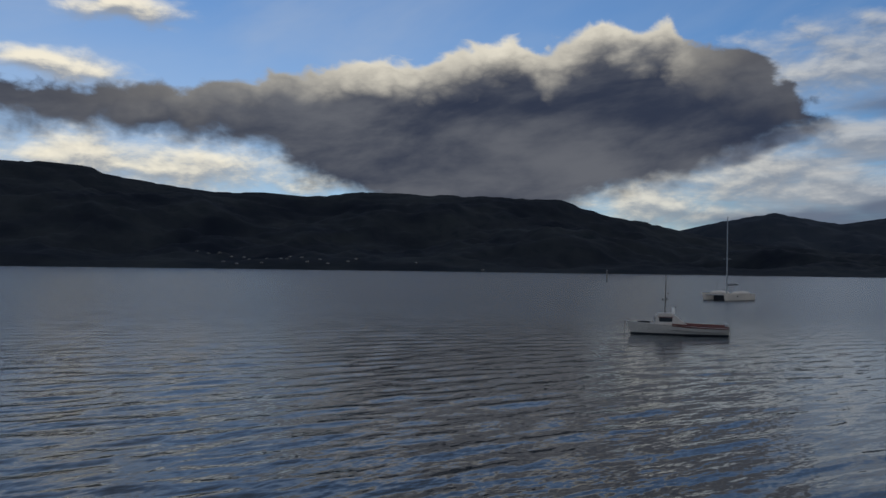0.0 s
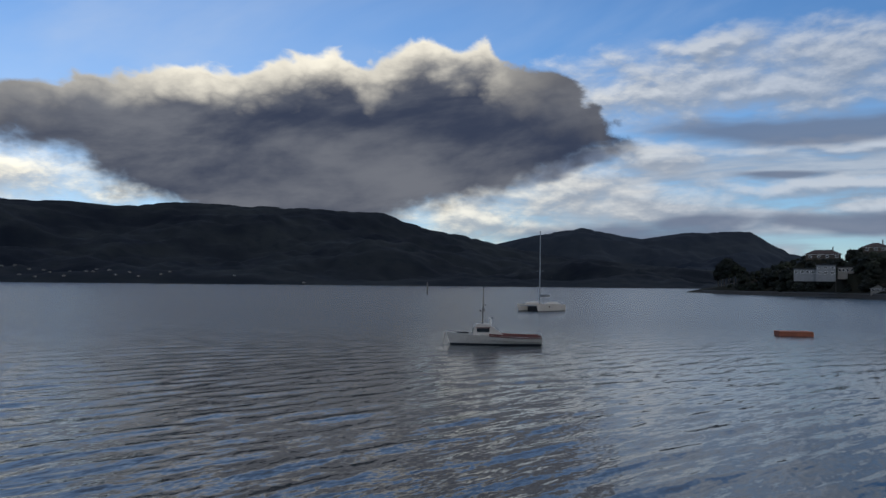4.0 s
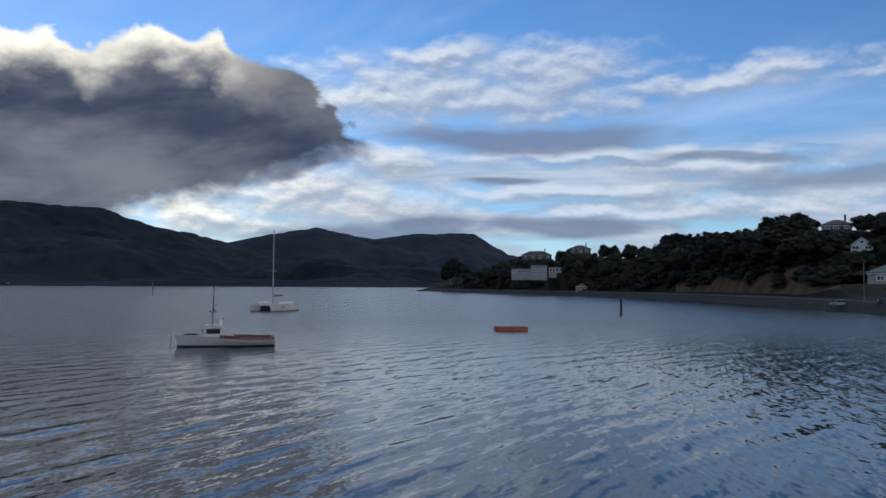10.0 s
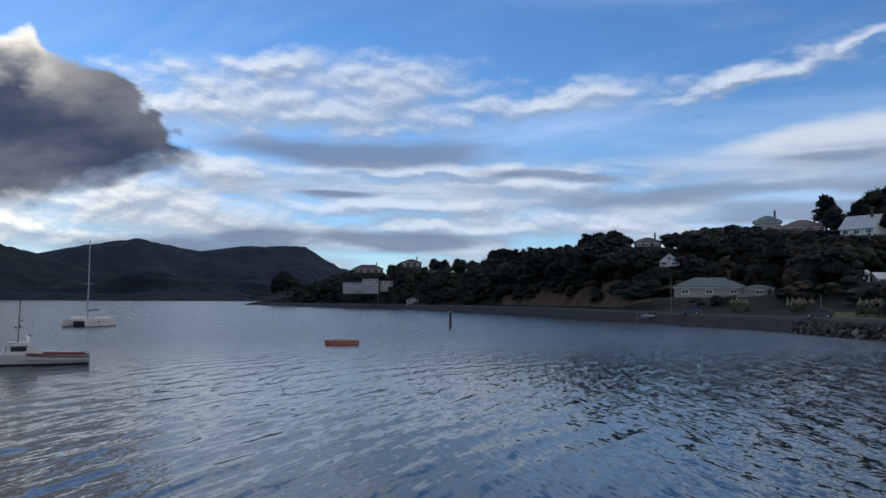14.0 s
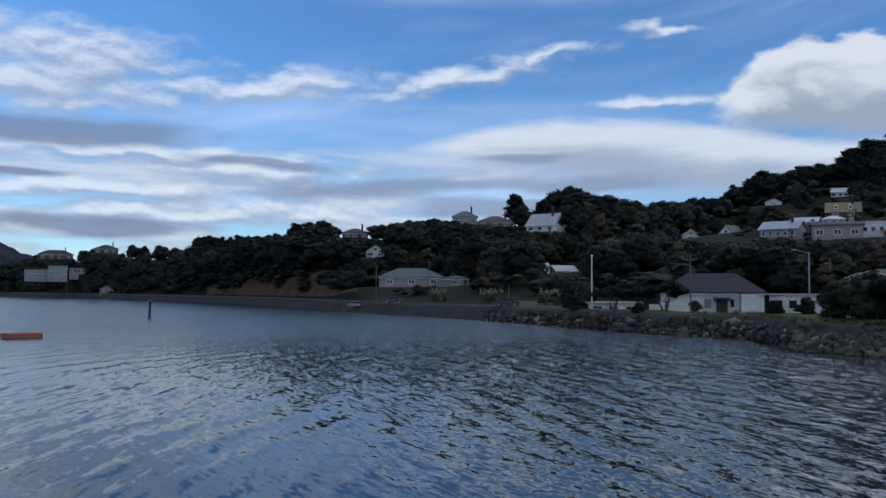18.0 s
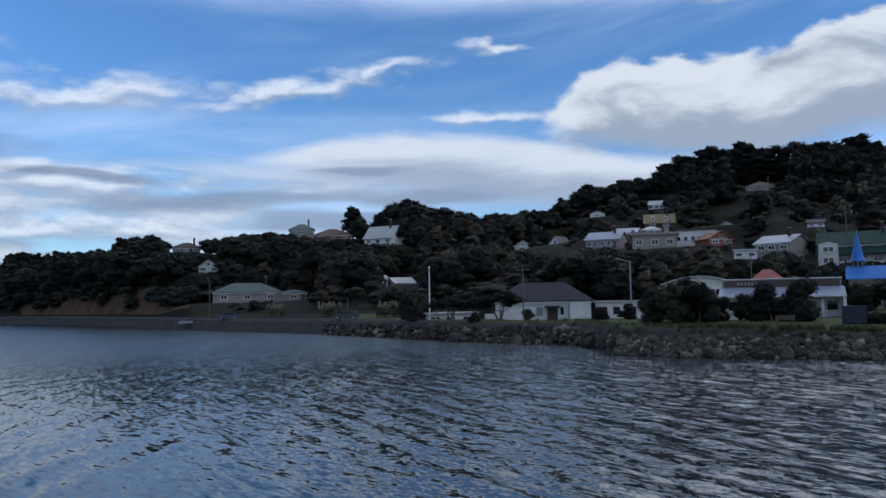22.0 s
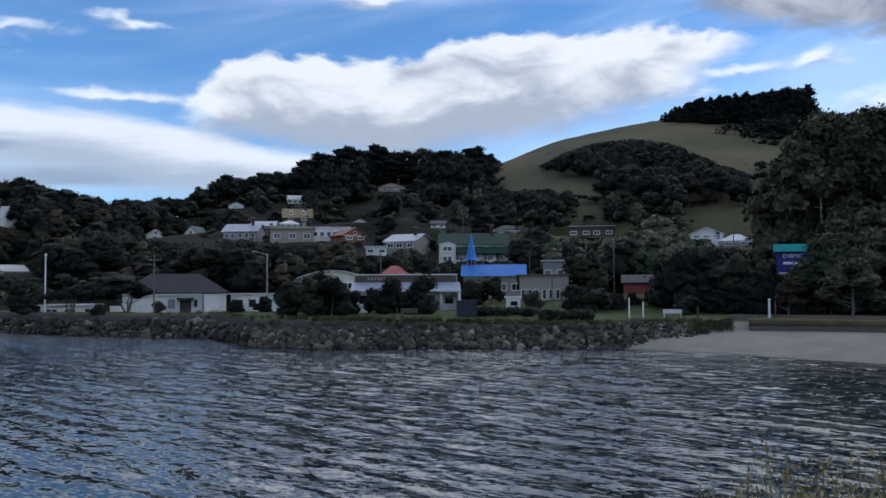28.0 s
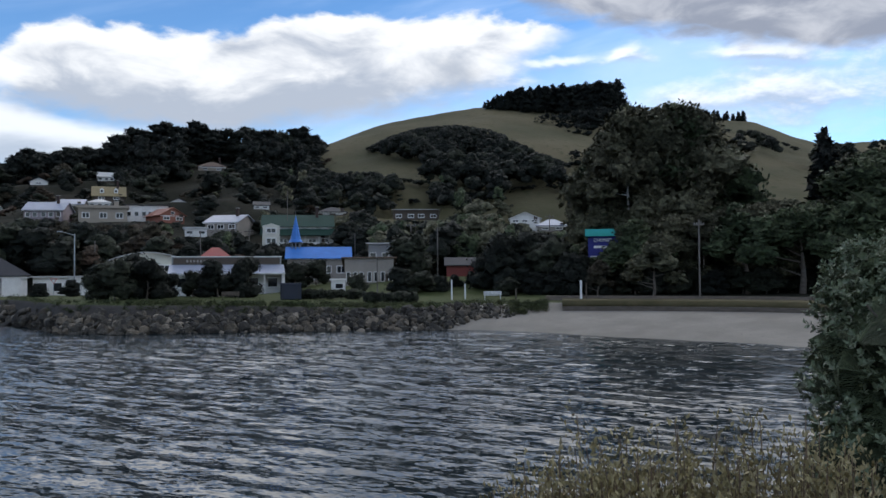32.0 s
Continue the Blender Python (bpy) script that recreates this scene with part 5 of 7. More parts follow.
def house(h):
    w, d, tall = h["w"], h["depth"], h["h"]
    turn = h.get("turn", 0)
    if turn:  # the width seen is that of the turned box
        c, s = math.cos(radians(turn)), abs(math.sin(radians(turn)))
        w = max(3.0, (w - d * s * 0.75) / c)
    z1 = tall * h["eaves"]
    rise = tall - z1
    ob = new("house")
    kind = h["roof"]
    gable = "x" if kind == "gable_x" else "y" if kind == "gable_y" else None
    wall, top = PAINT[h["wall"]], PAINT[h["top"]]
    part("wall", wall_body(w, d, z1, gable, rise), wall, ob)
    if kind == "mono":
        part("upper_wall", boxed((0, 0.15, z1 + rise / 2 - 0.02), (w, 0.3, rise)), wall, ob)
    if kind == "arch":
        bm = bmesh.new()
        n = 8
        prism(bm, [(-w / 2, z1 - 0.3)] + [(w / 2, z1 - 0.3)] + [(w / 2 - w * k / n, z1 + rise * math.sin(math.pi * (0.12 + 0.76 * k / n)) - rise * 0.38) for k in range(n + 1)], 0.004, d - 0.004)
        part("gable_wall", bm, wall, ob)
    if kind != "shop":
        part("roof", roof_mesh(kind, w, d, z1, rise, min(0.45, 0.06 * w + 0.1)), top, ob)
        if kind in ("gable_x", "hip", "gable_y") and w > 5:
            part("fascia", boxed((0, -min(0.45, 0.06 * w + 0.1) + 0.06 if kind != "gable_y" else 0.0, z1 - 0.22), (w + 0.3, 0.05, 0.16)), FRAME, ob)
    cols, storeys = h["windows"]
    floor_h = z1 / max(1, storeys)
    for s in range(storeys):
        for k in range(cols):
            ww = min(1.7, 0.62 * w / cols)
            hh = min(1.4, floor_h * 0.5)
            x = -w / 2 + w * (k + 0.5) / cols + 0.1 * ww * math.sin(k * 2.3 + w)
            window(ob, x, floor_h * (s + 0.52), ww, hh)
    if kind == "gable_y" and rise > 1.6:
        window(ob, 0, z1 + rise * 0.28, min(0.9, 0.2 * w), min(0.9, rise * 0.4))
    if w > 6 and kind not in ("shop", "flat") and not h.get("hall") and not h.get("church"):
        dr = part("door", boxed((w * 0.36, -0.04, 1.0), (0.9, 0.08, 2.0), bevel=0.02), PAINT["DARKWOOD"], ob)
        part("handle", boxed((w * 0.36 + 0.35, -0.1, 1.0), (0.05, 0.06, 0.14)), FRAME, dr)
    if (w > 8 and kind in ("gable_x", "hip") and not h.get("church") and not h.get("hall")) or h.get("chimney"):
        big = 1.1 if h.get("chimney") else 0.6
        ch = part("chimney", boxed((w * 0.28, d * 0.4, z1 + rise * 0.75 + 0.4), (big, big, rise + 1.4)), PAINT["BEIGE"] if h.get("chimney") else PAINT["DARKBROWN"], ob)
        part("cap", boxed((w * 0.28, d * 0.4, z1 + rise * 1.25 + 1.12), (big + 0.14, big + 0.14, 0.12)), CONCRETE, ch)
    for k in range(h.get("dormers", 0)):
        x = -w * 0.22 + k * w * 0.44
        dm = part("dormer", wall_body(1.1, 2.2, 0.9, "y", 0.5, 0.6), FRAME, ob)
        dm.location = (x, 0.9, z1 + rise * 0.32)
        part("pane", boxed((0, -0.02, 0.45), (0.6, 0.05, 0.6)), GLASS, dm)
    if h.get("skirt"):
        bm = bmesh.new()
        slab(bm, [(-w / 2 - 0.5, -1.9, z1 * 0.48), (w / 2 + 0.5, -1.9, z1 * 0.48), (w / 2 + 0.5, 0.1, z1 * 0.48 + 1.5), (-w / 2 - 0.5, 0.1, z1 * 0.48 + 1.5)], 0.12)
        bmesh.ops.recalc_face_normals(bm, faces=bm.faces)
        part("veranda_roof", bm, top, ob)
        for k in range(6):
            part("veranda_post", boxed((-w / 2 + w * k / 5, -1.7, z1 * 0.24), (0.14, 0.14, z1 * 0.48)), FRAME, ob)
        part("balustrade", boxed((0, -1.75, z1 * 0.08), (w, 0.06, 0.5)), FRAME, ob)
        bm = wall_body(w * 0.24, 3.2, z1 * 0.98, "y", rise * 0.2, 3.0)
        wing = part("wing", bm, wall, ob)
        wing.location = (-w * 0.38, -2.1, 0)
        window(wing, 0, z1 * 0.74, w * 0.15, 1.2)
        window(wing, 0, z1 * 0.22, w * 0.15, 1.3)
    ob.location = polar(h["az"], h["r"], h["z0"])
    ob.rotation_euler = (0, 0, -radians(h["az"] + turn))
    if turn:
        ob.location += Vector((0, 0, 0))
    return tagged(ob, h["label"], "house", "houses of the town")


def lettering(text, size, mat, parent, place, name="lettering", depth=0.02):
    cu = bpy.data.curves.new(name, "FONT")
    cu.body, cu.size, cu.extrude, cu.align_x, cu.align_y = text, size, depth, "CENTER", "CENTER"
    tmp = bpy.data.objects.new("tmp", cu)
    me = bpy.data.meshes.new_from_object(tmp)
    bpy.data.objects.remove(tmp)
    me.materials.clear()
    me.materials.append(mat)
    ob = new(name, me)
    ob.parent = parent
    ob.location, ob.rotation_euler = place, (radians(90), 0, 0)
    return ob


def shop_front(ob, h):
    """Veranda with a blue-grey lean-to roof, and a dark sign board over it."""
    w, z1, tall = h["w"], h["h"] * 0.62, h["h"]
    bm = bmesh.new()
    slab(bm, [(-w / 2 - 0.3, -3.0, z1 - 0.35), (w / 2 + 0.3, -3.0, z1 - 0.35), (w / 2 + 0.3, 0.0, z1 + 0.75), (-w / 2 - 0.3, 0.0, z1 + 0.75)], 0.1)
    bmesh.ops.recalc_face_normals(bm, faces=bm.faces)
    part("veranda_roof", bm, PAINT["BLUEGREY"], ob)
    part("gutter", boxed((0, -3.04, z1 - 0.36), (w + 0.7, 0.12, 0.12)), FRAME, ob)
    part("parapet", boxed((0, 0.12, z1 + (tall - z1) / 2), (w, 0.2, tall - z1)), PAINT["GREYWALL"], ob)
    bd = part("sign_board", boxed((0, -0.06, tall - 0.55), (w * 0.97, 0.08, 0.8)), PAINT["DARKWOOD"], ob, "dark sign board with faded lettering")
    for k in range(9):
        part("letter_bar", boxed((-w * 0.36 + k * 0.42, -0.12, tall - 0.55), (0.26, 0.02, 0.34)), PAINT["TAUPE"], bd)
    part("coping", boxed((0, 0.1, tall + 0.02), (w + 0.2, 0.4, 0.1)), FRAME, ob)
    for k in range(7):
        part("veranda_post", boxed((-w / 2 + w * k / 6, -2.85, (z1 - 0.4) / 2), (0.13, 0.13, z1 - 0.4)), FRAME, ob)
    part("end_wall", boxed((w / 2 + 0.15, -1.4, z1 / 2), (0.25, 2.7, z1)), PAINT["WHITE"], ob)


def church_parts(ob, h):
    w, z1, tall = h["w"], h["h"] * h["eaves"], h["h"]
    x, y = -w / 2 + 1.35, h["depth"] / 2
    top = EYE + h["r"] * math.tan(radians(4.0)) - h["z0"]
    bm = bmesh.new()
    bmesh.ops.create_cone(bm, cap_ends=True, segments=8, radius1=1.0, radius2=0.03, depth=top - tall - 1.2, matrix=Matrix.Translation((x, y, (top + tall + 1.2) / 2)))
    sp = part("spire", bm, PAINT["BRIGHTBLUE"], ob, "bright blue pointed spire")
    bm = bmesh.new()
    bmesh.ops.create_cone(bm, cap_ends=True, segments=8, radius1=1.35, radius2=0.98, depth=0.5, matrix=Matrix.Translation((x, y, tall + 1.2)))
    part("flare", bm, PAINT["BRIGHTBLUE"], sp)
    for k in range(8):
        a = k * math.pi / 4
        part("belfry_post", boxed((x + 0.85 * math.cos(a), y + 0.85 * math.sin(a), tall + 0.35), (0.16, 0.16, 1.5)), PAINT["GREYWALL"], ob)
    bm = bmesh.new()
    rod(bm, (x, y, top - 0.1), (x, y, top + 0.7), 0.05, 0.03, 6)
    part("finial", bm, PAINT["GREYWALL"], sp)


def hall_parts(ob, h):
    w, z1 = h["w"], h["h"] * h["eaves"]
    part("entrance_canopy", boxed((w * 0.1, -0.9, z1 * 0.72), (2.3, 1.8, 0.3), bevel=0.04), PAINT["SLATE"], ob)
    part("door", boxed((w * 0.1, -0.04, 1.05), (1.5, 0.08, 2.1)), PAINT["DARKWOOD"], ob)
    part("notice_board", boxed((w * 0.1 - 1.9, -0.05, 1.4), (0.9, 0.08, 1.3)), PAINT["GREYWALL"], ob)
    part("drainpipe", rod(bmesh.new(), (w * 0.27, -0.06, 0), (w * 0.27, -0.06, z1), 0.05, None, 6), PAINT["GREYWALL"], ob)
    porch = part("porch", boxed((w * 0.36, -0.8, z1 * 0.4), (w * 0.16, 1.7, z1 * 0.8 + 1)), PAINT["WHITE"], ob)
    part("porch_roof", boxed((w * 0.36, -0.85, z1 * 0.8 + 0.56), (w * 0.17, 1.9, 0.12)), PAINT["SLATE"], porch)
    part("side_wall", boxed((-w * 0.36, -0.9, 0.5), (w * 0.5, 0.2, 1.4)), PAINT["WHITE"], ob)
    window(ob, w * 0.2, z1 * 0.5, 0.6, 1.2)


for h in HOUSES:
    ob = house(h)
    if h["roof"] == "shop":
        shop_front(ob, h)
        ob["category"] = "shop"
    if h.get("church"):
        church_parts(ob, h)
        ob["category"] = "church"
    if h.get("hall"):
        hall_parts(ob, h)
        ob["category"] = "hall"
    if h.get("sign"):
        z = h["h"] * h["eaves"]
        lettering("CHEMIST", 0.6, FRAME, ob, (-0.2, -0.1, z - 0.55))
        part("sign_band", boxed((-0.3, -0.06, z - 1.4), (h["w"] * 0.5, 0.06, 0.32)), FRAME, ob)
        ob["category"] = "shop"
# ---- shore trees and garden bushes on the flat ----
for az, r, h, wide, k in ((64.9, 117, 4.0, 1.35, "shore"), (66.6, 118, 3.7, 1.3, "shore"), (68.2, 116, 4.4, 1.45, "shore")):
    plant(pick(k), az, r, h, wide)
for az, r, h, wide in ((79.3, 92, 5.0, 1.25), (81.2, 93, 4.6, 1.3), (80.3, 96, 5.4, 1.1), (78.2, 94, 3.4, 1.2), (85.6, 97, 4.6, 1.2), (87.3, 98, 5.0, 1.15), (84.0, 99, 3.6, 1.0), (82.6, 97, 3.0, 1.1),
                       (90.6, 122, 4.6, 1.2), (92.0, 124, 4.4, 1.2), (94.8, 100, 3.0, 1.2), (97.6, 104, 3.4, 1.4), (99.0, 103, 3.2, 1.5), (100.3, 104, 3.6, 1.4), (98.4, 122, 7.5, 1.2),
                       (61.8, 128, 4.6, 1.1), (63.0, 131, 5.5, 1.1), (62.4, 124, 3.0, 1.2), (66.4, 112, 1.6, 1.4), (70.1, 113, 1.8, 1.3), (74.9, 105, 1.8, 1.4), (76.6, 104, 2.2, 1.4),
                       (102.6, 108, 6.5, 1.3), (104.4, 106, 7.5, 1.25), (106.2, 107, 8.0, 1.3), (108.0, 105, 8.3, 1.2), (101.5, 106, 4.0, 1.4), (109.3, 100, 5.5, 1.2), (103.4, 112, 8.5, 1.2), (107.0, 114, 9.5, 1.2)):
    if az > 100:
        h = max(1.8, min(h, EYE + r * math.tan(radians(ceiling_over(az, r, 0.8))) - land(az, r)))
    ob = plant(pick("shrub"), az, r, h, wide)
    tagged(ob, "rounded evergreen shrub near the foreshore lawn", "shrub", "shore shrubs")
ob = plant(STOCK["grove"][0], 114.6, 90, 6.2, 1.35)
tagged(ob, "pale olive weeping bush behind the beach", "bush")
ob = plant(RUST_TREE, 111.0, 92, 4.6, 1.0)
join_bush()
for o in [o for obs in STOCK.values() for o in obs] + [RUST_TREE]:
    if o.name not in USED:
        for c in list(o.children):
            bpy.data.objects.remove(c)
        bpy.data.objects.remove(o)

# ---- rocks of the sea wall ----
STONE = material("dark_weathered_rock", ((0.016, 0.014, 0.011), (0.045, 0.038, 0.028), (0.09, 0.078, 0.06)), 0.9, 0.9, bump=0.05, grain=6, per_piece=0.7)
BROWNSTONE = material("brown_weathered_rock", ((0.05, 0.04, 0.027), (0.1, 0.08, 0.056), (0.15, 0.125, 0.09)), 0.9, 0.9, bump=0.05, grain=6, per_piece=0.5)
TANSTONE = material("pale_tan_rock", ((0.12, 0.1, 0.074), (0.2, 0.17, 0.13), (0.27, 0.235, 0.185)), 0.9, 0.9, bump=0.05, grain=6, per_piece=0.4)
STONES = (STONE, BROWNSTONE, TANSTONE)
rock_rng = np.random.default_rng(9)


def rock_mesh(seed, mat):
    rng = np.random.default_rng(seed)
    bm = bmesh.new()
    bmesh.ops.create_icosphere(bm, subdivisions=2, radius=0.5)
    planes = [(Vector(rng.normal(size=3)).normalized(), rng.uniform(0.26, 0.42)) for _ in range(9)]
    for v in bm.verts:
        for n, d in planes:
            k = v.co.dot(n)
            if k > d:
                v.co -= n * (k - d)
        v.co *= 1.25 + 0.07 * rng.normal()
    me = bpy.data.meshes.new("rock")
    bm.to_mesh(me)
    bm.free()
    me.materials.append(mat)
    return me


ROCKS = [rock_mesh(100 + i, STONES[(0, 0, 1, 0, 1, 0, 2, 0)[i]]) for i in range(8)]
wall = tagged(new("rock_wall"), "sea wall of heaped grey-brown boulders along the shore", "rock wall", kind="structure")
loose = []
for az in np.arange(56.5, 105.4, 0.24):
    R, Z = profile(az)
    rise = 1.7 if az > 75.5 else 1.9
    back = max(0.0, az - 99.5) * 1.15
    for k in range(7):
        f = (k + rock_rng.uniform(0.0, 1.0)) / 7
        a = az + rock_rng.uniform(-0.2, 0.2)
        r = R[0] - 0.4 + back + 3.4 * f
        size = 0.36 + 0.75 * rock_rng.uniform(0, 1) ** 2.4
        z = -0.12 + rise * f
        if back:
            size *= max(0.45, 1 - back * 0.08)
            z = max(land(a, r), -0.1) + (0.75 - 0.09 * back) * f
        m = Matrix.LocRotScale(polar(a, r, z), Euler(rock_rng.uniform(0, 6.28, 3)), Vector(rock_rng.uniform(0.75, 1.25, 3)) * size)
        if 75.5 < a < 84 and len(wall.children) < 290:
            ob = new("rock", ROCKS[int(rock_rng.integers(8))])
            ob.parent = wall
            ob.matrix_basis = m
        else:
            loose.append((ROCKS[int(rock_rng.integers(8))], m))
bm = bmesh.new()
for me, m in loose:
    n, q = len(bm.verts), len(bm.faces)
    bm.from_mesh(me)
    bm.verts.ensure_lookup_table()
    bm.faces.ensure_lookup_table()
    for fc in bm.faces[q:]:
        fc.material_index = STONES.index(me.materials[0])
    bmesh.ops.transform(bm, matrix=m, verts=bm.verts[n:])
ob = tagged(part("heaped_rocks", bm, STONE, wall), kind="stuff")
for mat in STONES[1:]:
    ob.data.materials.append(mat)

KERB = material("weathered_concrete_kerb", ((0.07, 0.067, 0.062), (0.11, 0.105, 0.1)), 0.9, 1.5, bump=0.01)
# ---- road along the shore, with kerb and parked cars ----
ASPHALT = material("asphalt", ((0.045, 0.045, 0.047), (0.06, 0.06, 0.06), (0.075, 0.072, 0.07)), 0.9, 0.4, bump=0.01, grain=20)


def strip(name, az0, az1, off0, off1, z, thick, mat, step=0.5, base=1):
    """A level band that follows the shore at a distance inland."""
    v, f = [], []
    azs = np.arange(az0, az1 + 1e-6, step)
    for a in azs:
        R, Z = profile(a)
        for off, dz in ((off0, 0), (off1, 0), (off1, -thick), (off0, -thick)):
            zz = land(a, R[base] + (off0 + off1) / 2)
            v.append(polar(a, R[base] + off, zz + z + dz))
    n = len(azs)
    for i in range(n - 1):
        for k in range(4):
            f.append((i * 4 + k, i * 4 + (k + 1) % 4, i * 4 + 4 + (k + 1) % 4, i * 4 + 4 + k))
    return from_arrays(name, v, f, mat)


ob = tagged(strip("road", 21.5, 64.0, 1.5, 7.5, 0.12, 0.5, ASPHALT), "narrow grey asphalt road along the shore", "road", kind="structure")
ob = tagged(strip("kerb", 21.5, 64.0, 1.15, 1.5, 0.2, 0.6, KERB), "low weathered concrete kerb beside the shore road", "kerb", kind="structure")
DRYGRASS = material("dry_rough_grass", ((0.07, 0.06, 0.03), (0.11, 0.092, 0.05), (0.06, 0.06, 0.028)), 0.95, 0.5, bump=0.08, grain=14, spec=0.1)
TIMBER = material("weathered_timber", ((0.07, 0.056, 0.042), (0.12, 0.098, 0.075), (0.05, 0.042, 0.034)), 0.9, 1.2, bump=0.02, grain=8, per_piece=0.3, stretch=(1, 1, 4))
ob = tagged(strip("beach_wall", 108.6, 131, -4.4, -3.9, 0.36, 1.2, TIMBER), "low weathered retaining wall above the beach", "wall", kind="structure")
ob = tagged(strip("terrace_wall", 107.5, 131, 4.0, 4.4, 0.5, 1.4, TIMBER), "second low retaining wall behind the beach", "wall", kind="structure")
ob = tagged(strip("grass_terrace", 108.6, 131, -3.9, 4.0, 0.3, 0.6, DRYGRASS), "narrow strip of rough grass between low walls", "grass", kind="structure")
HEDGE_AZ = ((90.3, 94.9, 15.5, 1.0), (95.4, 98.8, 9.0, 1.0))
for az0, az1, off, h in HEDGE_AZ:
    c, r = [], []
    for a in np.arange(az0, az1, 0.35):
        R, Z = profile(a)
        p = polar(a, R[1] + off, land(a, R[1] + off) + h * 0.55)
        c.append(tuple(p))
        r.append((0.55, 0.55, h * 0.55))
    v, f, w, k = leafy(np.random.default_rng(int(az0)), c, r, 60, 0.14, share=0.95)
    tagged(from_arrays("hedge", v, f, FERN, normals=w), "clipped dark green hedge along the reserve", "hedge", "hedges")
# tufts of coarse grass and low plants at the top of the rocks
tuft_rng = np.random.default_rng(31)
c, r = [], []
VERGE = leaf_material("verge_grass", (0.04, 0.052, 0.02), (0.072, 0.08, 0.034))
for a in np.arange(70, 105.5, 0.2):
    R, Z = profile(a)
    dense = 1 if a < 80 else 2
    for k in range(dense):
        q = R[0] + max(0.0, a - 99.5) * 1.15 + tuft_rng.uniform(2.6, 6.0)
        c.append(tuple(polar(a + tuft_rng.uniform(-0.1, 0.1), q, land(a, q) + 0.1)))
        s = tuft_rng.uniform(0.3, 0.7)
        r.append((s, s, s * 0.8))
v, f = cards(tuft_rng, c, r, 80, 0.24, -1.0, 0.3, 0.16)
tagged(from_arrays("shore_grass", v, f, VERGE), "rough green grass and groundcover topping the rocks", "grass", kind="stuff")
c, r = [], []
for a in np.arange(105.2, 107.6, 0.12):
    R, Z = profile(a)
    for k in range(3):
        q = R[1] - tuft_rng.uniform(0, 5)
        c.append(tuple(polar(a, q, land(a, q) + 0.1)))
        r.append((0.5, 0.5, 0.45))
v, f = cards(tuft_rng, c, r, 110, 0.26, -1.0, 0.3, 0.16)
tagged(from_arrays("dune_grass", v, f, VERGE), "clump of dark green dune grass by the sand", "grass", kind="stuff")

# pampas by the road
STRAW = leaf_material("pale_straw_plumes", (0.3, 0.26, 0.17), (0.42, 0.37, 0.26))
REED = leaf_material("grey_green_reed", (0.08, 0.085, 0.05), (0.12, 0.11, 0.06))


def pampas(az, r, count, spread):
    ob = new("pampas_grass")
    rng = np.random.default_rng(int(az * 10))
    c = [(rng.uniform(-spread, spread), rng.uniform(-0.8, 0.8), 0.6) for _ in range(count)]
    v, f = cards(rng, c, [(0.55, 0.55, 0.7)] * count, 60, 0.7, -1.2, 0.3, 0.18)
    from_arrays("foliage", v, f, REED, ob)
    c = [(rng.uniform(-spread, spread), rng.uniform(-0.8, 0.8), rng.uniform(1.6, 2.3)) for _ in range(count * 5)]
    v, f = cards(rng, c, [(0.16, 0.16, 0.45)] * len(c), 16, 0.4, -1.5, 0.2, 0.3)
    from_arrays("plume_mass", v, f, STRAW, ob)
    ob.location = at(az, r)
    ob.rotation_euler = (0, 0, -radians(az))
    return tagged(ob, "clump of pampas grass with pale straw plumes", "grass", "pampas clumps")


for az, r, n, s in ((53.05, 172, 6, 1.7), (56.7, 158, 8, 2.2), (60.6, 142, 6, 1.6), (61.7, 142, 6, 1.5)):
    pampas(az, r, n, s)

# ---- poles, posts, benches, signs ----
WHITEPOLE = paint("white_pole_paint", (0.7, 0.7, 0.68))
STEEL = material("galvanised_steel", ((0.28, 0.29, 0.3), (0.36, 0.37, 0.38)), 0.5, 2.0, metal=0.6)
POLEWOOD = material("grey_pole_wood", ((0.1, 0.09, 0.08), (0.16, 0.145, 0.13)), 0.9, 2.0, stretch=(1, 1, 0.2), bump=0.01)


def post(name, az, r, height, radius, mat, label, category, top=None, arms=(), group=""):
    ob = new(name)
    part("shaft", rod(bmesh.new(), (0, 0, -0.5), (0, 0, height), radius, radius * 0.8, 8), mat, ob)
    for z, half in arms:
        arm = part("crossarm", boxed((0, -0.06, z), (half * 2, 0.1, 0.12)), POLEWOOD, ob)
        for s in (-0.85, -0.4, 0.4, 0.85):
            part("insulator", rod(bmesh.new(), (half * s, -0.06, z + 0.06), (half * s, -0.06, z + 0.24), 0.04, 0.03, 6), CONCRETE, arm)
    if top == "lamp":
        bm = rod(bmesh.new(), (0, 0, height - 0.2), (-1.5, 0, height + 0.25), 0.05, 0.04, 6)
        arm = part("arm", bm, mat, ob)
        part("lamp_head", boxed((-1.75, 0, height + 0.26), (0.7, 0.26, 0.16), bevel=0.04), STEEL, arm)
    if top == "ball":
        bm = bmesh.new()
        bmesh.ops.create_uvsphere(bm, u_segments=8, v_segments=6, radius=radius * 1.8, matrix=Matrix.Translation((0, 0, height)))
        part("finial", bm, mat, ob)
    if top == "cap":
        part("cap", rod(bmesh.new(), (0, 0, height), (0, 0, height + 0.1), radius * 1.2, radius * 0.3, 8), mat, ob)
    ob.location = at(az, r)
    ob.rotation_euler = (0, 0, -radians(az))
    return tagged(ob, label, category, group)


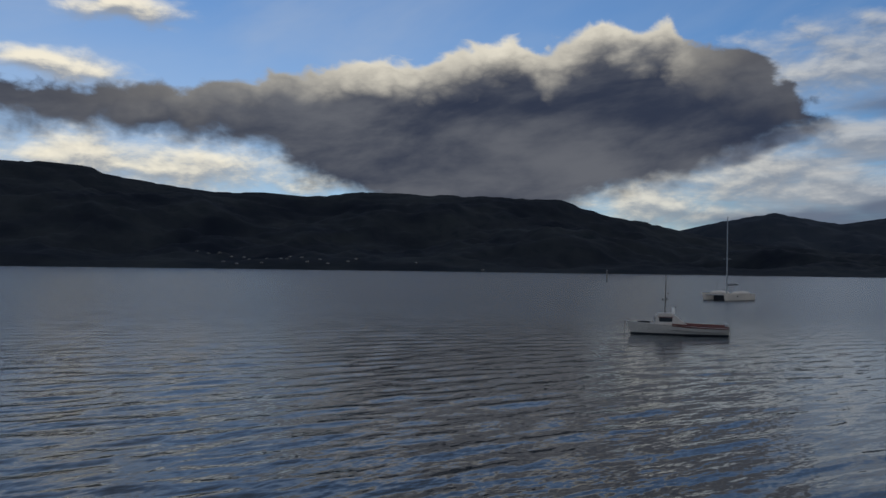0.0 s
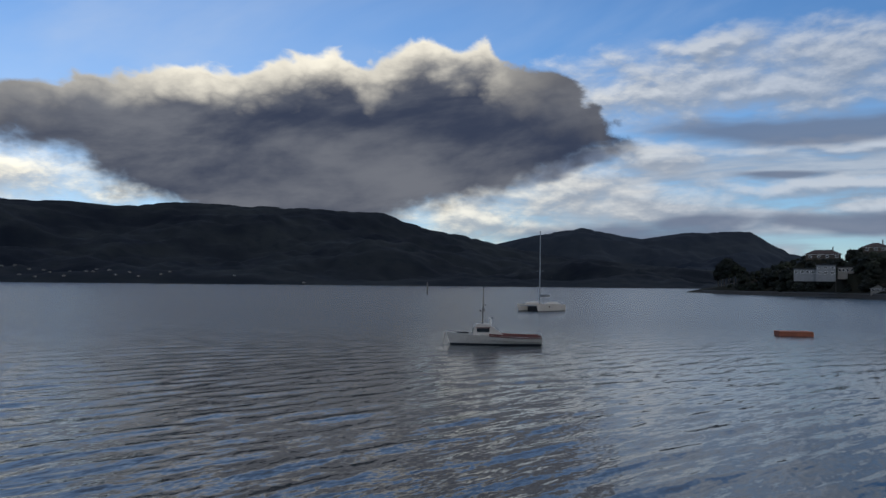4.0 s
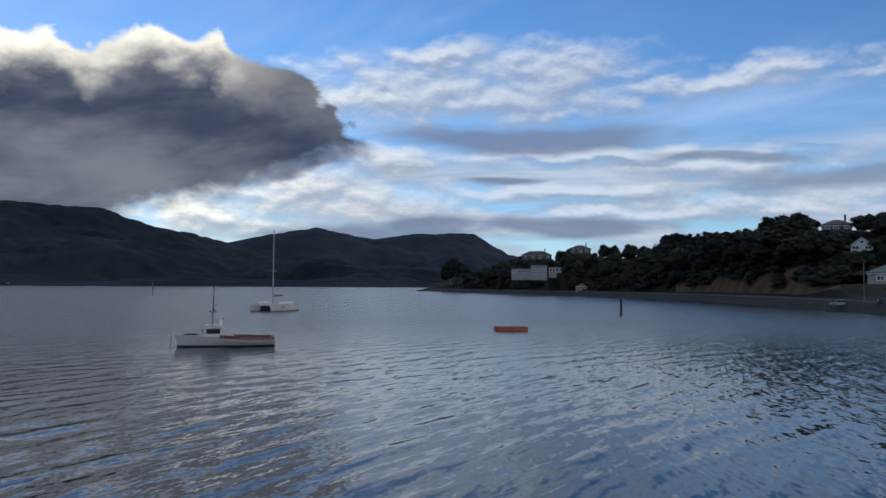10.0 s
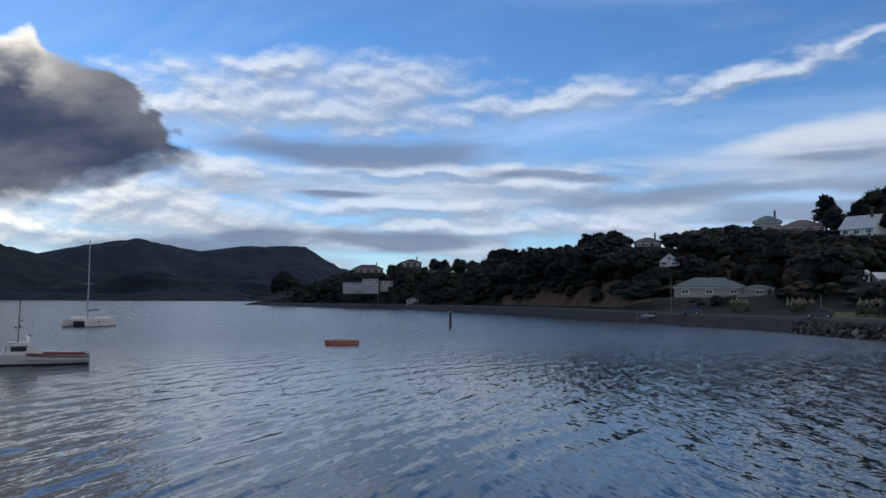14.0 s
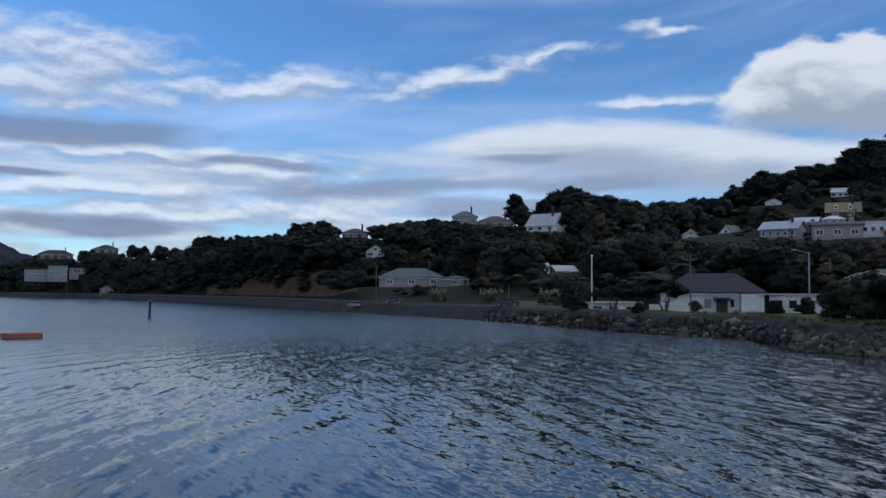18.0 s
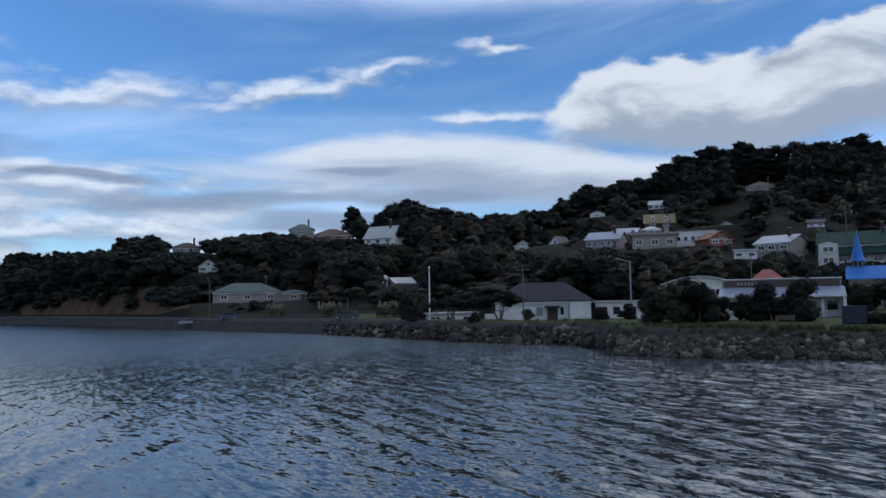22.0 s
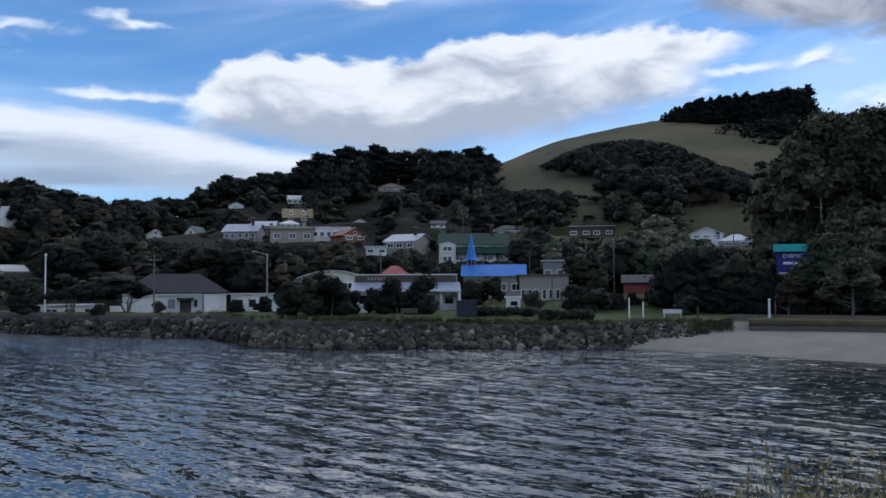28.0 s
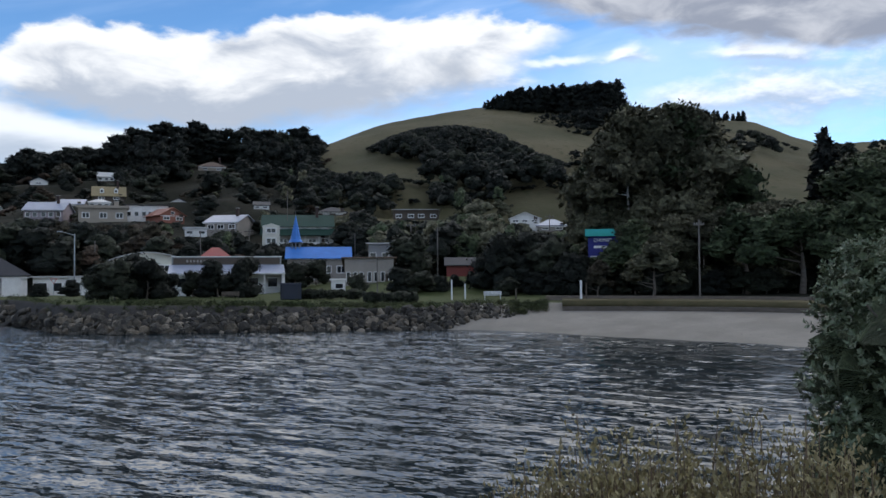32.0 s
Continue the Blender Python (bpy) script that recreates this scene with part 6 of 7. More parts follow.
post("flagpole", 63.45, 122, 7.7, 0.1, WHITEPOLE, "tall white flagpole standing by the shore road", "flagpole", "ball")
post("street_lamp", 76.93, 118, 8.2, 0.1, STEEL, "grey steel street lamp with a short arm", "street lamp", "lamp", group="street lamps")
for az, r, h, arms in ((69.8, 112, 7.2, ((6.6, 0.9),)), (78.1, 140, 8.0, ()), (87.6, 150, 9.0, ((8.6, 0.8),)), (84.5, 150, 8.0, ()), (96.1, 100, 4.4, ()), (100.2, 125, 7.5, ()), (98.4, 128, 8.4, ((8.0, 0.8),)),
                       (94.6, 160, 9.0, ()), (117.5, 85, 7.9, ((7.4, 0.5),)), (116.5, 138, 9.0, ()), (118.9, 120, 7.6, ((7.2, 0.9),)), (119.3, 121, 7.4, ()), (107.8, 150, 9.5, ((9.0, 0.8),)), (90.1, 180, 12, ()),
                       (48.9, 190, 7.5, ()), (46.7, 190, 4.0, ()), (57.9, 150, 3.4, ()), (29.4, 470, 12, ())):
    post("power_pole", az, r, h, 0.09, POLEWOOD, "grey wooden power pole in the town" if arms else "plain grey wooden pole in the town", "pole", arms=arms, group="poles")
post("marker_post", 101.15, 91, 2.1, 0.09, WHITEPOLE, "white painted marker post on the lawn", "post", "cap", group="posts")
post("marker_post", 102.05, 92, 1.6, 0.1, WHITEPOLE, "short white marker post on the lawn", "post", "cap", group="posts")
post("marker_post", 105.5, 90, 1.1, 0.09, TIMBER, "short dark timber post by the beach", "post", "cap", group="posts")
post("marker_post", 109.85, 86, 2.0, 0.13, WHITEPOLE, "white post at the top of the beach", "post", "cap", group="posts")
post("marker_post", 110.2, 87, 1.8, 0.08, TIMBER, "thin timber post at the top of the beach", "post", group="posts")
SIGNRED = paint("red_sign", (0.5, 0.05, 0.04))
gw = post("give_way_sign", 75.75, 117, 1.9, 0.04, STEEL, "white and red triangular give way sign", "sign")
bm = bmesh.new()
prism(bm, [(-0.42, 2.5), (0.42, 2.5), (0, 1.78)], -0.07, -0.05)
pl = part("plate", bm, SIGNRED, gw)
bm = bmesh.new()
prism(bm, [(-0.3, 2.43), (0.3, 2.43), (0, 1.92)], -0.085, -0.074)
part("face", bm, WHITEPOLE, pl)


def bench(az, r, mat, turn=0, label="", wide=1.8):
    ob = new("bench")
    for k in range(3):
        part("seat_slat", boxed((0, -0.05 + k * 0.14, 0.45), (wide, 0.11, 0.04)), mat, ob)
    for k in range(3):
        part("back_slat", boxed((0, 0.36 + k * 0.025, 0.58 + k * 0.13), (wide, 0.03, 0.1)), mat, ob)
    for x in (-wide * 0.43, wide * 0.43):
        part("leg", boxed((x, -0.02, 0.2), (0.07, 0.08, 0.5)), mat, ob)
        part("back_leg", boxed((x, 0.34, 0.42), (0.07, 0.07, 0.95)), mat, ob)
        part("armrest", boxed((x, 0.12, 0.66), (0.07, 0.5, 0.04)), mat, ob)
    ob.location = at(az, r)
    ob.rotation_euler = (0, 0, -radians(az + turn))
    return tagged(ob, label, "bench", "park benches")


bench(103.92, 91, WHITEPOLE, 0, "white painted slatted park bench on the lawn", 1.95)
bench(86.4, 89, TIMBER, 0, "dark weathered wooden bench on the lawn")
bench(61.5, 128, TIMBER, 0, "dark wooden bench beside the shore road", 2.2)
bn = new("rubbish_skip")
part("bin", boxed((0, 0, 0.85), (2.2, 1.4, 1.7), bevel=0.08), paint("dark_navy_steel", (0.015, 0.02, 0.035), 0.5), bn)
part("lid", boxed((0, 0.05, 1.74), (2.3, 1.5, 0.08), bevel=0.03), paint("dark_navy_lid", (0.02, 0.024, 0.04), 0.5), bn)
for x in (-0.85, 0.85):
    part("rib", boxed((x, -0.72, 0.85), (0.1, 0.06, 1.5)), paint("dark_rib", (0.02, 0.022, 0.03), 0.5), bn)
bn.location, bn.rotation_euler = at(90.32, 92), (0, 0, -radians(90.3))
tagged(bn, "dark navy steel bin on the lawn", "bin")

# cars
TYRE = material("tyre_rubber", ((0.012, 0.012, 0.012), (0.02, 0.02, 0.02)), 0.85, 5)


def car(az, r, turn, colour, label, estate=False):
    body = paint("car_paint_" + label.split()[0], colour, 0.3, 0.6)
    ob = new("car")
    L = 4.3
    bm = bmesh.new()
    prism(bm, [(-2.15, 0.35), (2.15, 0.35), (2.15, 0.75), (2.0, 0.88), (-1.3, 0.92), (-2.1, 0.8)], -0.85, 0.85)
    bmesh.ops.bevel(bm, geom=list(bm.edges), offset=0.06, segments=2, affect="EDGES")
    b = part("body", bm, body, ob)
    bm = bmesh.new()
    prism(bm, [(-1.15, 0.9), (1.95 if estate else 1.55, 0.9), (1.75 if estate else 0.95, 1.42), (-0.45, 1.42)], -0.72, 0.72)
    bmesh.ops.bevel(bm, geom=list(bm.edges), offset=0.05, segments=2, affect="EDGES")
    part("cabin", bm, body, ob)
    for s in (-1, 1):
        bm = bmesh.new()
        prism(bm, [(-0.92, 0.95), (1.4, 0.95), (1.0, 1.34), (-0.42, 1.34)], s * 0.735 - 0.008, s * 0.735 + 0.008)
        part("side_window", bm, GLASS, ob)
        for x in (-1.35, 1.3):
            w = part("wheel", rod(bmesh.new(), (x, s * 0.66, 0.31), (x, s * 0.88, 0.31), 0.31, None, 14), TYRE, ob)
            part("rim", rod(bmesh.new(), (x, s * 0.86, 0.31), (x, s * 0.895, 0.31), 0.19, None, 10), STEEL, w)
    for y in (-0.62, 0.62):
        part("headlight", boxed((-2.13, y, 0.66), (0.06, 0.3, 0.14), bevel=0.02), FRAME, ob)
        part("tail_light", boxed((2.14, y, 0.7), (0.05, 0.26, 0.14), bevel=0.02), SIGNRED, ob)
    ob.location = at(az, r, 0.12)
    ob.rotation_euler = (0, 0, -radians(az + turn))
    return tagged(ob, label, "car", "parked cars")


car(50.1, 176.5, 4, (0.02, 0.03, 0.08), "dark blue car parked on the shore road")
car(57.8, 143, 6, (0.02, 0.02, 0.022), "black car parked on the shore road", True)
car(47.6, 192, 0, (0.25, 0.25, 0.26), "silver car parked on the shore road")

# ---- boats ----
HULLWHITE = paint("white_boat_paint", (0.56, 0.51, 0.45), 0.45)
BOOT = paint("dark_antifouling_and_shade", (0.02, 0.022, 0.028), 0.6)
REDBROWN = paint("red_brown_rail_paint", (0.13, 0.04, 0.032), 0.5)
DECK = paint("grey_deck_paint", (0.22, 0.2, 0.19))
GREYCANVAS = paint("grey_canvas", (0.16, 0.17, 0.19), 0.9)


def hull(length, beam, sheer0, sheer1, draft, n=18, flat=0.7, z_from=-9.0, z_to=9.0):
    """Half-sections along a hull, bow at -x; sheer0 bow height, sheer1 stern height. Cut between two levels."""
    rows = []
    for i in range(n + 1):
        u = i / n
        x = -length / 2 + length * u
        w = beam / 2 * min(1.0, math.sin(min(u / 0.62, 1.0) * math.pi / 2) ** 0.72 + 0.02) * (1 - 0.12 * max(0, u - 0.7) / 0.3)
        sh = sheer1 + (sheer0 - sheer1) * (1 - u) ** 1.8
        row = []
        for k in range(9):
            v = k / 8
            z = -draft * (1 - u * 0.3) + (sh + draft * (1 - u * 0.3)) * v
            z = min(max(z, z_from), min(z_to, sh))
            vv = (z + draft) / (sh + draft)
            row.append((x - (0.55 * (1 - u) ** 3) * max(0, vv - 0.3) * length * 0.13, w * max(0.0, vv) ** (0.5 * flat), z))
        rows.append(row)
    verts, faces = [], []
    for row in rows:
        verts += [(x, -y, z) for x, y, z in row] + [(x, y, z) for x, y, z in row[::-1]]
    m = 18
    for i in range(n):
        for k in range(m - 1):
            faces.append((i * m + k, i * m + k + 1, i * m + m + k + 1, i * m + m + k))
    bm = bmesh.new()
    vs = [bm.verts.new(v) for v in verts]
    for f in faces:
        try:
            bm.faces.new([vs[j] for j in f])
        except ValueError:
            pass
    bm.faces.new([vs[n * m + k] for k in range(m)])
    bmesh.ops.remove_doubles(bm, verts=bm.verts, dist=0.004)
    bmesh.ops.recalc_face_normals(bm, faces=bm.faces)
    return bm


def deck(length, beam, sheer0, sheer1, drop, u0=0.02, u1=0.99, n=16, shrink=0.97):
    bm = bmesh.new()
    left, right = [], []
    for i in range(n + 1):
        u = u0 + (u1 - u0) * i / n
        x = -length / 2 + length * u - (0.55 * (1 - u) ** 3) * 0.7 * length * 0.13
        w = beam / 2 * min(1.0, math.sin(min(u / 0.62, 1.0) * math.pi / 2) ** 0.72 + 0.02) * (1 - 0.12 * max(0, u - 0.7) / 0.3) * shrink
        z = sheer1 + (sheer0 - sheer1) * (1 - u) ** 1.8 - drop
        left.append(bm.verts.new((x, -w, z)))
        right.append(bm.verts.new((x, w, z)))
    for i in range(n):
        bm.faces.new((left[i], left[i + 1], right[i + 1], right[i]))
    bmesh.ops.solidify(bm, geom=bm.faces[:], thickness=0.05)
    return bm


def rail(points, radius, bm=None):
    bm = bm or bmesh.new()
    for a, b in zip(points, points[1:]):
        rod(bm, a, b, radius, None, 6)
    return bm


def fishing_boat():
    ob = new("fishing_boat")
    L, Bm = 7.5, 2.5
    part("hull", hull(L, Bm, 1.02, 0.62, 0.5, z_from=0.13), HULLWHITE, ob)
    part("bottom", hull(L, Bm, 1.02, 0.62, 0.5, z_to=0.125), BOOT, ob, "dark antifouling band at the waterline")
    part("deck", deck(L, Bm, 1.02, 0.62, 0.06, 0.03, 0.45), DECK, ob)
    part("cockpit_floor", deck(L, Bm, 1.02, 0.62, 0.34, 0.42, 0.985), DECK, ob)
    for s in (-1, 1):
        pts = []
        for i in range(13):
            u = 0.42 + 0.57 * i / 12
            w = Bm / 2 * min(1.0, math.sin(min(u / 0.62, 1.0) * math.pi / 2) ** 0.72) * (1 - 0.12 * max(0, u - 0.7) / 0.3)
            pts.append((-L / 2 + L * u, s * (w + 0.01), 0.6 + 0.4 * (1 - u) ** 1.8))
        part("rubbing_strake", rail(pts, 0.045), REDBROWN, ob)
        part("coaming", rail([(x, y * 0.97, z + 0.13) for x, y, z in pts], 0.07), REDBROWN, ob, "red-brown coaming along the cockpit")
    # wheelhouse with raked after side
    bm = bmesh.new()
    prism(bm, [(-1.95, 0.75), (0.75, 0.75), (0.42, 0.95), (-0.3, 1.52), (-0.62, 1.68), (-1.55, 1.62), (-1.85, 1.5)], -0.8, 0.8)
    bmesh.ops.bevel(bm, geom=list(bm.edges), offset=0.07, segments=2, affect="EDGES")
    cb = part("wheelhouse", bm, HULLWHITE, ob)
    for s in (-1, 1):
        part("side_window", boxed((-1.08, s * 0.805, 1.22), (1.05, 0.03, 0.34), bevel=0.01), GLASS, cb)
        part("window_trim", boxed((-1.08, s * 0.798, 1.43), (1.2, 0.035, 0.06)), REDBROWN, cb)
    part("front_window", boxed((-1.9, 0, 1.25), (0.05, 1.1, 0.34), bevel=0.01), GLASS, cb)
    part("roof_edge", boxed((-1.05, 0, 1.69), (1.25, 1.5, 0.05), bevel=0.02), HULLWHITE, cb)
    part("hatch", boxed((-0.45, 0.1, 1.92), (0.2, 0.5, 0.5), bevel=0.03), FRAME, ob)
    part("hatch_lamp", boxed((-0.28, 0.1, 2.2), (0.18, 0.18, 0.1), bevel=0.03), BOOT, ob)
    mast = part("mast", rod(bmesh.new(), (-1.1, 0, 1.6), (-1.02, 0, 4.75), 0.055, 0.035, 8), POLEWOOD, ob)
    part("spreader", rod(bmesh.new(), (-1.35, 0, 2.75), (-0.8, 0, 2.78), 0.03, None, 6), POLEWOOD, mast)
    for x, z in ((-1.3, 2.84), (-0.86, 3.3), (-0.95, 2.9)):
        bm = bmesh.new()
        bmesh.ops.create_uvsphere(bm, u_segments=8, v_segments=6, radius=0.07, matrix=Matrix.Translation((x, 0, z)))
        part("mast_light", bm, BOOT, mast)
    part("masthead", boxed((-1.02, 0, 4.78), (0.14, 0.1, 0.08)), BOOT, mast)
    part("bow_rope", rail([(-4.22, 0, 0.98), (-4.3, 0, 0.5), (-4.35, 0, -0.1)], 0.025), POLEWOOD, ob)
    part("foredeck_gear", boxed((-2.75, 0, 0.98), (1.0, 0.6, 0.12), bevel=0.04), BOOT, ob)
    part("stern_rail", rail([(3.68, -1.0, 0.6), (3.72, -1.0, 0.95), (3.72, 1.0, 0.95), (3.68, 1.0, 0.6)], 0.02), STEEL, ob)
    part("stern_rope", rail([(3.76, -1.02, 0.7), (3.82, -1.05, 0.1), (3.84, -1.05, -0.1)], 0.02), POLEWOOD, ob)
    ob.location = polar(8.0, 70.6, 0)
    ob.rotation_euler = (0, 0, -radians(8.0 - 4))
    return tagged(ob, "white wooden fishing boat with red-brown rails, moored", "boat", "moored boats")


fishing_boat()


def catamaran():
    ob = new("catamaran")
    L, W = 9.0, 1.2
    for s in (-1, 1):
        h = part("hull", hull(L, W, 1.4, 1.2, 0.45, flat=0.5, z_from=0.1), HULLWHITE, ob)
        h.location = (0, s * 2.2, 0)
        b = part("hull_bottom", hull(L, W, 1.4, 1.2, 0.45, flat=0.5, z_to=0.095), BOOT, h)
        d = part("deck", deck(L, W, 1.4, 1.2, 0.02), HULLWHITE, h)
        part("porthole", boxed((-1.4, -0.6 if s < 0 else 0.6, 0.85), (0.5, 0.04, 0.18), bevel=0.02), GLASS, h)
        cab = bmesh.new()
        bmesh.ops.create_uvsphere(cab, u_segments=14, v_segments=8, radius=1.0)
        bmesh.ops.scale(cab, vec=(2.9, 0.62, 0.42), verts=cab.verts)
        bmesh.ops.translate(cab, vec=(0.6, 0, 1.35), verts=cab.verts)
        part("coachroof", cab, HULLWHITE, h)
    part("bridge_deck", boxed((0.9, 0, 0.72), (5.0, 3.6, 0.35), bevel=0.08), HULLWHITE, ob)
    # dark box in place of the shaded opening between the hulls
    part("bridge_front", boxed((-1.75, 0, 0.55), (0.3, 3.6, 1.0), bevel=0.05), BOOT, ob, "front of the bridge deck, coloured dark for the shade between the hulls")
    part("fore_beam", rod(bmesh.new(), (-4.1, -2.2, 1.05), (-4.1, 2.2, 1.05), 0.08, None, 8), STEEL, ob)
    bm = bmesh.new()
    for k in range(9):
        rod(bm, (-4.0 + k * 0.27, -1.7, 0.98), (-4.0 + k * 0.27, 1.7, 0.98), 0.015, None, 4)
    for k in range(9):
        rod(bm, (-4.0, -1.7 + k * 0.42, 0.98), (-1.8, -1.7 + k * 0.42, 0.98), 0.015, None, 4)
    part("trampoline", bm, BOOT, ob)
    mast = part("mast", rod(bmesh.new(), (-0.5, 0, 0.9), (-0.35, 0, 15.2), 0.13, 0.08, 8), STEEL, ob)
    part("boom", rod(bmesh.new(), (-0.4, 0, 2.7), (3.2, 0, 2.8), 0.09, None, 8), STEEL, ob)
    part("sail_cover", rod(bmesh.new(), (-0.2, 0, 2.9), (2.9, 0, 2.95), 0.2, 0.12, 8), GREYCANVAS, ob)
    for end in ((-4.1, 0, 1.1), (-0.6, -2.3, 1.1), (-0.6, 2.3, 1.1), (3.8, -1.8, 1.1), (3.8, 1.8, 1.1)):
        part("stay", rod(bmesh.new(), (-0.37, 0, 13.6), end, 0.009, None, 4), BOOT, mast)
    part("spreader", rod(bmesh.new(), (-0.45, -0.8, 7.6), (-0.45, 0.8, 7.6), 0.03, None, 6), STEEL, mast)
    part("masthead_gear", boxed((-0.3, 0, 15.3), (0.3, 0.06, 0.12)), STEEL, mast)
    for s in (-1, 1):
        bm = bmesh.new()
        for k in range(5):
            x = -3.8 + 1.9 * k
            rod(bm, (x, s * 2.6, 1.1), (x, s * 2.6, 1.75), 0.015, None, 5)
        rod(bm, (-3.8, s * 2.6, 1.74), (3.8, s * 2.6, 1.74), 0.01, None, 4)
        part("lifeline", bm, STEEL, ob)
    ob.location = polar(11.05, 163.5, 0)
    ob.rotation_euler = (0, 0, -radians(11.0) + radians(57))
    return tagged(ob, "white cruising catamaran with tall bare mast, moored", "boat", "moored boats")


catamaran()

ORANGE = material("orange_painted_planks", ((0.24, 0.075, 0.04), (0.33, 0.11, 0.055), (0.15, 0.055, 0.035)), 0.8, 1.0, bump=0.01, per_piece=0.25)
rf = new("swimming_raft")
for k in range(3):
    part("side_board", boxed((0, -1.25, 0.1 + 0.21 * k), (3.5, 0.06, 0.2), bevel=0.01), ORANGE, rf)
    part("end_board", boxed((-1.75, 0, 0.1 + 0.21 * k), (0.06, 2.5, 0.2), bevel=0.01), ORANGE, rf)
    part("end_board", boxed((1.75, 0, 0.1 + 0.21 * k), (0.06, 2.5, 0.2), bevel=0.01), ORANGE, rf)
    part("side_board", boxed((0, 1.25, 0.1 + 0.21 * k), (3.5, 0.06, 0.2), bevel=0.01), ORANGE, rf)
for k in range(12):
    part("deck_plank", boxed((-1.6 + k * 0.29, 0, 0.65), (0.26, 2.55, 0.04)), ORANGE, rf)
part("float", boxed((0, 0, 0.05), (3.3, 2.3, 0.5)), BOOT, rf)
part("mooring_line", rail([(-1.8, -0.2, 0.25), (-3.2, -0.4, 0.04), (-4.4, -0.5, -0.1)], 0.02), POLEWOOD, rf)
rf.location, rf.rotation_euler = polar(26.97, 94.5, -0.16), (0, 0, -radians(27) + radians(14))
rf.scale = (0.94, 0.94, 0.94)
tagged(rf, "low orange-painted wooden swimming raft, afloat", "raft")


def pile(az, r, h, rad, label, mark=False):
    ob = new("mooring_pile")
    part("shaft", rod(bmesh.new(), (0, 0, -2), (0.05, 0, h), rad, rad * 0.9, 10), BOOT if not mark else POLEWOOD, ob)
    part("cap", rod(bmesh.new(), (0.05, 0, h), (0.05, 0, h + 0.12), rad * 1.05, rad * 0.4, 10), STEEL, ob)
    if mark:
        part("day_mark", boxed((0.05, 0, h - 0.5), (0.9, 0.1, 0.8)), BOOT, ob)
    ob.location = polar(az, r, 0)
    ob.rotation_euler = (0, 0, -radians(az))
    tagged(ob, label, "pile", "channel piles")


pile(34.27, 155, 2.85, 0.24, "dark wooden pile standing in the water")
pile(3.34, 430, 5.5, 0.3, "distant channel beacon pile with square mark", True)

# ---- houses of the far shore ----
far_rng = np.random.default_rng(21)
cot = new("cottage")
part("wall", wall_body(8, 8, 3.0, "y", 1.8, 4), paint("dim_far_weatherboard", (0.13, 0.12, 0.11)), cot)
part("roof", roof_mesh("gable_y", 8, 8, 3.0, 1.8), PAINT["SLATE"], cot)
window(cot, -2, 1.6, 1.6, 1.3)
window(cot, 2, 1.6, 1.6, 1.3)
tagged(cot, "small dim cottage on the far shore", "house", "far shore cottages")
FAR_HOME = [(-22.5 + 0.9 * k + far_rng.uniform(-0.3, 0.3), far_rng.uniform(0.02, 0.09)) for k in range(11)] + [(far_rng.uniform(-16, 9), far_rng.uniform(0.01, 0.07)) for k in range(2)] + \
           [(-24 + 0.75 * k, 0.2 - 0.012 * k + far_rng.uniform(-0.02, 0.02)) for k in range(10)]
bpy.context.view_layer.update()
deps = bpy.context.evaluated_depsgraph_get()
first = True
far_ob = bpy.data.objects["far_hills"]
for az, u in FAR_HOME:
    p = polar(az, 1850 + 1150 * u + 8)
    hit, loc, nor, idx = far_ob.ray_cast(Vector((p.x, p.y, 900)), Vector((0, 0, -1)))
    if not hit:
        continue
    m = Matrix.LocRotScale(Vector((p.x, p.y, max(loc.z, 0.5) + 0.3)), Euler((0, 0, -radians(az) + far_rng.uniform(-0.6, 0.6))), Vector((0.75, 0.75, 0.7)))
    if first:
        cot.matrix_basis = m
        first = False
    else:
        copy_thing(cot, m @ Matrix.Diagonal((1 / 0.75, 1 / 0.75, 1 / 0.7, 1)))

# ---- the near bank, scrub and the near bush ----
EARTH = material("earth_bank", ((0.07, 0.06, 0.04), (0.1, 0.09, 0.05), (0.06, 0.07, 0.03)), 0.95, 0.8, bump=0.05, grain=8)


def bank_edge(az):
    return float(np.interp(az, (-180, -90, -60, 85, 108, 118, 150, 180), (40, 20, 2.6, 2.6, 4.2, 6.5, 14, 40)))


bv = []
for az in np.arange(-180, 180, 4.0):
    e = bank_edge(az)
    for q, z in ((0.0, 3.3), (e * 0.5, 3.3), (e, 3.2), (e + 1.2, 2.4), (e + 3.5, 0.4), (e + 5, -0.6)):
        p = polar(az, q, z + 0.06 * fbm(q * math.sin(az), q, 1.0, 2))
        bv.append(p)
n = len(bv) // 6
bf = [(i * 6 + k, ((i + 1) % n) * 6 + k, ((i + 1) % n) * 6 + k + 1, i * 6 + k + 1) for i in range(n) for k in range(5)]
ob = from_arrays("bank", bv, bf, EARTH, smooth=True)
bpy.context.view_layer.update()
tagged(ob, "grassy earth bank above the water", "ground", kind="structure")

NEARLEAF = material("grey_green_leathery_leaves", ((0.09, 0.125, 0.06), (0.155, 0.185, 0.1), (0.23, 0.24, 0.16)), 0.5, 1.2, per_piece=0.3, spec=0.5)


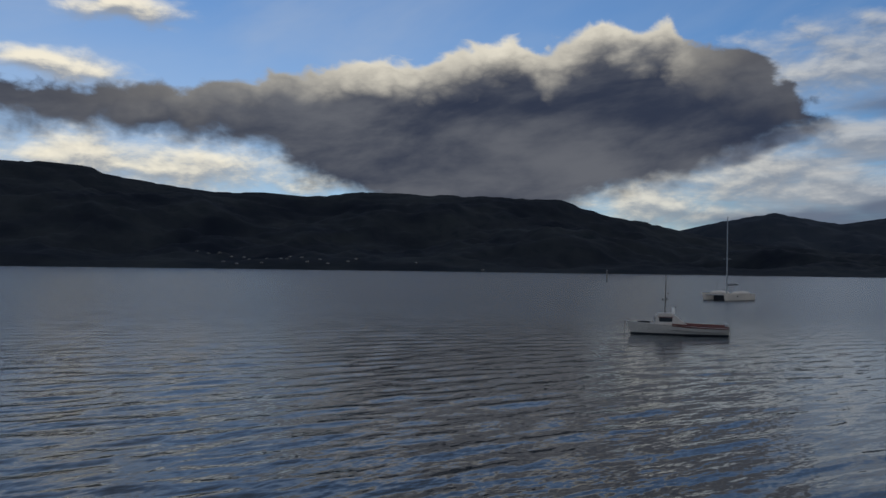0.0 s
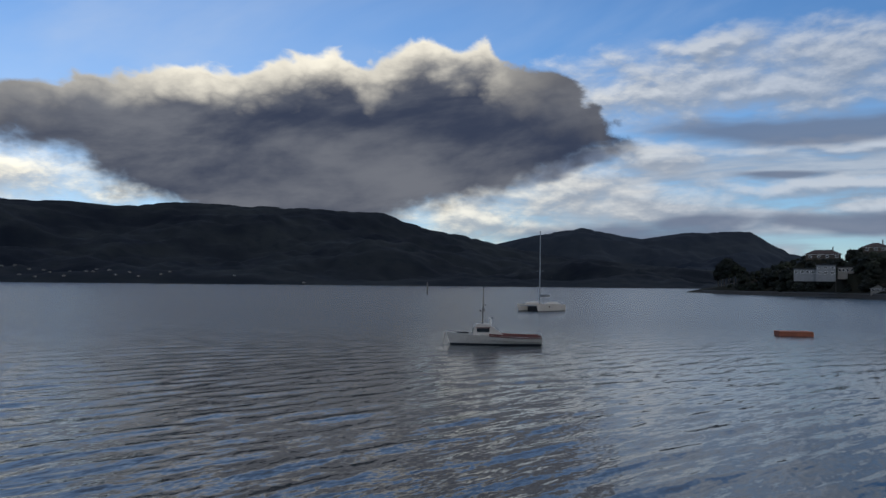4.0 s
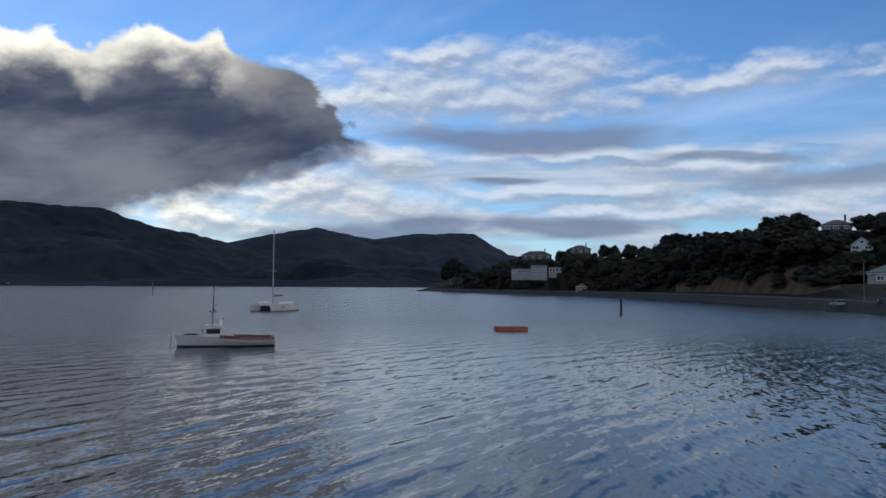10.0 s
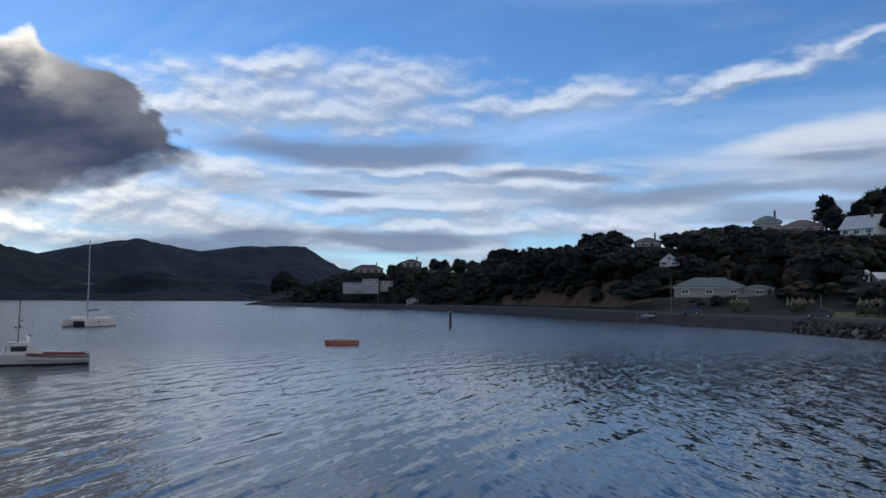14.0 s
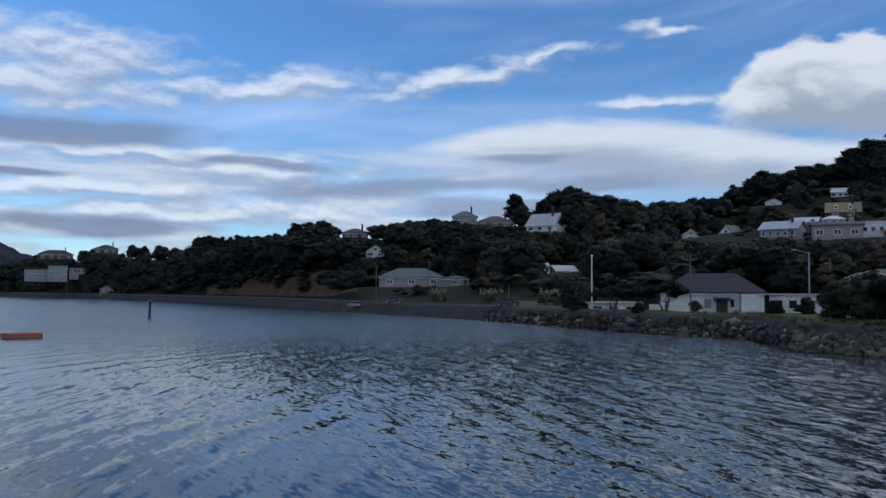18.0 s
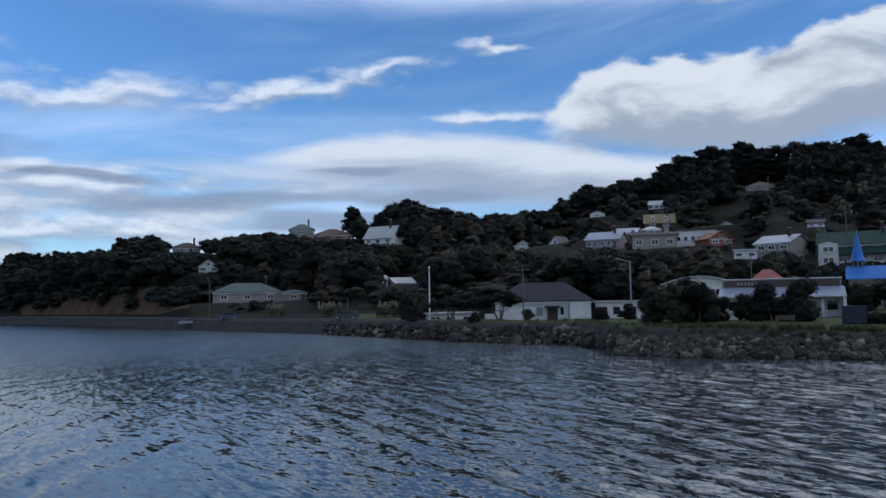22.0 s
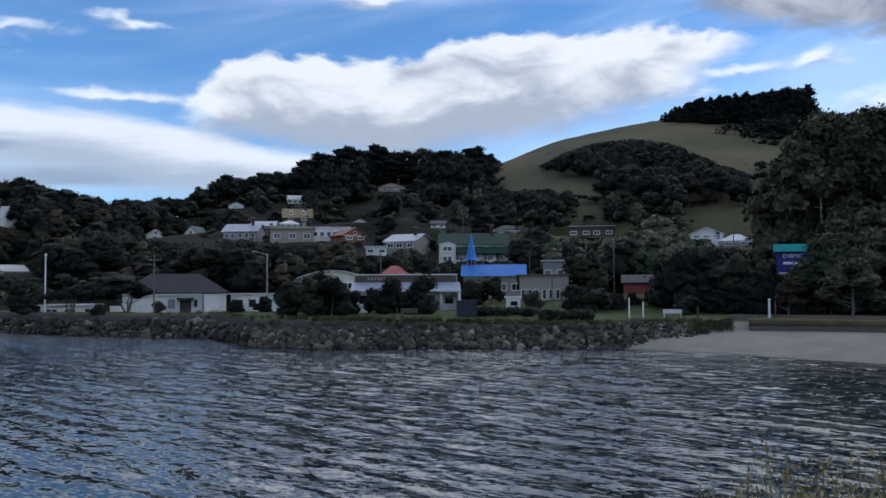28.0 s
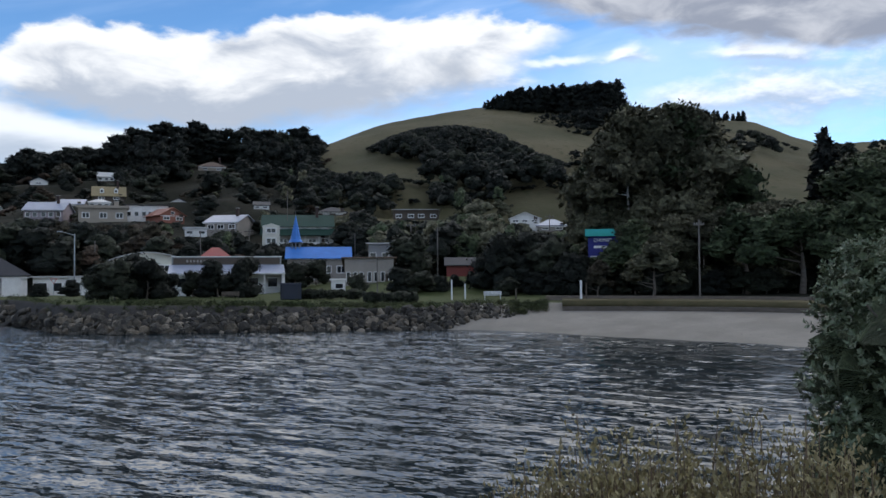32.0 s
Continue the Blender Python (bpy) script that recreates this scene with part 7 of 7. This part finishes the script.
def rosette_leaves(rng, tips, ways, per, length, width):
    """Whorls of oval leaves at twig ends; each leaf folded along its midrib."""
    n = len(tips)
    P = np.repeat(np.array(tips), per, axis=0)
    D = np.repeat(np.array(ways), per, axis=0)
    k = n * per
    side = rng.normal(size=(k, 3))
    side -= (side * D).sum(1)[:, None] * D
    side /= np.linalg.norm(side, axis=1)[:, None]
    t = side * rng.uniform(0.6, 1.0, (k, 1)) + D * rng.uniform(0.25, 0.9, (k, 1))
    t /= np.linalg.norm(t, axis=1)[:, None]
    s = np.cross(t, D)
    s /= np.linalg.norm(s, axis=1)[:, None] + 1e-9
    up = np.cross(s, t)
    ln = length * rng.uniform(0.7, 1.2, (k, 1))
    w = width * rng.uniform(0.8, 1.2, (k, 1))
    base = P - D * rng.uniform(0, 0.05, (k, 1))
    v = np.stack([base, base + t * ln * 0.45 + s * w * 0.5 + up * w * 0.12, base + t * ln * 0.8 + s * w * 0.36 + up * w * 0.08, base + t * ln - up * ln * 0.08,
                  base + t * ln * 0.8 - s * w * 0.36 + up * w * 0.08, base + t * ln * 0.45 - s * w * 0.5 + up * w * 0.12], 1)
    i = np.arange(k)[:, None] * 6
    f = np.concatenate([i + np.array([[0, 1, 2, 3]]), i + np.array([[0, 3, 4, 5]])])
    return v.reshape(-1, 3), f


def near_bush():
    rng = np.random.default_rng(61)
    ob = new("leafy_bush")
    lob = [(0, 0, 1.75, 1.15, 0.85), (-0.5, -0.1, 1.35, 0.72, 0.7), (-0.62, 0.1, 0.6, 0.62, 0.6), (-0.2, -0.3, 0.8, 0.95, 0.7), (0.5, -0.2, 2.25, 0.8, 0.6), (0.7, 0, 1.2, 1.0, 0.9), (-0.6, 0.2, 2.05, 0.55, 0.5)]
    tips, ways = [], []
    for x, y, z, rx, rz in lob:
        for _ in range(880):
            d = rng.normal(size=3)
            d /= np.linalg.norm(d)
            q = rng.uniform(0.72, 1.06)
            tips.append((x + d[0] * rx * q, y + d[1] * rx * q, z + d[2] * rz * q))
            w = d + np.array((0, 0, 0.5)) + 0.3 * rng.normal(size=3)
            ways.append(w / np.linalg.norm(w))
    v, f = rosette_leaves(rng, tips, ways, 12, 0.047, 0.019)
    from_arrays("foliage", v, f, NEARLEAF, ob)
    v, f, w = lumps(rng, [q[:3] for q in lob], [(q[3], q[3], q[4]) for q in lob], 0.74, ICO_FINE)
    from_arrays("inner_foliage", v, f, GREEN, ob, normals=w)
    bm = bmesh.new()
    for x, y, z, rx, rz in lob:
        rod(bm, (0.1 * x, 0, -1.2), (x * 0.6, y * 0.6, z * 0.6), 0.05, 0.035, 6)
        for _ in range(9):
            d = Vector(rng.normal(size=3)).normalized()
            rod(bm, (x * 0.6, y * 0.6, z * 0.6), (x + d.x * rx * 0.9, y + d.y * rx * 0.9, z + d.z * rz * 0.9), 0.02, 0.006, 5)
    part("branchwork", bm, BARK, ob)
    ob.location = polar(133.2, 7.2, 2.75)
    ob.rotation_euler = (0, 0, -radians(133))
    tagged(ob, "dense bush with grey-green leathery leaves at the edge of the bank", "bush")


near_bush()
SCRUBLEAF = material("olive_scrub_leaves", ((0.17, 0.14, 0.058), (0.27, 0.22, 0.105), (0.37, 0.31, 0.18)), 0.6, 2.0, per_piece=0.5, spec=0.3)
TWIG = material("brown_twigs", ((0.09, 0.06, 0.04), (0.15, 0.1, 0.06)), 0.9, 4)


def scrub(az, r, top, spread, seed, stems=140):
    """A clump of upright leafy stems that end at a given height."""
    rng = np.random.default_rng(seed)
    ob = new("scrub")
    z0 = 2.3
    verts, faces = [], []
    bm = bmesh.new()
    for k in range(stems):
        a = rng.uniform(0, 6.28)
        q = spread * math.sqrt(rng.uniform(0, 1))
        x, y = q * math.cos(a), q * math.sin(a)
        h = (top + 0.1 - z0) * (1 - 0.45 * (q / spread) ** 2) * rng.uniform(0.6, 1.0)
        lean = Vector((x * 0.25 + rng.normal() * 0.12, y * 0.25 + rng.normal() * 0.12, h))
        rod(bm, (x, y, 0), Vector((x, y, 0)) + lean, 0.009, 0.003, 4)
        n = 110
        f = rng.uniform(0.25, 1.02, n)
        P = np.array((x, y, 0)) + f[:, None] * np.array(lean) + rng.normal(size=(n, 3)) * 0.075 * (1.25 - 0.7 * f[:, None])
        D = np.array(lean) / lean.length + rng.normal(size=(n, 3)) * 0.55
        D /= np.linalg.norm(D, axis=1)[:, None]
        S = np.cross(D, rng.normal(size=(n, 3)))
        S /= np.linalg.norm(S, axis=1)[:, None]
        ln = rng.uniform(0.026, 0.055, (n, 1))
        v = np.stack([P, P + D * ln * 0.5 + S * ln * 0.22, P + D * ln, P + D * ln * 0.5 - S * ln * 0.22], 1).reshape(-1, 3)
        faces.append(np.arange(n * 4).reshape(n, 4) + sum(len(q2) for q2 in verts))
        verts.append(v)
    from_arrays("foliage", np.concatenate(verts), np.concatenate(faces), SCRUBLEAF, ob)
    part("stalk_tangle", bm, TWIG, ob)
    ob.location = polar(az, r, z0)
    return tagged(ob, "olive-brown coastal scrub with wiry leafy stems", "shrub", "scrub on the bank")


for i, (az, r, top, spread) in enumerate(((107.5, 5.6, 3.66, 0.4), (109.5, 5.4, 3.8, 0.45), (112.0, 5.5, 4.02, 0.45), (114.5, 5.3, 4.12, 0.42), (117.0, 5.5, 4.02, 0.45), (119.5, 5.2, 3.98, 0.45),
                                          (121.8, 5.4, 4.16, 0.4), (124.3, 5.2, 4.02, 0.45), (127.0, 5.1, 4.0, 0.5), (111.0, 4.7, 3.72, 0.45), (116.0, 4.6, 3.8, 0.5), (121.0, 4.5, 3.78, 0.5), (126.0, 4.5, 3.8, 0.5), (131.0, 4.8, 3.95, 0.6))):
    scrub(az, r, top, spread * 1.3, 200 + i)
